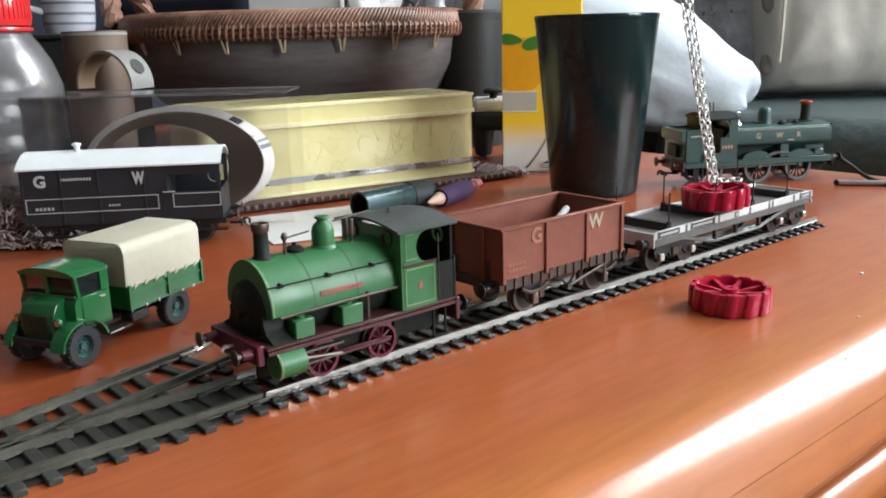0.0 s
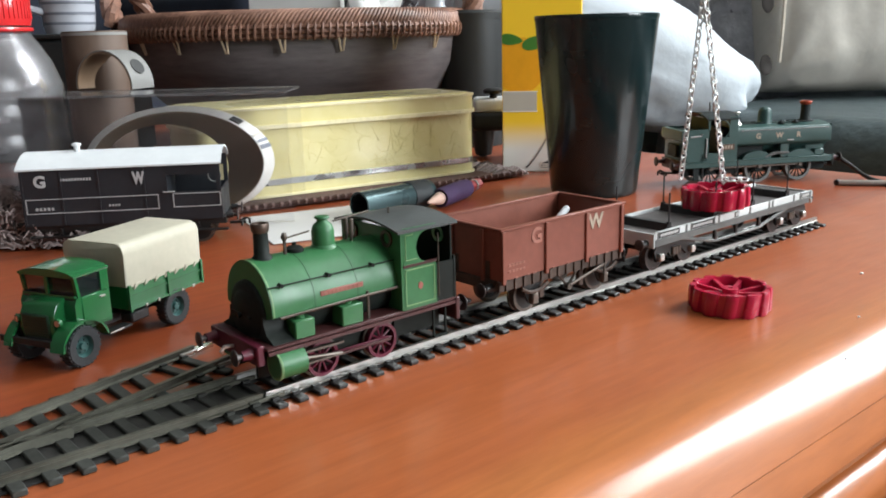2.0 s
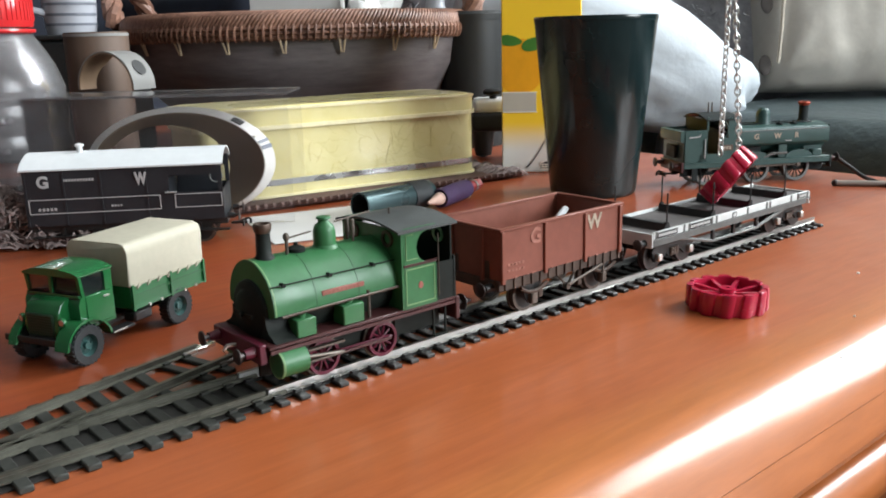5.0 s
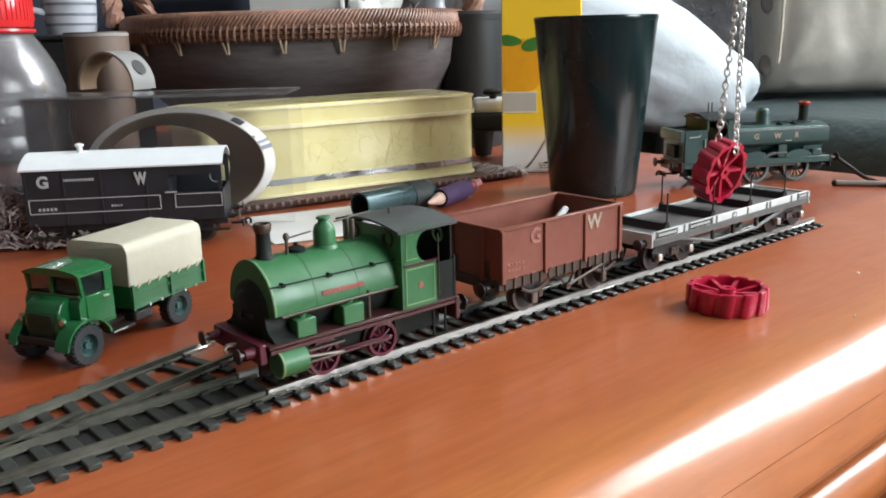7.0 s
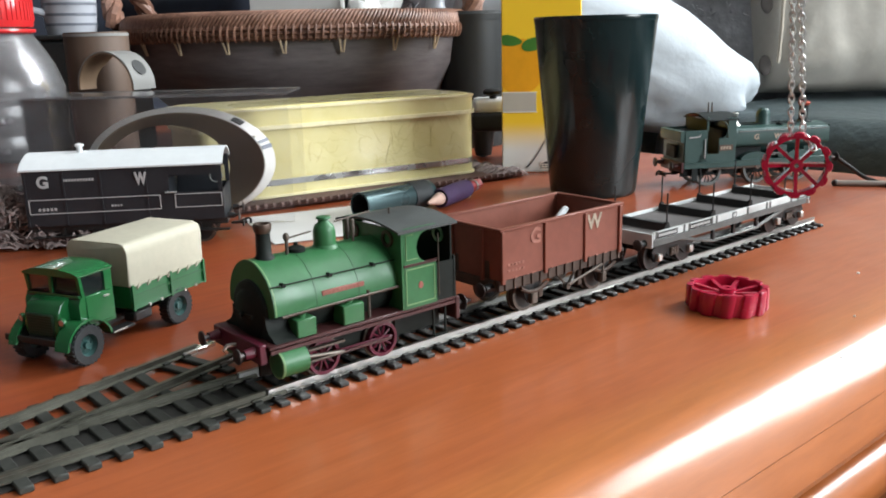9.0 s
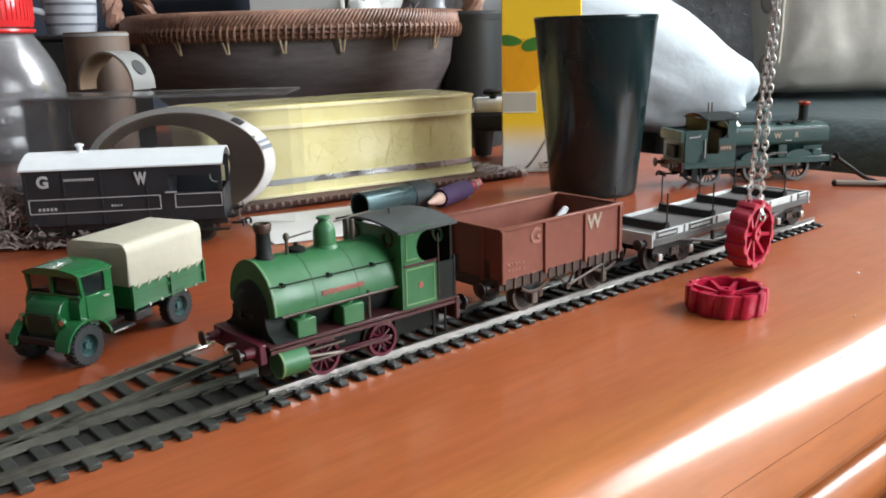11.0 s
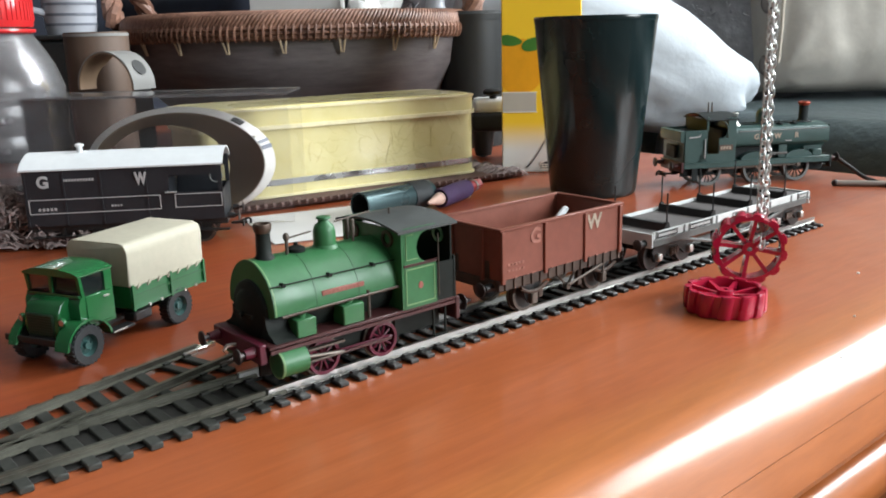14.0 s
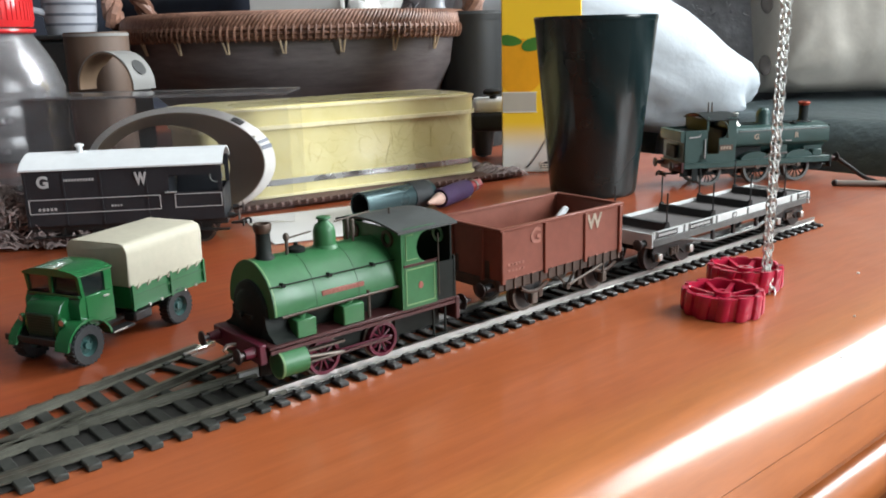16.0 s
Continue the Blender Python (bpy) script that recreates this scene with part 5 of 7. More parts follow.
    for s in (-1, 1):
        part("footboard", bx(-0.046, 0.046, min(s * 0.0140, s * 0.0175), max(s * 0.0140, s * 0.0175), 0.0068, 0.0075), M["black"], t)
        for x in (-0.032, 0.032):
            part("axle_guard", extrude_x([(x - 0.006, 0.0098), (x - 0.0018, 0.0040), (x + 0.0018, 0.0040), (x + 0.006, 0.0098)], s * 0.0120 - 0.0005, s * 0.0120 + 0.0005, axis="y"), M["black"], t)
            part("footboard_hanger", bx(x - 0.0005, x + 0.0005, s * 0.0150 - 0.0005, s * 0.0150 + 0.0005, 0.0068, 0.0110), M["black"], t)
            disc_wheel(t, x, s * 0.0088, 0.0060, 0.0060, M["black"], M["dull_steel"])
        for x, q in ((x0 - 0.001, -1), (x1 + 0.001, 1)):
            buffer(t, x, s * 0.0110, 0.0128, q, 0.0055, 0.0026)
    hook_coupling(t, x0 - 0.001, 0.0070, -1)
    hook_coupling(t, x1 + 0.001, 0.0070, 1)


def pannier_loco():
    t = thing("pannier_tank_locomotive", pose(0.3177, 0.0864, 0, 0, 0, -28.96), "dark green model pannier tank locomotive lettered in cream", "model locomotive")
    g = M["pan_green"]
    part("running_plate", bx(-0.0500, 0.0535, -0.0145, 0.0145, 0.0142, 0.0154, 0.0002), g, t)
    for s in (-1, 1):
        part("valance", bx(-0.0495, 0.0530, s * 0.0138 - 0.0005, s * 0.0138 + 0.0005, 0.0118, 0.0142), g, t)
        part("main_frame", bx(-0.0480, 0.0520, s * 0.0062 - 0.0006, s * 0.0062 + 0.0006, 0.0060, 0.0142), M["pan_dark"], t)
        # pannier tank: rounded top and bottom edges
        pr = []
        for cy, cz, a0 in ((0.0118, 0.0328, 0), (0.0075, 0.0340, 90), (0.0075, 0.0262, 180), (0.0118, 0.0262, 270)):
            for i in range(5):
                a = radians(a0 + 90 * i / 4)
                pr.append((s * (cy + 0.0024 * math.cos(a)), cz + 0.0024 * math.sin(a)))
        tank = part("pannier_tank", extrude_x(pr, -0.0150, 0.0500), g, t, "dark green side tank")
        part("tank_handrail", tube([(-0.0130, s * 0.0146, 0.0335), (0.0480, s * 0.0146, 0.0335)], 0.0003, 6), M["grey_dark"], tank)
        for x in (-0.012, 0.006, 0.026, 0.046):
            part("handrail_knob", cyl((x, s * 0.0138, 0.0335), (x, s * 0.0150, 0.0335), 0.0005, seg=6), M["grey_dark"], tank)
        part("tank_seam", bx(0.0500, 0.0505, s * 0.0100 - 0.004, s * 0.0100 + 0.004, 0.0245, 0.0355), g, tank)
        # cab and bunker sides; far cab sheets coloured black for interior shade
        part("cab_front_side", bx(-0.0205, -0.0150, s * 0.0138 - 0.0005, s * 0.0138 + 0.0005, 0.0154, 0.0425), g if s < 0 else M["pan_dark"], t)
        part("cab_side", bx(-0.0400, -0.0205, s * 0.0138 - 0.0005, s * 0.0138 + 0.0005, 0.0154, 0.0205), g if s < 0 else M["pan_dark"], t)
        part("cab_rear_side", bx(-0.0265, -0.0205, s * 0.0138 - 0.0005, s * 0.0138 + 0.0005, 0.0205, 0.0300), g if s < 0 else M["pan_dark"], t)
        part("bunker_side", bx(-0.0495, -0.0345, s * 0.0138 - 0.0005, s * 0.0138 + 0.0005, 0.0154, 0.0355, 0.0002), g, t)
        rim = [(-0.0268 + 0.0062 * math.cos(a), s * 0.0141, 0.0350 + 0.0062 * math.sin(a)) for a in [radians(-85 + 170 * i / 12) for i in range(13)]]
        part("cab_opening_edge", tube(rim, 0.0005, 6), g, t)
        part("cab_pillar", bx(-0.0350, -0.0338, s * 0.0138 - 0.0005, s * 0.0138 + 0.0005, 0.0350, 0.0430), g, t)
        part("cab_handrail", tube([(-0.0362, s * 0.0150, 0.0180), (-0.0362, s * 0.0150, 0.0300)], 0.0004, 6), M["white_letter"], t, "bright cab handrail")
        part("lamp_iron", tube([(-0.0468, s * 0.0146, 0.0312), (-0.0400, s * 0.0146, 0.0316), (-0.0396, s * 0.0146, 0.0330)], 0.0004, 6), M["white_letter"], t)
        part("numberplate", bx(-0.0262, -0.0170, s * 0.0143 - 0.0002, s * 0.0143 + 0.0003, 0.0222, 0.0258), M["copper"], t, "small brass numberplate")
        bars(t, M["cream"], -0.0255, -0.0178, s * 0.0147, 0.0230, 0.0250, 4)
        # splashers and wheels
        for x in (0.0310, 0.0):
            o = [(x + 0.0098 * math.cos(radians(180 * i / 14)), 0.0150 + 0.0052 * math.sin(radians(180 * i / 14))) for i in range(15)]
            part("splasher", extrude_x(o, min(s * 0.0075, s * 0.0126), max(s * 0.0075, s * 0.0126), axis="y"), g, t)
        for x in (0.0310, 0.0025, -0.0310):
            spoked_wheel(t, x, s * 0.0092, 0.0092, 0.0092, M["pan_dark"], M["grey_dark"], 14, 0.0024)
        part("coupling_rod", bx(-0.0320, 0.0320, s * 0.0118 - 0.0004, s * 0.0118 + 0.0004, 0.0100, 0.0112, 0.0002), M["dull_steel"], t)
        for x in (-0.0310, 0.0025, 0.0310):
            part("rod_boss", cyl((x, s * 0.0112, 0.0106), (x, s * 0.0128, 0.0106), 0.0014, seg=10), M["dull_steel"], t)
        bm = bx(-0.044, -0.040, s * 0.0140 - 0.001, s * 0.0140 + 0.001, 0.0040, 0.0046)
        bx(-0.0438, -0.0402, s * 0.0136 - 0.0003, s * 0.0136 + 0.0003, 0.0042, 0.0120, 0, bm)
        part("cab_step", bm, M["pan_dark"], t)
        for x, q in ((0.0535, 1), (-0.0512, -1)):
            buffer(t, x, s * 0.0110, 0.0135, q, 0.0060, 0.0030, M["maroon"])
        part("injector", tube([(0.006, s * 0.012, 0.0160), (0.012, s * 0.0128, 0.0185), (0.022, s * 0.0128, 0.0185)], 0.0009, 6), M["grey_dark"], t)
        part("balance_tank", bx(0.0165, 0.0225, s * 0.0105 - 0.0015, s * 0.0105 + 0.0015, 0.0154, 0.0240, 0.0003), g, t)
        part("sandbox", bx(0.0405, 0.0475, s * 0.0105 - 0.002, s * 0.0105 + 0.002, 0.0154, 0.0195, 0.0005), g, t)
    side = Matrix.Rotation(radians(90), 4, "X")
    for ch, x in (("G", -0.0008), ("W", 0.0138), ("R", 0.0272)):
        letters(ch, 0.0046, t, Matrix.Translation((x, -0.01435, 0.0296)) @ side, M["cream"], bold=0.00015)
    part("tank_fitting", bx(0.0195, 0.0235, -0.0147, -0.0141, 0.0262, 0.0268), M["white_letter"], t)
    part("boiler", cyl((-0.0150, 0, 0.0272), (0.0515, 0, 0.0272), 0.0094, seg=28), g, t)
    bm = lathe([(0.0, 0.0030), (0.0045, 0.0024), (0.0080, 0.0008), (0.0088, 0.0)], 26, "x", (0.0515, 0, 0.0272))
    cyl((0.0540, 0, 0.0272), (0.0560, 0, 0.0272), 0.0007, seg=8, bm=bm)
    part("smokebox_door", bm, M["pan_dark"], t)
    part("smokebox_saddle", bx(0.0370, 0.0505, -0.0075, 0.0075, 0.0154, 0.0240, 0.0004), g, t)
    part("firebox", bx(-0.0150, 0.0060, -0.0085, 0.0085, 0.0154, 0.0260), M["pan_dark"], t)
    part("chimney", lathe([(0.0048, -0.0006), (0.0040, 0.0008), (0.0030, 0.0022), (0.0029, 0.0110), (0.0022, 0.0110), (0.0020, 0.0)], 24, center=(0.0405, 0, 0.0362)), M["pan_dark"], t)
    part("chimney_cap", lathe([(0.0029, 0.0106), (0.0036, 0.0112), (0.0039, 0.0124), (0.0036, 0.0130), (0.0026, 0.0130), (0.0024, 0.0112)], 24, center=(0.0405, 0, 0.0362)), M["copper_red"], t, "copper-red chimney cap")
    part("dome", lathe([(0.0052, -0.0010), (0.0046, 0.0004), (0.0042, 0.0014), (0.0042, 0.0056), (0.0038, 0.0078), (0.0026, 0.0092), (0.0010, 0.0098), (0.0, 0.0098)], 26, center=(0.0115, 0, 0.0366)), g, t)
    part("safety_valve", lathe([(0.0040, -0.0006), (0.0026, 0.0010), (0.0019, 0.0030), (0.0018, 0.0056), (0.0025, 0.0070), (0.0020, 0.0074), (0.0, 0.0074)], 20, center=(-0.0085, 0, 0.0366)), M["steel"], t, "polished safety valve cover")
    for x in (0.0185, 0.0285):
        part("tank_filler", lathe([(0.0022, 0), (0.0022, 0.0008), (0.0008, 0.0012), (0.0004, 0.0022), (0.0, 0.0023)], 14, center=(x, -0.008, 0.0364)), M["pan_dark"], t)
    for y in (-0.004, 0.004):
        part("top_feed_pipe", tube([(-0.006, y, 0.0366), (0.02, y, 0.0366), (0.044, y, 0.0366)], 0.0004, 6), M["pan_dark"], t)
    part("cab_front", bx(-0.0156, -0.0150, -0.0138, 0.0138, 0.0154, 0.0430), g, t)
    part("cab_rear", bx(-0.0352, -0.0346, -0.0138, 0.0138, 0.0154, 0.0420), M["pan_dark"], t)
    part("backhead", bx(-0.0220, -0.0156, -0.0090, 0.0090, 0.0180, 0.0350, 0.0008), M["pan_dark"], t)
    rf = []
    for i in range(13):
        q = -1 + 2 * i / 12
        rf.append((q * 0.0150, 0.0450 - 0.0034 * q * q))
    rf += [(y, z - 0.0007) for y, z in rf[::-1]]
    part("cab_roof", extrude_x(rf, -0.0362, -0.0140), M["pan_dark"], t, "black curved cab roof")
    for x in (-0.026, -0.0235):
        part("whistle", lathe([(0.0005, -0.002), (0.0005, 0.004), (0.0003, 0.0048), (0.0, 0.0049)], 8, center=(x, 0.002, 0.0462)), M["dull_steel"], t)
    part("bunker_rear", bx(-0.0500, -0.0493, -0.0138, 0.0138, 0.0154, 0.0355, 0.0002), g, t)
    part("bunker_flare", extrude_x([(-0.0500, 0.0280), (-0.0524, 0.0290), (-0.0524, 0.0352), (-0.0500, 0.0355)], -0.0140, 0.0140, axis="y"), g, t)
    part("rear_fitting", bx(-0.0522, -0.0500, -0.006, 0.006, 0.0180, 0.0260, 0.0006), M["pan_dark"], t)
    part("coal", bx(-0.0488, -0.0360, -0.0125, 0.0125, 0.0300, 0.0342, 0.0015), M["black"], t)
    part("buffer_beam", bx(-0.0515, -0.0500, -0.0145, 0.0145, 0.0098, 0.0160, 0.0002), M["maroon"], t, "dull red rear buffer beam")
    part("buffer_beam", bx(0.0520, 0.0535, -0.0145, 0.0145, 0.0098, 0.0160, 0.0002), M["pan_dark"], t)
    for x, q in ((0.0530, 1), (-0.0512, -1)):
        hook_coupling(t, x, 0.0075, q)


M["glass_dark"] = mat("dark_cab_glazing", (0.02, 0.028, 0.028), rough=0.08, scale=100, vary=0.3, alpha=0.38, rvary=0.02)
M["truck_dark"] = mat("truck_grille_dark", (0.012, 0.035, 0.018), rough=0.4, scale=300, vary=0.3)
M["copper_red"] = mat("copper_red_cap", (0.36, 0.07, 0.04), rough=0.35, metal=0.4, scale=400, vary=0.2)
army_truck()
brake_van()
pannier_loco()


# ---- red plastic wheels and chain ----
def red_wheel(m, label):
    t = thing("red_plastic_wheel", m, label, "plastic wheel", "red plastic wheels")
    h = 0.0040
    part("rim", lathe([(0.0117, -h), (0.0130, -h), (0.0132, h), (0.0120, h)], 44, closed=True), M["red_plastic"], t)
    n = 12
    for i in range(n):
        bm = bmesh.new()
        lo = 2 * math.pi * i / n
        rows = []
        for ang, z, k in ((lo, -h * 1.02, 0.80), (lo + 0.02, -h * 0.80, 1.0), (lo + 0.09, h * 0.80, 1.0), (lo + 0.11, h * 1.10, 0.80)):
            rows.append([bm.verts.new((r * math.cos(ang + da), r * math.sin(ang + da), z)) for da, r in ((-0.19, 0.0125), (-0.15, 0.0128 + 0.0012 * k), (-0.06, 0.0130 + 0.0016 * k), (0.06, 0.0130 + 0.0016 * k), (0.15, 0.0128 + 0.0012 * k), (0.19, 0.0125))])
        for p, q in zip(rows, rows[1:]):
            for k in range(6):
                bm.faces.new((p[k], p[(k + 1) % 6], q[(k + 1) % 6], q[k]))
        bm.faces.new(rows[0])
        bm.faces.new(rows[-1])
        part("lug", bm, M["red_plastic"], t)
    part("hub", lathe([(0.0010, -0.0034), (0.0029, -0.0034), (0.0031, 0.0), (0.0029, 0.0034), (0.0010, 0.0034)], 18, closed=True), M["red_plastic"], t)
    for i in range(8):
        a = 2 * math.pi * (i + 0.3) / 8
        d = Vector((math.cos(a), math.sin(a), 0))
        s = d.cross(Vector((0, 0, 1))) * 0.00075
        b = bmesh.new()
        v = []
        for r, hh in ((0.0022, 0.0018), (0.0121, 0.0034)):
            for q, z in ((-1, -1), (1, -1), (1, 1), (-1, 1)):
                v.append(b.verts.new(d * r + s * q + Vector((0, 0, z * hh))))
        for k in range(4):
            b.faces.new((v[k], v[(k + 1) % 4], v[4 + (k + 1) % 4], v[4 + k]))
        b.faces.new(v[0:4])
        b.faces.new(v[4:8])
        part("spoke", b, M["red_plastic"], t)
    for ob in t.children_recursive:
        ob.data.transform(Matrix.Scale(0.972, 4))
    return t


PITCH = 0.0028


def link_shape(i):
    pts = [Vector((0.00112 * math.cos(a), 0, 0.00200 * math.sin(a))) for a in [2 * math.pi * k / 14 for k in range(14)]]
    r = Matrix.Rotation(radians(38 if i % 2 else -52), 3, "Z")
    return tube([r @ p for p in pts], 0.00038, 6, closed=True)


def strand(name, parent, length):
    """A run of links that moves as one: the first link carries the rest."""
    first = part(name, link_shape(0), M["chain"], parent)
    kinds = [first.data, None]
    for i in range(1, int(length / PITCH)):
        if kinds[i % 2] is None:
            ob = part("link", link_shape(1), M["chain"], first)
            kinds[1] = ob.data
        else:
            ob = new("link", kinds[i % 2])
            ob.parent = first
        ob.location = (0, 0, PITCH * i)
    return first


def aim_up(p, q):
    """A strand's pose: its foot at p, drawn out towards q."""
    p, q = Vector(p), Vector(q)
    return Matrix.Translation(p) @ (q - p).to_track_quat("Z", "Y").to_matrix().to_4x4()


def disc(x, y, z, az, el, spin=0):
    """A wheel's pose: its axle points to the bearing az and the height el, in degrees."""
    return Matrix.Translation((x, y, z)) @ Matrix.Rotation(radians(az), 4, "Z") @ Matrix.Rotation(radians(90 - el), 4, "Y") @ Matrix.Rotation(radians(spin), 4, "Z")


table_wheel = red_wheel(disc(0.0700, -0.0530, 0.0041, 0, 90), "glossy red plastic spoked wheel lying flat on the table")
hung_wheel = red_wheel(disc(0.1333, -0.0068, 0.0270, 0, 90), "glossy red plastic spoked wheel hung on a silver chain")
chain = thing("chain", pose(0, 0, 0), "thin silver curb chain that lifts the red wheel", "chain")
strand_a = strand("strand", chain, 0.150)
strand_b = strand("strand", chain, 0.150)
strand_loop = strand("lower_loop", chain, 0.0115)


# ---- larger household things ----
def cup():
    t = thing("cup", pose(0.2215, 0.1325, 0), "tall tapered glossy black plastic cup on the table", "cup")
    part("body", lathe([(0.0, 0.0012), (0.0215, 0.0012), (0.0222, 0.0), (0.0248, 0.0), (0.0257, 0.0008), (0.0263, 0.0030), (0.0360, 0.1020), (0.0350, 0.1020), (0.0250, 0.0040), (0.0, 0.0036)], 72), M["cup"], t)
    part("rim", lathe([(0.0351, 0.1020), (0.0361, 0.1020), (0.0365, 0.1040), (0.0363, 0.1053), (0.0356, 0.1055), (0.0351, 0.1045)], 72, closed=True), M["cup"], t, "rounded black lip")



def biscuit_tin():
    a = math.degrees(math.atan2(0.2309 - 0.2532, 0.2167 - 0.0687))
    t = thing("biscuit_tin", pose(0.2175, 0.2307, 0.003, 0, 0, a), "long yellow crackle-printed biscuit tin on a woven mat", "tin")
    L, D = 0.195, 0.066

    def loop(e, c):
        pts = []
        for cx, cy, a0 in ((-c, D - c, 0), (-L + c, D - c, 90), (-L + c, c, 180), (-c, c, 270)):
            for i in range(6):
                q = radians(a0 + 90 * i / 5)
                pts.append((cx + (c + e) * math.cos(q), cy + (c + e) * math.sin(q)))
        return pts
    body = part("body", extrude_x(loop(0, 0.012), 0.0, 0.0432, axis="z"), M["tin"], t)
    part("bottom_seam", extrude_x(loop(0.0015, 0.012), 0.0, 0.0014, axis="z"), M["tin_edge"], body)
    part("silver_band", extrude_x(loop(0.0005, 0.012), 0.0072, 0.0108, axis="z"), M["tin_silver"], body, "patterned silver band")
    lid = part("lid", extrude_x(loop(0.0008, 0.012), 0.0432, 0.0535, axis="z"), M["tin"], t, "yellow lid with rolled edge")
    part("lid_rim", extrude_x(loop(0.0020, 0.012), 0.0412, 0.0436, axis="z"), M["tin_edge"], lid)
    part("lid_step", extrude_x(loop(-0.003, 0.012), 0.0535, 0.0549, axis="z"), M["tin"], lid)
    part("lid_edge", extrude_x(loop(0.0016, 0.012), 0.0527, 0.0540, axis="z"), M["tin_edge"], lid)
    rnd = random.Random(5)
    bm = bmesh.new()
    for i in range(90):
        x = -0.004 - rnd.random() * (L - 0.02)
        z = 0.012 + rnd.random() * 0.028
        pts = [(x, -0.00005, z)]
        ang = rnd.random() * 6.28
        for k in range(5):
            ang += rnd.uniform(-0.8, 0.8)
            x += 0.0026 * math.cos(ang)
            z += 0.0026 * math.sin(ang)
            pts.append((x, -0.00005, min(0.0415, max(0.0112, z))))
        if -L + 0.012 < min(p[0] for p in pts) and max(p[0] for p in pts) < -0.012:
            tube(pts, 0.00012, 4, bm)
    part("crackle_lines", bm, M["tin_line"], body, "fine darker crackle lines")


def juice_carton():
    t = thing("juice_carton", pose(0.2390, 0.2290, 0, 0, 0, -47.6), "tall yellow juice carton with printed mango and leaves", "carton")
    w, d = 0.0545, 0.055
    part("body", bx(0, w, 0, d, 0, 0.185, 0.0007), M["carton_print"], t, "yellow card body fading to cream below")
    part("gable", extrude_x([(0.001, 0.185), (d - 0.001, 0.185), (d / 2 + 0.001, 0.212), (d / 2 - 0.001, 0.212)], 0.001, w - 0.001), M["carton_yellow"], t)
    y = -0.0001
    o = [(0.0125 + 0.0175 * math.cos(q), 0.0740 + 0.0190 * math.sin(q)) for q in [2 * math.pi * i / 36 for i in range(36)]]
    o = [(max(0.0004, a), b) for a, b in o]
    part("mango", extrude_x(o, y - 0.0002, y + 0.0001, axis="y"), M["mango"], t, "printed orange mango")
    for cx, cz, rx, rz, tilt in ((0.0065, 0.0915, 0.0078, 0.0036, -8), (0.0245, 0.0895, 0.0110, 0.0042, 14)):
        o = []
        for i in range(24):
            q = 2 * math.pi * i / 24
            a, b = rx * math.cos(q), rz * math.sin(q) * (1 - 0.3 * math.cos(q))
            c = radians(tilt)
            o.append((max(0.0003, cx + a * math.cos(c) - b * math.sin(c)), cz + a * math.sin(c) + b * math.cos(c)))
        part("printed_leaf", extrude_x(o, y - 0.0004, y + 0.0001, axis="y"), M["leaf"], t)
    part("grey_panel", bx(0.0004, 0.0240, y - 0.0003, y + 0.0001, 0.0430, 0.0560), M["print_grey"], t)
    part("panel_edge", bx(0.0004, 0.0245, y - 0.0004, y + 0.0001, 0.0560, 0.0566), M["carton_pale"], t)
    part("panel_edge", bx(0.0004, 0.0245, y - 0.0004, y + 0.0001, 0.0424, 0.0430), M["carton_pale"], t)
    bm = bmesh.new()
    for i in range(22):
        q = i / 21
        x, z = 0.0165 + 0.0155 * q, 0.0030 + 0.0230 * q ** 1.35
        bx(x, x + 0.0005, y - 0.0003, y + 0.0001, z, z + 0.0012, 0, bm)
    part("dotted_line", bm, M["ink"], t)
    part("printed_mark", bx(0.0268, 0.0330, y - 0.0003, y + 0.0001, 0.0020, 0.0075), M["carton_pale"], t)
    bars(t, M["ink"], 0.0272, 0.0328, y - 0.0003, 0.0030, 0.0036, 4)
    bars(t, M["ink"], 0.0272, 0.0328, y - 0.0003, 0.0045, 0.0051, 3)
    part("printed_triangle", extrude_x([(0.0272, 0.0062), (0.0328, 0.0062), (0.0328, 0.0085)], y - 0.0004, y + 0.0001, axis="y"), M["ink"], t)


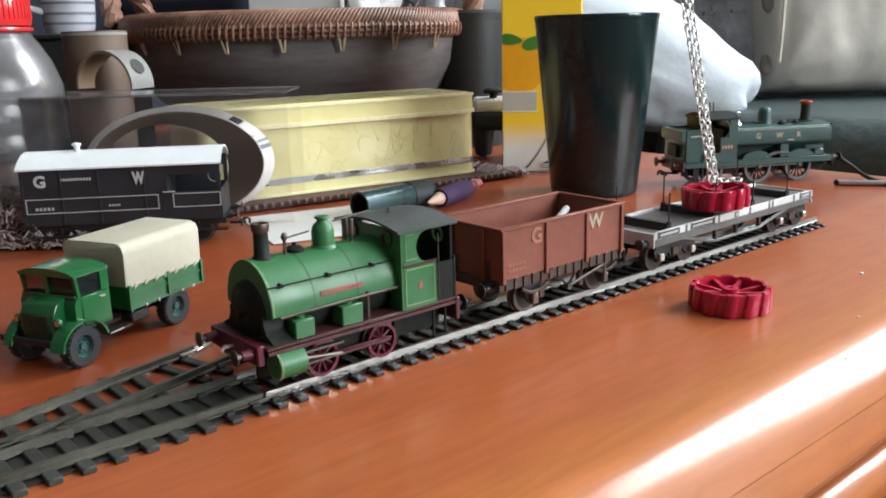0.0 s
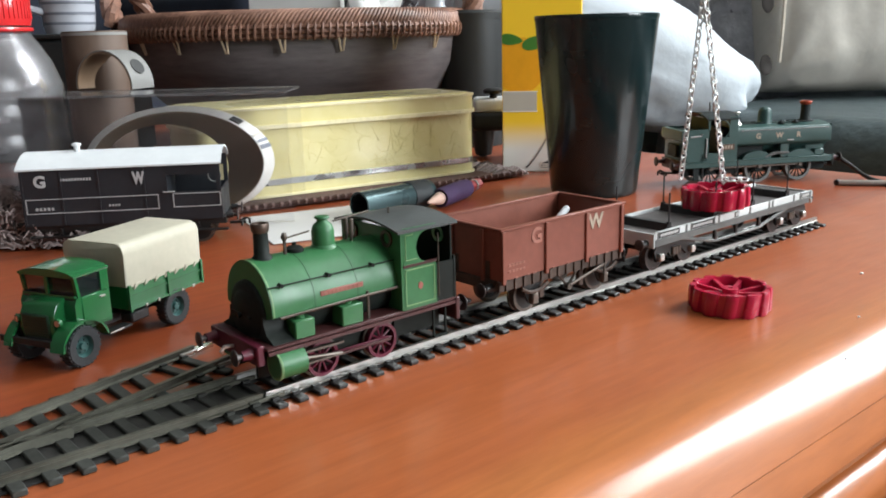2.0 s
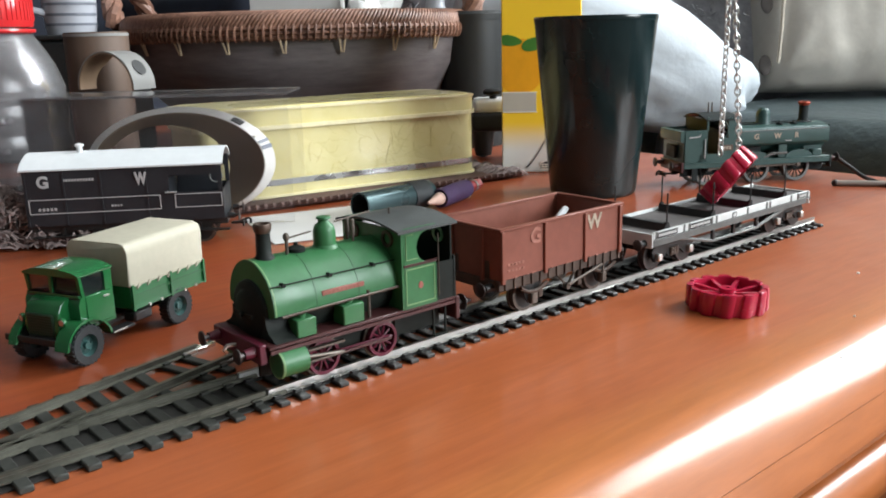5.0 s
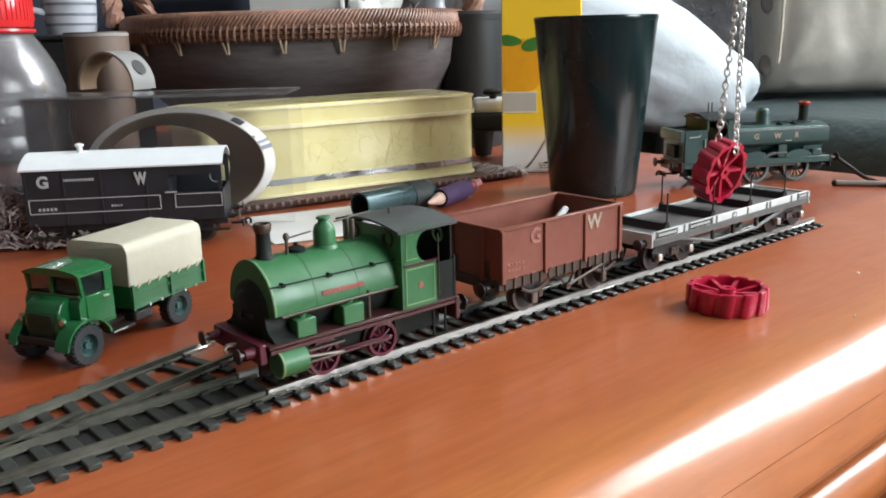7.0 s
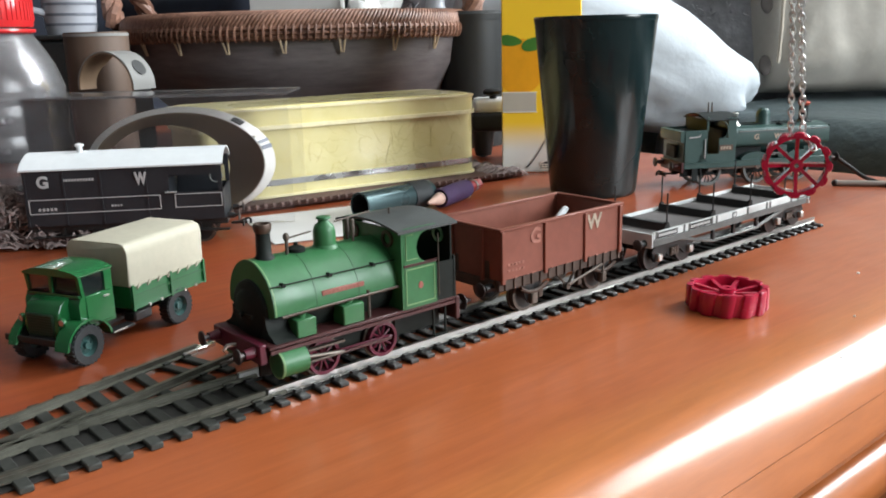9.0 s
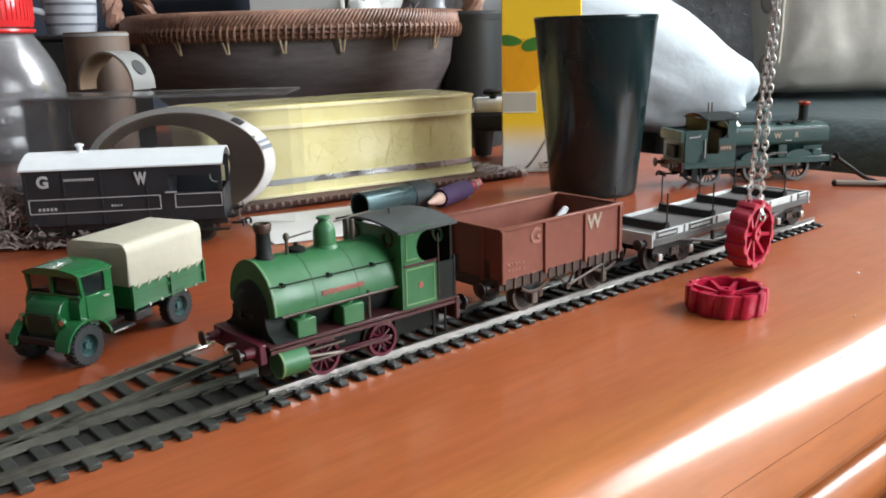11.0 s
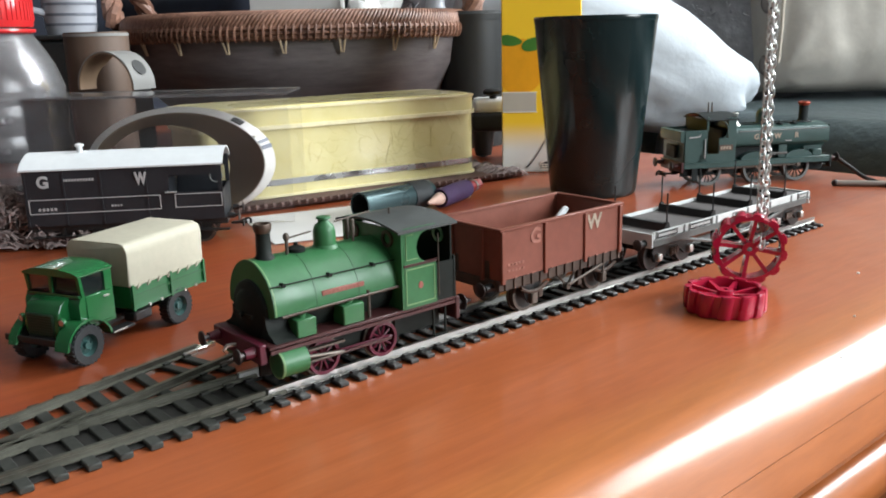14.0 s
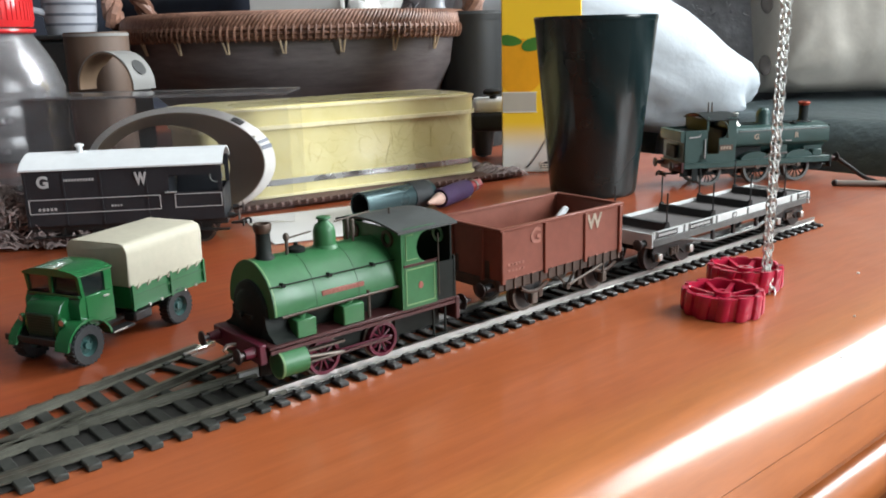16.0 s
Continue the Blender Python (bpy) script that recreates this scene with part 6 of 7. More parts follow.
def bowl():
    c = Vector((0.2490, 0.4980, 0))
    t = thing("rattan_rimmed_bowl", pose(c.x, c.y, 0, 0, 0, 49), "dark wooden bowl with woven rattan rim and handles", "bowl")
    R = 0.146
    part("shell", lathe([(0.0, 0.0), (0.066, 0.0), (0.074, 0.004), (0.104, 0.026), (0.128, 0.050), (0.1415, 0.074), (0.145, 0.096), (0.141, 0.098), (0.136, 0.076), (0.121, 0.052), (0.066, 0.012), (0.0, 0.010)], 72), M["bowl"], t, "dark turned wooden shell")
    rim = bmesh.new()
    n = 300
    lathe([(0.1420, 0.0985), (0.1475, 0.0985), (0.1485, 0.108), (0.1450, 0.1145), (0.1400, 0.1140), (0.1395, 0.099)], 96, bm=rim, closed=True)
    part("rim_core", rim, M["rattan"], t)
    wrap = bmesh.new()
    for i in range(n):
        a = 2 * math.pi * i / n
        pts = []
        for k, (r, z) in enumerate(((0.1480, 0.1030), (0.1500, 0.1080), (0.1490, 0.1135), (0.1450, 0.1165), (0.1410, 0.1160), (0.1395, 0.1120))):
            q = a + 0.026 * k
            pts.append((r * math.cos(q), r * math.sin(q), z))
        tube(pts, 0.0015, 6, wrap)
    tagged(part("rim_braid", wrap, M["rattan"], t, "slanting braid of reddish rattan cane"), kind="stuff")
    for z, r in ((0.0985, 0.1488), (0.1018, 0.1498), (0.1052, 0.1503)):
        band = tube([(r * math.cos(q), r * math.sin(q), z) for q in [2 * math.pi * i / 120 for i in range(120)]], 0.0016, 6, closed=True)
        part("weave_band", band, M["rattan"], t)
    st = bmesh.new()
    for i in range(180):
        a = 2 * math.pi * i / 180
        pts = [(r * math.cos(a + da), r * math.sin(a + da), z) for r, z, da in ((0.1485, 0.0968, 0.0), (0.1512, 0.0985, 0.002), (0.1522, 0.1018, 0.004), (0.1520, 0.1052, 0.006), (0.1500, 0.1080, 0.008))]
        tube(pts, 0.0010, 5, st)
    tagged(part("weave", st, M["rattan"], t), kind="stuff")
    for i in range(22):
        a = 2 * math.pi * i / 22 + 0.06
        b = bmesh.new()
        for da in (-0.020, 0.012):
            tube([(0.1495 * math.cos(a + da), 0.1495 * math.sin(a + da), 0.0985), (0.1462 * math.cos(a + da * 0.3), 0.1462 * math.sin(a + da * 0.3), 0.0880)], 0.0008, 5, b)
        part("lacing", b, M["lacing"], t, "pale cane lacing through the shell")
    # handles at both ends, across the line of sight
    for s in (-1, 1):
        b = bmesh.new()
        for k in range(3):
            pts = []
            for i in range(15):
                q = math.pi * i / 14
                tw = 0.0042
                pts.append((-0.046 * math.cos(q) + tw * math.cos(6 * q + 2.1 * k), s * (0.146 + 0.010 * math.sin(q)) + tw * math.sin(6 * q + 2.1 * k), 0.110 + 0.042 * math.sin(q)))
            tube(pts, 0.0052, 8, b)
        part("handle", b, M["rattan"], t, "twisted rattan handle")
    # the woven rim is deep: it reaches well down over the shell
    for ob in t.children:
        for v in ob.data.vertices:
            v.co.x *= 1.05
            v.co.y *= 1.05
            if not ob.name.startswith("shell") and v.co.z < 0.1165:
                v.co.z = 0.1165 + (v.co.z - 0.1165) * 1.08


def woven_mat():
    t = thing("woven_mat", pose(0.085, 0.300, 0.0, 0, 0, -8.5), "dark brown woven fibre place mat with frayed edge", "mat")
    part("weave", bx(-0.20, 0.155, -0.072, 0.16, 0.0002, 0.0026, 0.0008), M["mat_fibre"], t)
    rnd = random.Random(3)
    b = bmesh.new()
    for i in range(70):
        x = -0.2 + 0.355 * i / 69
        tube([(x, -0.072, 0.0018), (x + 0.003, -0.0745, 0.0034), (x + 0.0065, -0.0715, 0.0022)], 0.0016, 6, b)
    part("edge_braid", b, M["mat_fibre"], t, "plaited mat edge")
    b = bmesh.new()
    for i in range(180):
        y = -0.072 + 0.232 * rnd.random()
        x = 0.150 + rnd.uniform(0, 0.012)
        tube([(x - 0.008, y, 0.002), (x, y + rnd.uniform(-0.002, 0.002), 0.0045 + rnd.uniform(0, 0.002)), (x + 0.008, y + rnd.uniform(-0.004, 0.004), 0.001)], 0.0008, 5, b)
    part("fringe", b, M["mat_pale"], t, "frayed pale fringe")


def jar():
    t = thing("plastic_jar", pose(-0.068, 0.322, 0), "clear plastic jar with bright red screw lid", "jar")
    outer = [(0.0, 0.0), (0.036, 0.0), (0.0385, 0.003)]
    for k in range(61):
        z = 0.004 + 0.070 * k / 60
        outer.append((0.0398 + 0.0013 * abs(math.sin(math.pi * (z - 0.004) / 0.0156)) ** 0.6, z))
    outer += [(0.0396, 0.079), (0.0370, 0.087), (0.0325, 0.0950), (0.0285, 0.1010), (0.0268, 0.1040), (0.0265, 0.112)]
    inner = [(max(0.0, r - 0.0009), z + (0.0012 if z < 0.003 else 0.0)) for r, z in outer[::-1]]
    body = part("body", lathe(outer + inner, 56), M["jar"], t, "clear ribbed plastic body")
    part("neck_ring", lathe([(0.0268, 0.1035), (0.0292, 0.1035), (0.0296, 0.1045), (0.0292, 0.1055), (0.0268, 0.1055)], 48, closed=True), M["red_lid"], body, "red tamper ring")
    rnd = random.Random(14)
    for k in range(26):
        a, z, h = rnd.uniform(0, 6.28), 0.0118 + 0.0156 * rnd.randrange(5), 0.0022
        part("moulded_dimple", soft_form(0.0024, 0.0024, h, k, 0.2, 1.0, 10, 6), M["jar"], body).location = (0.0402 * math.cos(a), 0.0402 * math.sin(a), z)
    lid = part("lid", lathe([(0.0268, 0.1065), (0.0285, 0.1065), (0.0290, 0.109), (0.0290, 0.122), (0.0275, 0.1245), (0.0, 0.1245), (0.0, 0.1235), (0.0268, 0.1225)], 48), M["red_lid"], t, "bright red screw lid")
    b = bmesh.new()
    for i in range(60):
        a = 2 * math.pi * i / 60
        cyl((0.0291 * math.cos(a), 0.0291 * math.sin(a), 0.110), (0.0291 * math.cos(a), 0.0291 * math.sin(a), 0.1215), 0.0003, seg=5, bm=b)
    part("grip_ribs", b, M["red_lid"], lid)


def clear_box():
    t = thing("clear_plastic_box", pose(-0.0364, 0.2611, 0, 0, 0, -40.8), "long clear plastic cover, open at its end, on the mat", "plastic box")
    w, d, h = 0.0946, 0.045, 0.0689
    th = 0.0008
    part("front_pane", bx(-w, w + 0.0115, -0.0004, 0.0004, 0.001, h), M["clear"], t)
    part("back_pane", bx(-w, w + 0.0115, d - 0.0004, d + 0.0004, 0.001, h), M["clear"], t)
    part("top_pane", bx(-w, w + 0.0115, 0, d, h, h + 0.0008), M["clear_top"], t)
    for y in (0.0, d):
        part("top_edge", cyl((-w, y, h + 0.0004), (w + 0.0115, y, h + 0.0004), 0.0007, seg=8), M["jar"], t)


def paper_bands():
    """Curled strips: white outside, brown inside."""
    def band(name, m, r, width, a0, a1, label, hole=False):
        t = thing(name, m, label, "curled band")
        n = 40
        for rr, mt, nm in ((r, M["paper"], "outer_face"), (r - 0.0009, M["band_inside"], "inner_face")):
            b = bmesh.new()
            vs = []
            for i in range(n + 1):
                a = radians(a0 + (a1 - a0) * i / n)
                vs.append([b.verts.new((q * math.cos(a), y, q * math.sin(a))) for q, y in ((rr, 0), (rr, width), (rr - 0.0008, width), (rr - 0.0008, 0))])
            for p, q in zip(vs, vs[1:]):
                for k in range(4):
                    b.faces.new((p[k], p[(k + 1) % 4], q[(k + 1) % 4], q[k]))
            b.faces.new(vs[0])
            b.faces.new(vs[-1])
            part(nm, b, mt, t)
        if hole:
            q = radians(32)
            b = lathe([(0.0, 0.0), (0.0056, 0.0), (0.0056, 0.0004), (0.0, 0.0004)], 20, "x")
            for v in b.verts:
                v.co = Matrix.Rotation(-q, 3, "Y") @ (v.co + Vector((r + 0.0001, width * 0.5, 0)))
            part("dark_print", b, M["ink"], t)
        return t
    t = thing("paper_sleeve", pose(0.0058, 0.2420, 0.0316, 90, 0, -30), "wide oval paper sleeve, white with print outside, brown inside", "paper sleeve")
    n = 72

    def oval(a, c, dx=0.0, dy=0.0):
        return [(dx + a * math.cos(2 * math.pi * i / n), dy + c * math.sin(2 * math.pi * i / n)) for i in range(n)]

    def hoop(name, loops, mt, parent, label=""):
        b = bmesh.new()
        rings = [[b.verts.new((x, y, z)) for x, y in o] for o, z in loops]
        for k in range(4):
            for i in range(n):
                b.faces.new((rings[k][i], rings[k][(i + 1) % n], rings[(k + 1) % 4][(i + 1) % n], rings[(k + 1) % 4][i]))
        return part(name, b, mt, parent, label)
    wide, tall = 0.0500, 0.0312
    flare = hoop("flared_lip", ((oval(wide, tall), 0.0), (oval(wide - 0.0003, tall - 0.0003), -0.0008), (oval(wide - 0.0052, tall - 0.0024, -0.0010, -0.0004), 0.0052), (oval(wide - 0.0048, tall - 0.0021, -0.0010, -0.0004), 0.0058)), M["sleeve_white"], t, "white flared lip with small print")
    hoop("sleeve_wall", ((oval(wide - 0.0050, tall - 0.0022, -0.0010, -0.0004), 0.0050), (oval(wide - 0.0056, tall - 0.0028, -0.0010, -0.0004), 0.0050), (oval(wide * 0.68, tall * 0.80, -0.0100, -0.0050), -0.0180), (oval(wide * 0.68 + 0.0006, tall * 0.80 + 0.0006, -0.0100, -0.0050), -0.0180)), M["band_inside"], t, "brown inner wall")
    for a0, ln, mt in ((44, 0.15, M["ink"]), (27, 0.05, M["print_grey"]), (20, 0.05, M["stripe"]), (13, 0.07, M["stripe"])):
        b = bmesh.new()
        vs = []
        for k in range(5):
            q = radians(a0) + ln * k / 4
            lo, hi = (0.30, 0.86) if mt is M["ink"] else (0.08, 0.92)
            row = []
            for w in (lo, hi):
                a, c, dx, dy, z = wide - 0.0050 * w, tall - 0.0022 * w, -0.0010 * w, -0.0004 * w, 0.0055 * w
                for lift in (0.0002, 0.0006):
                    row.append(b.verts.new((dx + a * math.cos(q) + lift, dy + c * math.sin(q) + lift, z + lift)))
            vs.append(row)
        for p, q in zip(vs, vs[1:]):
            for e, g in ((0, 1), (1, 3), (3, 2), (2, 0)):
                b.faces.new((p[e], p[g], q[g], q[e]))
        part("printed_mark", b, mt, flare)
    band("looped_paper_band", pose(0.0230, 0.3900, 0.0680, 0, 0, -62), 0.0235, 0.022, -5, 185, "looped white paper band with dark print", True)


cup()
biscuit_tin()
juice_carton()
bowl()
woven_mat()
jar()
clear_box()
paper_bands()


# ---- seating behind the table ----
def pillow(sx, sy, sz, n=20, soft=0.5, seed=0, wrinkle=0.006):
    """A square cushion: pinched corners, full middle, uneven surface."""
    bm = bmesh.new()
    grid = {}
    for side in (1, -1):
        for i in range(n + 1):
            for j in range(n + 1):
                u, v = -1 + 2 * i / n, -1 + 2 * j / n
                th = ((1 - u ** 4) * (1 - v ** 4)) ** soft
                pinch = 1 - 0.06 * (u * u * v * v)
                x, y = u * sx * pinch * (1 - 0.05 * (1 - v * v) * abs(u)), v * sy * pinch * (1 - 0.05 * (1 - u * u) * abs(v))
                z = side * sz * th
                z += wrinkle * noise.noise(Vector((u * 2.2 + seed, v * 2.2, side * 3))) * (0.3 + th)
                z += 0.3 * wrinkle * noise.noise(Vector((u * 7 + seed, v * 3, side * 3))) * th
                edge = i in (0, n) or j in (0, n)
                if edge and side == -1:
                    grid[(side, i, j)] = grid[(1, i, j)]
                else:
                    grid[(side, i, j)] = bm.verts.new((x, y, z if not edge else 0))
        for i in range(n):
            for j in range(n):
                f = [grid[(side, i, j)], grid[(side, i + 1, j)], grid[(side, i + 1, j + 1)], grid[(side, i, j + 1)]]
                bm.faces.new(f if side == 1 else f[::-1])
    return bm


def sofa():
    t = thing("leather_sofa", pose(0, 0, 0), "dark green-black leather sofa behind the table", "sofa")
    part("base", bx(0.70, 1.60, -1.2, 2.2, -0.45, -0.10, 0.02, seg=3), M["leather"], t)
    for y0, y1 in ((-1.2, -0.46), (-0.45, 0.42), (0.43, 1.30), (1.31, 2.2)):
        part("seat_cushion", bx(0.66, 1.40, y0, y1, -0.10, 0.004, 0.045, seg=5), M["leather"], t)
    part("backrest", bx(1.25, 1.60, -1.2, 2.2, -0.05, 0.46, 0.06, seg=4), M["leather"], t)


def cushions():
    c = thing("white_cushion", pose(0.622, 0.445, 0.071, 90, 0, -40.75) @ Matrix.Rotation(radians(-19), 4, "Z"), "plump white cotton cushion slumped on the sofa", "cushion", "sofa cushions")
    part("cover", soft_form(0.180, 0.077, 0.075, 4.2, 0.10, 0.98), M["cushion_white"], c)
    c = thing("beige_cushion", pose(1.000, 0.302, 0.185, 82, 0, -40.75), "large beige linen cushion with piped seam and creases on the sofa", "cushion", "sofa cushions")
    cover = pillow(0.172, 0.185, 0.060, 64, 0.42, 9, 0.012)
    for v in cover.verts:
        if v.co.z > 0.004:
            # folds that fan out from the lower corner of the seam
            x, y = v.co.x + 0.140, v.co.y + 0.152
            d, a = math.hypot(x, y), math.atan2(y, x)
            if x > 0:
                v.co.z += 0.0060 * math.sin(a * 7.0) * math.exp(-d / 0.10) * min(1.0, d / 0.07)
    part("cover", cover, M["cushion_beige"], c)

    def front(x, y):
        u, w = x / 0.172, y / 0.185
        return (x, y, 0.060 * ((1 - u ** 4) * (1 - w ** 4)) ** 0.42 + 0.0035)
    part("piping", tube([front(-0.136 - 0.012 * (k / 12), 0.160 - 0.300 * k / 12) for k in range(13)], 0.0026, 6), M["piping"], c, "pale piped seam")
    for y in (-0.142, -0.066):
        x, y, z = front(-0.160, y)
        part("button", soft_form(0.008, 0.013, 0.003, y * 50, 0.1, 1.0, 16, 8), M["button"], c, "dark oval button").location = (x, y, z - 0.004)
    c = thing("grey_throw", pose(0.86, 0.62, 0.09, 0, 0, -40.75), "fluffy dark grey plush throw over the sofa", "throw")
    part("fleece", soft_form(0.34, 0.06, 0.14, 2.0, 0.25, 0.7), M["throw"], c)
    rnd = random.Random(8)
    hair = bmesh.new()
    for i in range(2600):
        a, z = rnd.uniform(math.pi, 2 * math.pi), rnd.uniform(-0.12, 0.125)
        k = math.sqrt(max(0.0, 1 - (z / 0.145) ** 2))
        x, y = 0.33 * k ** 0.5 * math.cos(a), 0.058 * k * math.sin(a)
        n = Vector((math.cos(a) * 0.3, -0.8, rnd.uniform(-0.9, 0.5)))
        p = Vector((x, y, z))
        s = Vector((rnd.uniform(-1, 1), rnd.uniform(-1, 1), rnd.uniform(-1, 1))) * 0.010
        w = Vector((0.0016, 0, 0))
        v = [hair.verts.new(q) for q in (p - w, p + w, p + n * 0.014 + s)]
        hair.faces.new(v)
    tagged(part("pile", hair, M["throw"], c), kind="stuff")


def armchair():
    t = thing("navy_armchair", pose(0, 0, 0), "dark navy fabric armchair beyond the table", "armchair")
    part("seat", bx(-0.75, 0.60, 1.25, 1.95, -0.40, 0.0, 0.05, seg=4), M["navy"], t)
    part("backrest", bx(-0.75, 0.60, 1.80, 2.10, -0.05, 0.45, 0.06, seg=4), M["navy"], t)
    for x in (-0.85, 0.60):
        part("armrest", bx(x, x + 0.14, 1.25, 2.05, -0.40, 0.20, 0.05, seg=4), M["navy"], t)
    for x in (-0.72, 0.55):
        for y in (1.30, 2.0):
            part("foot", bx(x, x + 0.05, y, y + 0.05, -0.45, -0.40), M["black"], t)


sofa()
cushions()
armchair()


# ---- small things on the table ----
def standing_things():
    t = thing("wooden_canister", pose(0.037, 0.436, 0), "brown wood-grained cylindrical canister", "canister")
    part("body", lathe([(0.0, 0.0), (0.0215, 0.0), (0.0220, 0.001), (0.0220, 0.1035), (0.0214, 0.1045), (0.0205, 0.1045), (0.0200, 0.098), (0.0, 0.097)], 48), M["card_brown"], t)
    part("rim_band", lathe([(0.0220, 0.1015), (0.0223, 0.1015), (0.0223, 0.1035), (0.0220, 0.1035)], 48, closed=True), M["paper"], t)
    t = thing("storage_box", pose(0.070, 0.585, 0, 0, 0, -40), "dark storage box under a striped mug", "box")
    part("body", bx(-0.06, 0.05, -0.045, 0.05, 0, 0.100, 0.003), M["bucket"], t)
    part("lid", bx(-0.062, 0.052, -0.047, 0.052, 0.100, 0.104, 0.001), M["bucket"], t)
    t = thing("striped_mug", pose(0.0680, 0.5750, 0.104), "white china mug with thin grey stripes", "mug")
    body = part("body", lathe([(0.0, 0.003), (0.0160, 0.003), (0.0165, 0.0), (0.0190, 0.0), (0.0205, 0.006), (0.0250, 0.075), (0.0238, 0.075), (0.0190, 0.008), (0.0, 0.006)], 44), M["mug"], t)
    for z in (0.0085, 0.0165, 0.0250, 0.046, 0.054):
        r = 0.0205 + (z - 0.006) * 0.0045 / 0.069
        part("stripe", lathe([(r - 0.0002, z - 0.0011), (r + 0.0003, z - 0.0011), (r + 0.0004, z + 0.0011), (r - 0.0002, z + 0.0011)], 44, closed=True), M["stripe"], body)
    part("handle", tube([(-0.021, 0, 0.018), (-0.034, 0, 0.022), (-0.037, 0, 0.040), (-0.033, 0, 0.058), (-0.0235, 0, 0.062)], 0.0032, 8), M["mug"], t)
    t = thing("black_canister", pose(0.337, 0.365, 0), "matt black cylindrical canister", "canister")
    part("body", lathe([(0.0, 0.0), (0.0270, 0.0), (0.0275, 0.002), (0.0275, 0.108), (0.0, 0.108)], 48), M["bucket"], t)
    part("lid", lathe([(0.0, 0.108), (0.0280, 0.108), (0.0282, 0.113), (0.0255, 0.1155), (0.0, 0.116)], 48), M["bucket"], t)
    # game pad standing on its grips
    t = thing("game_controller", pose(0.303, 0.281, 0.0, 0, 0, -42), "black and white game controller standing on its grips", "game controller")
    part("shell", bx(-0.032, 0.020, -0.016, 0.016, 0.036, 0.047, 0.004, seg=3), M["pad_white"], t, "white upper shell")
    for x in (-0.024, 0.012):
        part("grip", lathe([(0.0, 0.0), (0.0065, 0.002), (0.0080, 0.012), (0.0095, 0.030), (0.0090, 0.038), (0.0, 0.039)], 22, center=(x, 0, 0)), M["black"], t)
    part("front_shell", bx(-0.033, 0.021, -0.018, -0.006, 0.022, 0.037, 0.004, seg=3), M["black"], t, "black lower shell")
    for x in (-0.016, 0.008):
        part("thumbstick", lathe([(0.0030, 0.046), (0.0030, 0.049), (0.0075, 0.0505), (0.0078, 0.0530), (0.0055, 0.0545), (0.0, 0.0540)], 24, center=(x, -0.006, 0)), M["black"], t)
    # things in the bowl
    t = thing("white_card_box", pose(0.236, 0.487, 0.012, 0, 0, -41), "white card box with dark lettering in the bowl", "box")
    part("body", bx(-0.041, 0.041, 0, 0.03, 0, 0.148, 0.0006), M["box_white"], t)
    letters("RELAX", 0.0130, t, Matrix.Translation((0.010, -0.0002, 0.1232)) @ Matrix.Rotation(radians(90), 4, "X"), M["ink"], spacing=1.75)
    t = thing("crumpled_paper", pose(0.290, 0.455, 0.104), "crumpled white paper in the bowl", "paper")
    b = soft_form(0.034, 0.020, 0.030, 11.0, 0.7, 0.9, 26, 16)
    part("sheet", b, M["box_white"], t)
    part("support_wad", soft_form(0.030, 0.026, 0.050, 3.0, 0.3, 0.9, 20, 12), M["box_white"], t).location = (0, 0.01, -0.047)
    t = thing("glass_bottle", pose(0.352, 0.430, 0.018), "pale glass bottle in the bowl", "bottle")
    part("body", lathe([(0.0, 0.0), (0.018, 0.0), (0.019, 0.003), (0.019, 0.085), (0.009, 0.105), (0.008, 0.140), (0.0, 0.140)], 28), M["mug"], t)


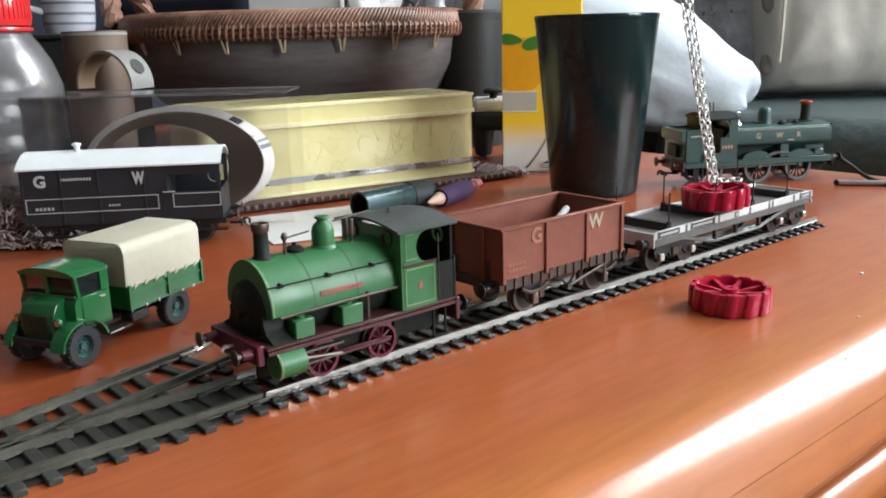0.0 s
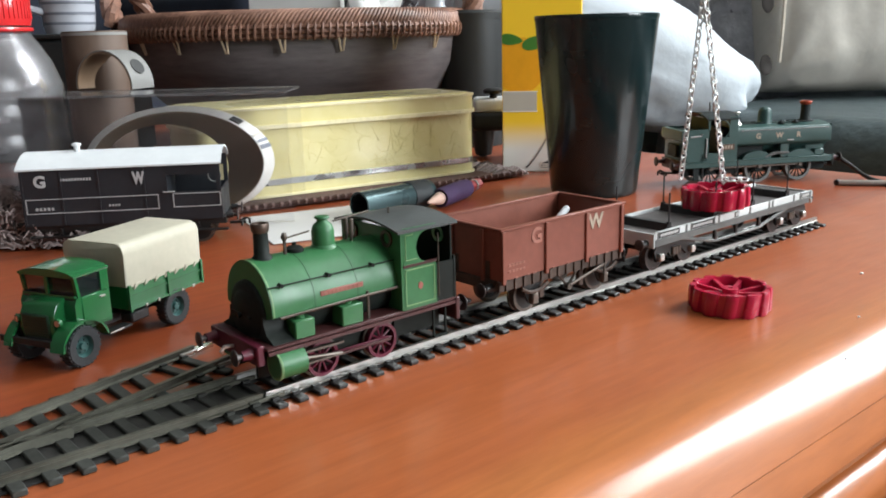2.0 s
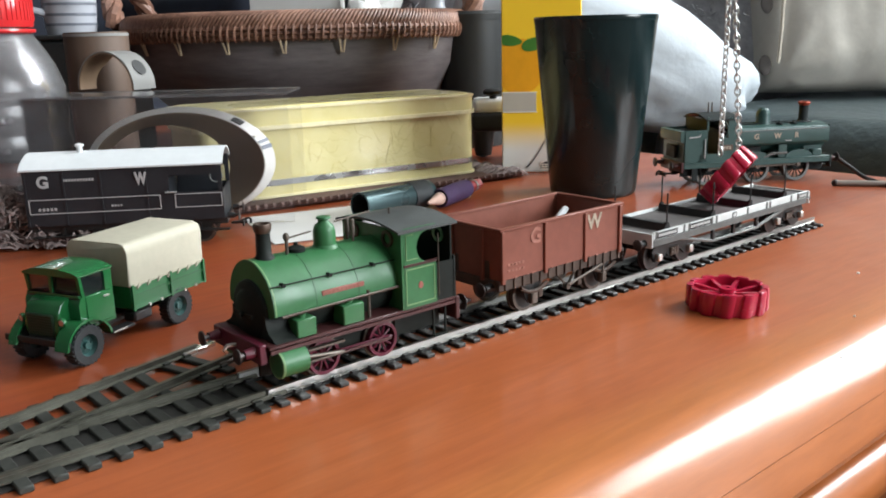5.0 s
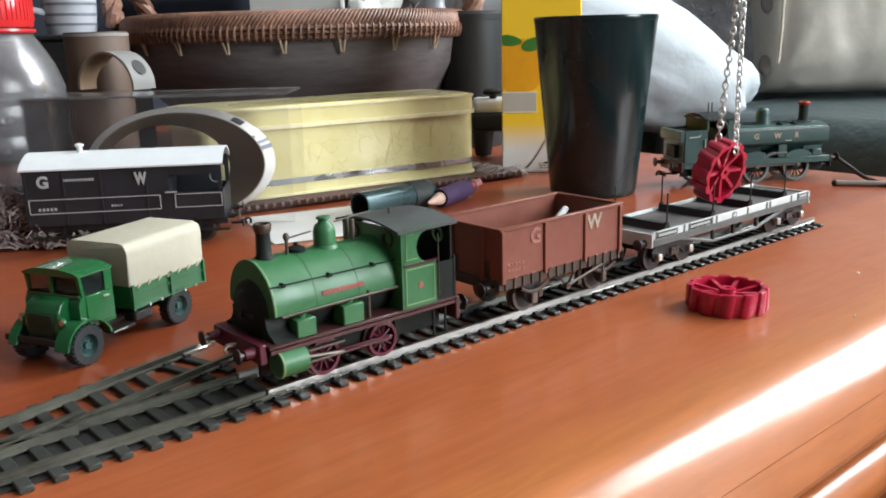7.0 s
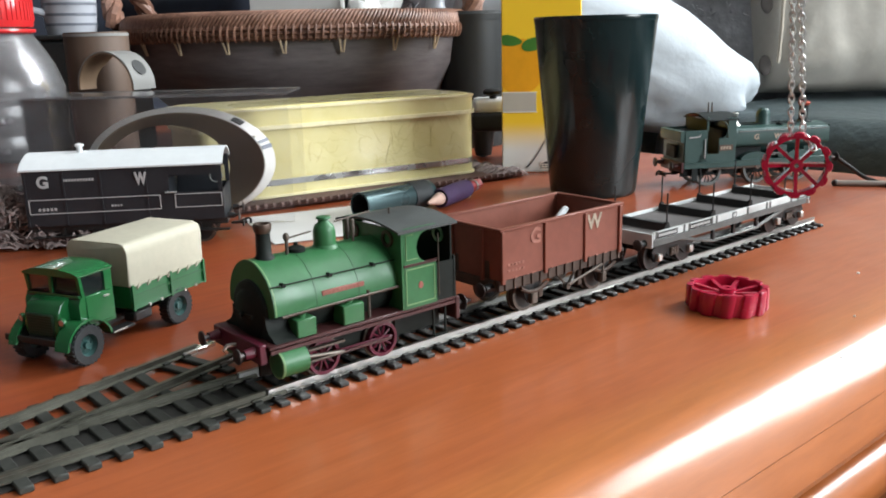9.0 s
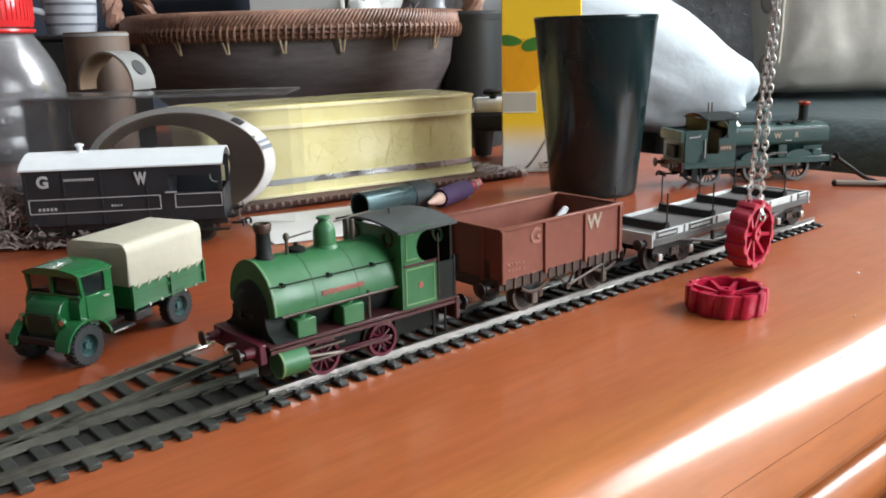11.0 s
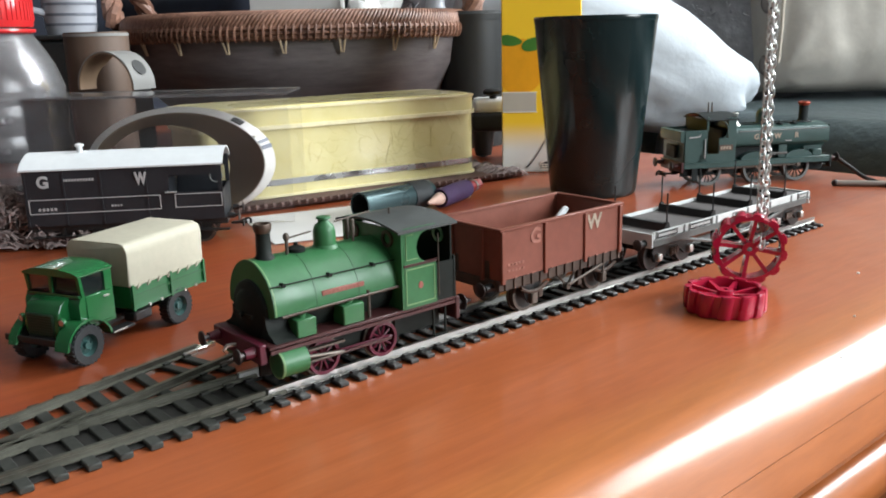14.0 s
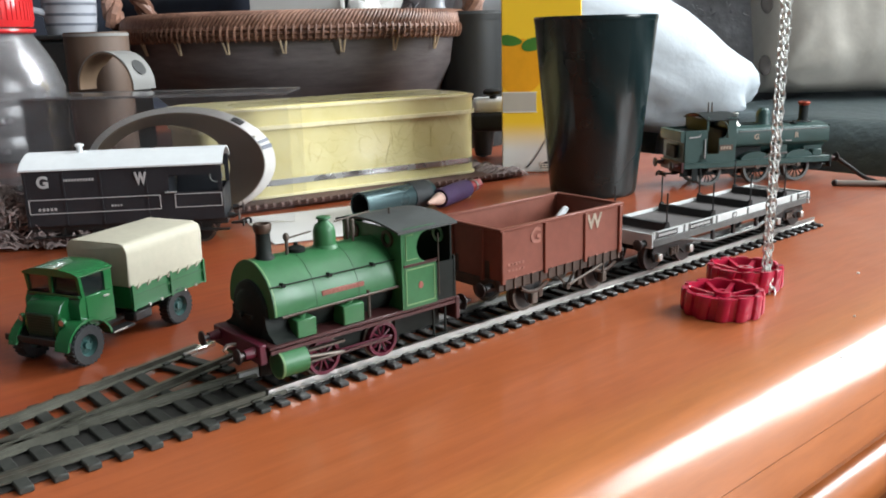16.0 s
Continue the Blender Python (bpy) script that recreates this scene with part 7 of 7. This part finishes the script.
def writing_things():
    # open tube and pencil lie across the table behind the engine
    a, b = Vector((0.0705, 0.1684, 0.0081)), Vector((0.1222, 0.1735, 0.0081))
    t = thing("metal_tube", pose(0, 0, 0), "open dark teal metal tube lying on the table", "tube")
    d = (b - a).normalized()
    ang = math.degrees(math.atan2(d.y, d.x))
    t.matrix_world = pose(a.x, a.y, a.z, 0, 0, ang)
    part("barrel", lathe([(0.0066, 0.030), (0.0068, 0.0), (0.0078, 0.0), (0.0076, 0.048), (0.0070, 0.053), (0.0, 0.053), (0.0, 0.030)], 34, "x"), M["tube_teal"], t)
    part("collar", lathe([(0.0070, 0.036), (0.0081, 0.036), (0.0081, 0.049), (0.0070, 0.049)], 34, "x", closed=True), M["tyre"], t)
    part("dark_lining", lathe([(0.0, 0.029), (0.0065, 0.029), (0.0066, 0.001), (0.0064, 0.001), (0.0063, 0.028), (0.0, 0.028)], 30, "x"), M["black"], t)
    t = thing("pencil", pose(0.1105, 0.1581, 0.0058, 0, 0, 22.2), "red pencil with purple rubber grip and bare tip", "pencil")
    part("grip", lathe([(0.0036, 0.014), (0.0052, 0.013), (0.0057, 0.016), (0.0058, 0.044), (0.0052, 0.049), (0.0036, 0.049)], 26, "x", closed=True), M["grip"], t, "purple rubber grip")
    part("wooden_tip", lathe([(0.0, -0.0015), (0.0007, -0.001), (0.0037, 0.0125), (0.0037, 0.015), (0.0, 0.015)], 12, "x"), M["pencil"], t, "pale sharpened wood")
    part("barrel", lathe([(0.0, 0.015), (0.0036, 0.015), (0.0036, 0.066), (0.0, 0.066)], 6, "x"), M["pencil_red"], t)
    part("end_band", lathe([(0.0037, 0.0570), (0.0039, 0.0570), (0.0039, 0.0590), (0.0037, 0.0590)], 12, "x", closed=True), M["paper"], t)
    t = thing("paper_sheet", pose(0.060, 0.187, 0.0004, 0, 0, -16), "white paper slip lying on the table beside the mat", "paper")
    part("sheet", bx(-0.040, 0.046, -0.046, 0.026, 0, 0.0003), M["box_white"], t)
    t = thing("power_cable", pose(0, 0, 0), "dark cable from the locomotive across the table", "cable")
    part("wire", tube([(0.3700, 0.0560, 0.0115), (0.3735, 0.0500, 0.0105), (0.3720, 0.0420, 0.0065), (0.3670, 0.0330, 0.0030), (0.3600, 0.0240, 0.0016), (0.3500, 0.0080, 0.0014), (0.3450, -0.02, 0.0014)], 0.0014, 8), M["cable"], t)
    t = thing("grey_stick", pose(0, 0, 0), "short grey round stick lying on the table", "stick")
    part("shaft", tube([(0.3345, 0.0330, 0.0018), (0.3440, 0.0200, 0.0018), (0.3560, 0.0040, 0.0018)], 0.0018, 10), M["stick"], t)
    part("dark_tip", lathe([(0.0, -0.0012), (0.0016, -0.0008), (0.0021, 0.0), (0.0020, 0.002), (0.0, 0.002)], 12, "x", (0.3338, 0.0338, 0.0019)), M["cable"], t)
    for x, y, s in ((0.1480, -0.0640, 1.0), (0.094, -0.087, 0.8), (0.060, -0.0985, 0.7)):
        t = thing("crumb", pose(x, y, 0.0), "pale crumb on the glossy table", "crumb", "crumbs on the table")
        z = 0.0 if y > -0.088 else -0.044 * (1 - math.cos(math.asin((-0.088 - y) / 0.031)))
        part("grain", soft_form(0.0008 * s, 0.0006 * s, 0.0004 * s, x * 90, 0.4, 0.9, 8, 6), M["box_white"], t).location = (0, 0, z + 0.0003)


def fibre_heap():
    t = thing("frayed_fibre_heap", pose(-0.092, 0.252, 0.0, 0, 0, -34), "heap of pale frayed mat fibres beside the jar", "fibres")
    part("core", soft_form(0.026, 0.012, 0.022, 6.0, 0.4, 0.9, 24, 14), M["mat_pale"], t).location = (-0.012, 0.006, 0.010)
    rnd = random.Random(21)
    b = bmesh.new()
    for i in range(2300):
        x = rnd.uniform(-0.042, 0.050)
        top = 0.030 if x < 0.010 else 0.030 * max(0.2, 1 - (x - 0.010) / 0.030)
        z = rnd.uniform(0.0012, top)
        y = rnd.uniform(-0.010, 0.012) - 0.002
        a = rnd.uniform(0, 6.28)
        ln = rnd.uniform(0.003, 0.007)
        p = Vector((x, y, z))
        q = Vector((x + ln * math.cos(a), y + rnd.uniform(-0.003, 0.003), max(0.0008, z + ln * 0.6 * math.sin(a))))
        mid = (p + q) / 2 + Vector((0, 0, rnd.uniform(0, 0.0025)))
        tube([p, mid, q], 0.00042, 4, b)
    tagged(part("fibre", b, M["mat_pale"], t), kind="stuff")


standing_things()
writing_things()
fibre_heap()


def motions():
    walk(hung_wheel, [
        (0, disc(0.1306, -0.0077, 0.0268, 139, 87, 0)),
        (1.0, disc(0.1319, -0.0072, 0.0268, 139, 87, 6)),
        (2, disc(0.1306, -0.0077, 0.0268, 139, 87, 3)),
        (2.5, disc(0.1322, -0.0056, 0.0268, 139, 86, 3)),
        (3.0, disc(0.1354, -0.0052, 0.0268, 139, 86, 5)),
        (3.5, disc(0.1338, -0.0070, 0.0270, 139, 85, 8)),
        (3.8, disc(0.1429, -0.0050, 0.0264, 139, 76, 10)),
        (4.0, disc(0.1446, -0.0064, 0.0266, 139, 64, 12)),
        (4.2, disc(0.1464, -0.0078, 0.0273, 138, 58, 14)),
        (4.8, disc(0.1471, -0.0055, 0.0320, 118, 44, 20)),
        (5.4, disc(0.1459, -0.0032, 0.0357, 98, 26, 24)),
        (6.3, disc(0.1433, -0.0009, 0.0360, 87, 12, 28)),
        (6.5, disc(0.1432, -0.0009, 0.0358, 89, 13, 30)),
        (7.0, disc(0.1407, -0.0038, 0.0366, 86, 12, 30)),
        (7.5, disc(0.1402, -0.0115, 0.0367, 60, 0, 34)),
        (8.0, disc(0.1486, -0.0240, 0.0374, 36, 0, 40)),
        (8.5, disc(0.1412, -0.0178, 0.0370, 32, 0, 40)),
        (9.0, disc(0.1568, -0.0303, 0.0398, 32, 0, 30)),
        (9.2, disc(0.1445, -0.0202, 0.0383, 34, 0, 36)),
        (9.8, disc(0.1444, -0.0277, 0.0318, 55, 0, 40)),
        (10.5, disc(0.1349, -0.0287, 0.0201, 85, 0, 40)),
        (11.3, disc(0.1193, -0.0305, 0.0142, 96, 0, 40)),
        (11.5, disc(0.1161, -0.0475, 0.0143, 82, -2, 40)),
        (12.0, disc(0.1113, -0.0400, 0.0144, 117, -2, 40)),
        (12.3, disc(0.1060, -0.0430, 0.0143, 130, -2, 40)),
        (12.5, disc(0.1189, -0.0511, 0.0142, 130, 0, 40)),
        (12.8, disc(0.1123, -0.0458, 0.0143, 142, 0, 40)),
        (13.0, disc(0.1012, -0.0384, 0.0141, 128, 0, 40)),
        (13.3, disc(0.1032, -0.0394, 0.0144, 120, -2, 40)),
        (13.5, disc(0.1079, -0.0364, 0.0141, 88, 0, 40)),
        (13.6, disc(0.1063, -0.0381, 0.0143, 52, 2, 40)),
        (13.8, disc(0.1066, -0.0396, 0.0143, 42, 1, 40)),
        (14.0, disc(0.1062, -0.0393, 0.0143, 38, 1, 40)),
        (14.5, disc(0.1064, -0.0394, 0.0143, 38, 1, 40)),
        (14.7, disc(0.1021, -0.0412, 0.0144, 40, 4, 40)),
        (14.8, disc(0.0937, -0.0447, 0.0144, 43, 30, 40)),
        (14.9, disc(0.0962, -0.0420, 0.0110, 46, 58, 40)),
        (15.0, disc(0.0979, -0.0406, 0.0075, 50, 76, 40)),
        (15.3, disc(0.1034, -0.0384, 0.0051, 50, 86, 40)),
        (15.6, disc(0.1034, -0.0389, 0.0043, 50, 89, 40)),
        (16.0, disc(0.1019, -0.0408, 0.0043, 50, 89, 40)),
    ])
    walk(table_wheel, [
        (0, disc(0.0735, -0.0505, 0.0041, 0, 90)),
        (6.5, disc(0.0731, -0.0507, 0.0041, 0, 90)),
        (9.2, disc(0.0731, -0.0507, 0.0041, 0, 90)),
        (11.3, disc(0.0717, -0.0512, 0.0041, 0, 90)),
        (12.0, disc(0.0723, -0.0509, 0.0041, 0, 90)),
        (12.5, disc(0.0713, -0.0508, 0.0041, 0, 90)),
        (13, disc(0.0714, -0.0509, 0.0041, 0, 90)),
        (14, disc(0.0708, -0.0513, 0.0041, 0, 90)),
        (14.6, disc(0.0707, -0.0512, 0.0041, 0, 90)),
        (15.0, disc(0.0695, -0.0519, 0.0041, 0, 90)),
        (15.5, disc(0.0691, -0.0515, 0.0041, 0, 90)),
        (16.0, disc(0.0684, -0.0517, 0.0041, 0, 90)),
    ])
    walk(strand_a, [
        (0, aim_up((0.1347, -0.0026, 0.0330), (0.1233, 0.0072, 0.1079))),
        (1.0, aim_up((0.1281, 0.0029, 0.0323), (0.1256, 0.0053, 0.1078))),
        (1.5, aim_up((0.1268, 0.0043, 0.0333), (0.1254, 0.0054, 0.1078))),
        (2.0, aim_up((0.1255, 0.0061, 0.0352), (0.1294, 0.0019, 0.1077))),
        (2.5, aim_up((0.1329, -0.0009, 0.0335), (0.1326, -0.0008, 0.1076))),
        (3.0, aim_up((0.1353, -0.0034, 0.0320), (0.1333, -0.0014, 0.1076))),
        (3.5, aim_up((0.1384, -0.0038, 0.0391), (0.1335, -0.0016, 0.1076))),
        (4.0, aim_up((0.1429, -0.0099, 0.0448), (0.1343, -0.0062, 0.1082))),
        (4.2, aim_up((0.1445, -0.0127, 0.0405), (0.1352, -0.0070, 0.1082))),
        (5.0, aim_up((0.1425, -0.0028, 0.0447), (0.1402, -0.0045, 0.1083))),
        (6.3, aim_up((0.1405, 0.0007, 0.0501), (0.1393, -0.0037, 0.1083))),
        (6.5, aim_up((0.1405, 0.0007, 0.0501), (0.1402, -0.0045, 0.1083))),
        (7.0, aim_up((0.1394, -0.0035, 0.0510), (0.1391, -0.0090, 0.1081))),
        (7.5, aim_up((0.1408, -0.0130, 0.0506), (0.1381, -0.0164, 0.1078))),
        (8.0, aim_up((0.1474, -0.0226, 0.0509), (0.1416, -0.0236, 0.1075))),
        (8.5, aim_up((0.1397, -0.0162, 0.0505), (0.1371, -0.0197, 0.1076))),
        (9.0, aim_up((0.1548, -0.0280, 0.0539), (0.1475, -0.0288, 0.1073))),
        (9.2, aim_up((0.1446, -0.0198, 0.0522), (0.1404, -0.0225, 0.1075))),
        (10.2, aim_up((0.1384, -0.0254, 0.0395), (0.1355, -0.0252, 0.1074))),
        (11.3, aim_up((0.1185, -0.0296, 0.0272), (0.1233, -0.0320, 0.1070))),
        (11.5, aim_up((0.1145, -0.0455, 0.0277), (0.1137, -0.0436, 0.1065))),
        (12.0, aim_up((0.1098, -0.0383, 0.0277), (0.1098, -0.0368, 0.1067))),
        (12.3, aim_up((0.1044, -0.0411, 0.0278), (0.1037, -0.0392, 0.1066))),
        (12.5, aim_up((0.1160, -0.0482, 0.0274), (0.1155, -0.0465, 0.1064))),
        (12.8, aim_up((0.1094, -0.0430, 0.0273), (0.1082, -0.0404, 0.1066))),
        (13.0, aim_up((0.0974, -0.0355, 0.0254), (0.1072, -0.0418, 0.1065))),
        (13.3, aim_up((0.1015, -0.0382, 0.0256), (0.1071, -0.0410, 0.1065))),
        (13.5, aim_up((0.1105, -0.0387, 0.0220), (0.1147, -0.0390, 0.1067))),
        (13.8, aim_up((0.1081, -0.0425, 0.0212), (0.1106, -0.0412, 0.1066))),
        (14.0, aim_up((0.1078, -0.0419, 0.0225), (0.1097, -0.0404, 0.1066))),
        (14.5, aim_up((0.1079, -0.0421, 0.0220), (0.1094, -0.0402, 0.1066))),
        (14.8, aim_up((0.0904, -0.0482, 0.0182), (0.0924, -0.0456, 0.1063))),
        (15.0, aim_up((0.0886, -0.0469, 0.0118), (0.0915, -0.0429, 0.1064))),
        (15.3, aim_up((0.0944, -0.0481, 0.0092), (0.0980, -0.0439, 0.1064))),
        (15.6, aim_up((0.0994, -0.0486, 0.0074), (0.1033, -0.0440, 0.1064))),
        (16.0, aim_up((0.0997, -0.0500, 0.0081), (0.1056, -0.0474, 0.1063))),
    ])
    walk(strand_b, [
        (0, aim_up((0.1364, -0.0043, 0.0325), (0.1254, 0.0054, 0.1078))),
        (1.0, aim_up((0.1296, 0.0019, 0.0332), (0.1266, 0.0043, 0.1078))),
        (1.5, aim_up((0.1282, 0.0033, 0.0339), (0.1266, 0.0043, 0.1078))),
        (2.0, aim_up((0.1387, -0.0061, 0.0329), (0.1303, 0.0011, 0.1077))),
        (2.5, aim_up((0.1457, -0.0122, 0.0327), (0.1336, -0.0018, 0.1076))),
        (3.0, aim_up((0.1488, -0.0152, 0.0316), (0.1350, -0.0030, 0.1075))),
        (3.5, aim_up((0.1392, -0.0043, 0.0395), (0.1345, -0.0025, 0.1075))),
        (4.0, aim_up((0.1445, -0.0117, 0.0436), (0.1355, -0.0073, 0.1081))),
        (4.2, aim_up((0.1472, -0.0152, 0.0399), (0.1373, -0.0088, 0.1081))),
        (5.0, aim_up((0.1488, -0.0080, 0.0453), (0.1423, -0.0063, 0.1082))),
        (6.3, aim_up((0.1478, -0.0055, 0.0504), (0.1420, -0.0060, 0.1082))),
        (6.5, aim_up((0.1475, -0.0052, 0.0504), (0.1425, -0.0065, 0.1082))),
        (7.0, aim_up((0.1455, -0.0082, 0.0527), (0.1412, -0.0108, 0.1080))),
        (7.5, aim_up((0.1426, -0.0145, 0.0505), (0.1391, -0.0173, 0.1077))),
        (8.0, aim_up((0.1503, -0.0251, 0.0510), (0.1433, -0.0251, 0.1074))),
        (8.5, aim_up((0.1440, -0.0197, 0.0508), (0.1385, -0.0209, 0.1076))),
        (9.0, aim_up((0.1585, -0.0315, 0.0531), (0.1501, -0.0310, 0.1072))),
        (9.2, aim_up((0.1476, -0.0225, 0.0521), (0.1421, -0.0240, 0.1075))),
        (10.2, aim_up((0.1416, -0.0282, 0.0394), (0.1376, -0.0270, 0.1073))),
        (11.3, aim_up((0.1224, -0.0328, 0.0275), (0.1252, -0.0337, 0.1070))),
        (11.5, aim_up((0.1181, -0.0487, 0.0276), (0.1155, -0.0452, 0.1064))),
        (12.0, aim_up((0.1126, -0.0407, 0.0274), (0.1120, -0.0388, 0.1067))),
        (12.3, aim_up((0.1073, -0.0437, 0.0277), (0.1057, -0.0409, 0.1065))),
        (12.5, aim_up((0.1217, -0.0532, 0.0272), (0.1176, -0.0482, 0.1063))),
        (12.8, aim_up((0.1143, -0.0473, 0.0271), (0.1100, -0.0420, 0.1065))),
        (13.0, aim_up((0.1045, -0.0417, 0.0252), (0.1081, -0.0426, 0.1065))),
        (13.3, aim_up((0.1058, -0.0418, 0.0259), (0.1083, -0.0421, 0.1065))),
        (13.5, aim_up((0.1125, -0.0401, 0.0228), (0.1159, -0.0401, 0.1066))),
        (13.8, aim_up((0.1101, -0.0439, 0.0220), (0.1119, -0.0423, 0.1065))),
        (14.0, aim_up((0.1097, -0.0434, 0.0228), (0.1108, -0.0414, 0.1065))),
        (14.5, aim_up((0.1096, -0.0434, 0.0224), (0.1106, -0.0412, 0.1066))),
        (14.8, aim_up((0.0924, -0.0500, 0.0181), (0.0935, -0.0466, 0.1062))),
        (15.0, aim_up((0.0899, -0.0483, 0.0108), (0.0932, -0.0445, 0.1063))),
        (15.3, aim_up((0.0957, -0.0492, 0.0092), (0.0997, -0.0453, 0.1063))),
        (15.6, aim_up((0.1007, -0.0497, 0.0074), (0.1051, -0.0456, 0.1063))),
        (16.0, aim_up((0.1009, -0.0509, 0.0084), (0.1070, -0.0486, 0.1062))),
    ])
    walk(strand_loop, [
        (0, aim_up((0.1364, -0.0043, 0.0325), (0.1476, -0.0163, 0.0333))),
        (1.0, aim_up((0.1296, 0.0019, 0.0332), (0.1403, -0.0106, 0.0315))),
        (1.5, aim_up((0.1282, 0.0033, 0.0339), (0.1383, -0.0093, 0.0303))),
        (2.0, aim_up((0.1387, -0.0061, 0.0329), (0.1470, -0.0159, 0.0329))),
        (2.5, aim_up((0.1457, -0.0122, 0.0327), (0.1461, -0.0151, 0.0329))),
        (3.0, aim_up((0.1488, -0.0152, 0.0316), (0.1419, -0.0124, 0.0302))),
        (3.5, aim_up((0.1392, -0.0043, 0.0395), (0.1444, -0.0140, 0.0320))),
        (4.0, aim_up((0.1445, -0.0117, 0.0436), (0.1439, -0.0192, 0.0273))),
        (4.2, aim_up((0.1472, -0.0152, 0.0399), (0.1434, -0.0188, 0.0273))),
        (5.0, aim_up((0.1488, -0.0080, 0.0453), (0.1446, -0.0086, 0.0408))),
        (6.3, aim_up((0.1478, -0.0055, 0.0504), (0.1449, -0.0070, 0.0463))),
        (6.5, aim_up((0.1475, -0.0052, 0.0504), (0.1449, -0.0070, 0.0463))),
        (7.0, aim_up((0.1455, -0.0082, 0.0527), (0.1427, -0.0101, 0.0478))),
        (7.5, aim_up((0.1426, -0.0145, 0.0505), (0.1398, -0.0158, 0.0476))),
        (8.0, aim_up((0.1503, -0.0251, 0.0510), (0.1486, -0.0272, 0.0485))),
        (8.5, aim_up((0.1440, -0.0197, 0.0508), (0.1421, -0.0218, 0.0478))),
        (9.0, aim_up((0.1585, -0.0315, 0.0531), (0.1574, -0.0339, 0.0510))),
        (9.2, aim_up((0.1476, -0.0225, 0.0521), (0.1460, -0.0246, 0.0495))),
        (10.2, aim_up((0.1416, -0.0282, 0.0394), (0.1396, -0.0300, 0.0370))),
        (11.3, aim_up((0.1224, -0.0328, 0.0275), (0.1203, -0.0347, 0.0244))),
        (11.5, aim_up((0.1181, -0.0487, 0.0276), (0.1165, -0.0508, 0.0255))),
        (12.0, aim_up((0.1126, -0.0407, 0.0274), (0.1086, -0.0408, 0.0249))),
        (12.3, aim_up((0.1073, -0.0437, 0.0277), (0.1037, -0.0440, 0.0256))),
        (12.5, aim_up((0.1217, -0.0532, 0.0272), (0.1163, -0.0515, 0.0263))),
        (12.8, aim_up((0.1143, -0.0473, 0.0271), (0.1096, -0.0462, 0.0259))),
        (13.0, aim_up((0.1045, -0.0417, 0.0252), (0.0990, -0.0397, 0.0249))),
        (13.3, aim_up((0.1058, -0.0418, 0.0259), (0.1024, -0.0420, 0.0247))),
        (13.5, aim_up((0.1125, -0.0401, 0.0228), (0.1099, -0.0416, 0.0198))),
        (13.8, aim_up((0.1101, -0.0439, 0.0220), (0.1068, -0.0451, 0.0183))),
        (14.0, aim_up((0.1097, -0.0434, 0.0228), (0.1065, -0.0448, 0.0183))),
        (14.5, aim_up((0.1096, -0.0434, 0.0224), (0.1064, -0.0448, 0.0181))),
        (14.8, aim_up((0.0924, -0.0500, 0.0181), (0.0884, -0.0508, 0.0137))),
        (15.0, aim_up((0.0899, -0.0483, 0.0108), (0.0876, -0.0506, 0.0063))),
        (15.3, aim_up((0.0957, -0.0492, 0.0092), (0.0936, -0.0518, 0.0042))),
        (15.6, aim_up((0.1007, -0.0497, 0.0074), (0.0984, -0.0523, 0.0017))),
        (16.0, aim_up((0.1009, -0.0509, 0.0084), (0.0987, -0.0539, 0.0016))),
    ])


motions()
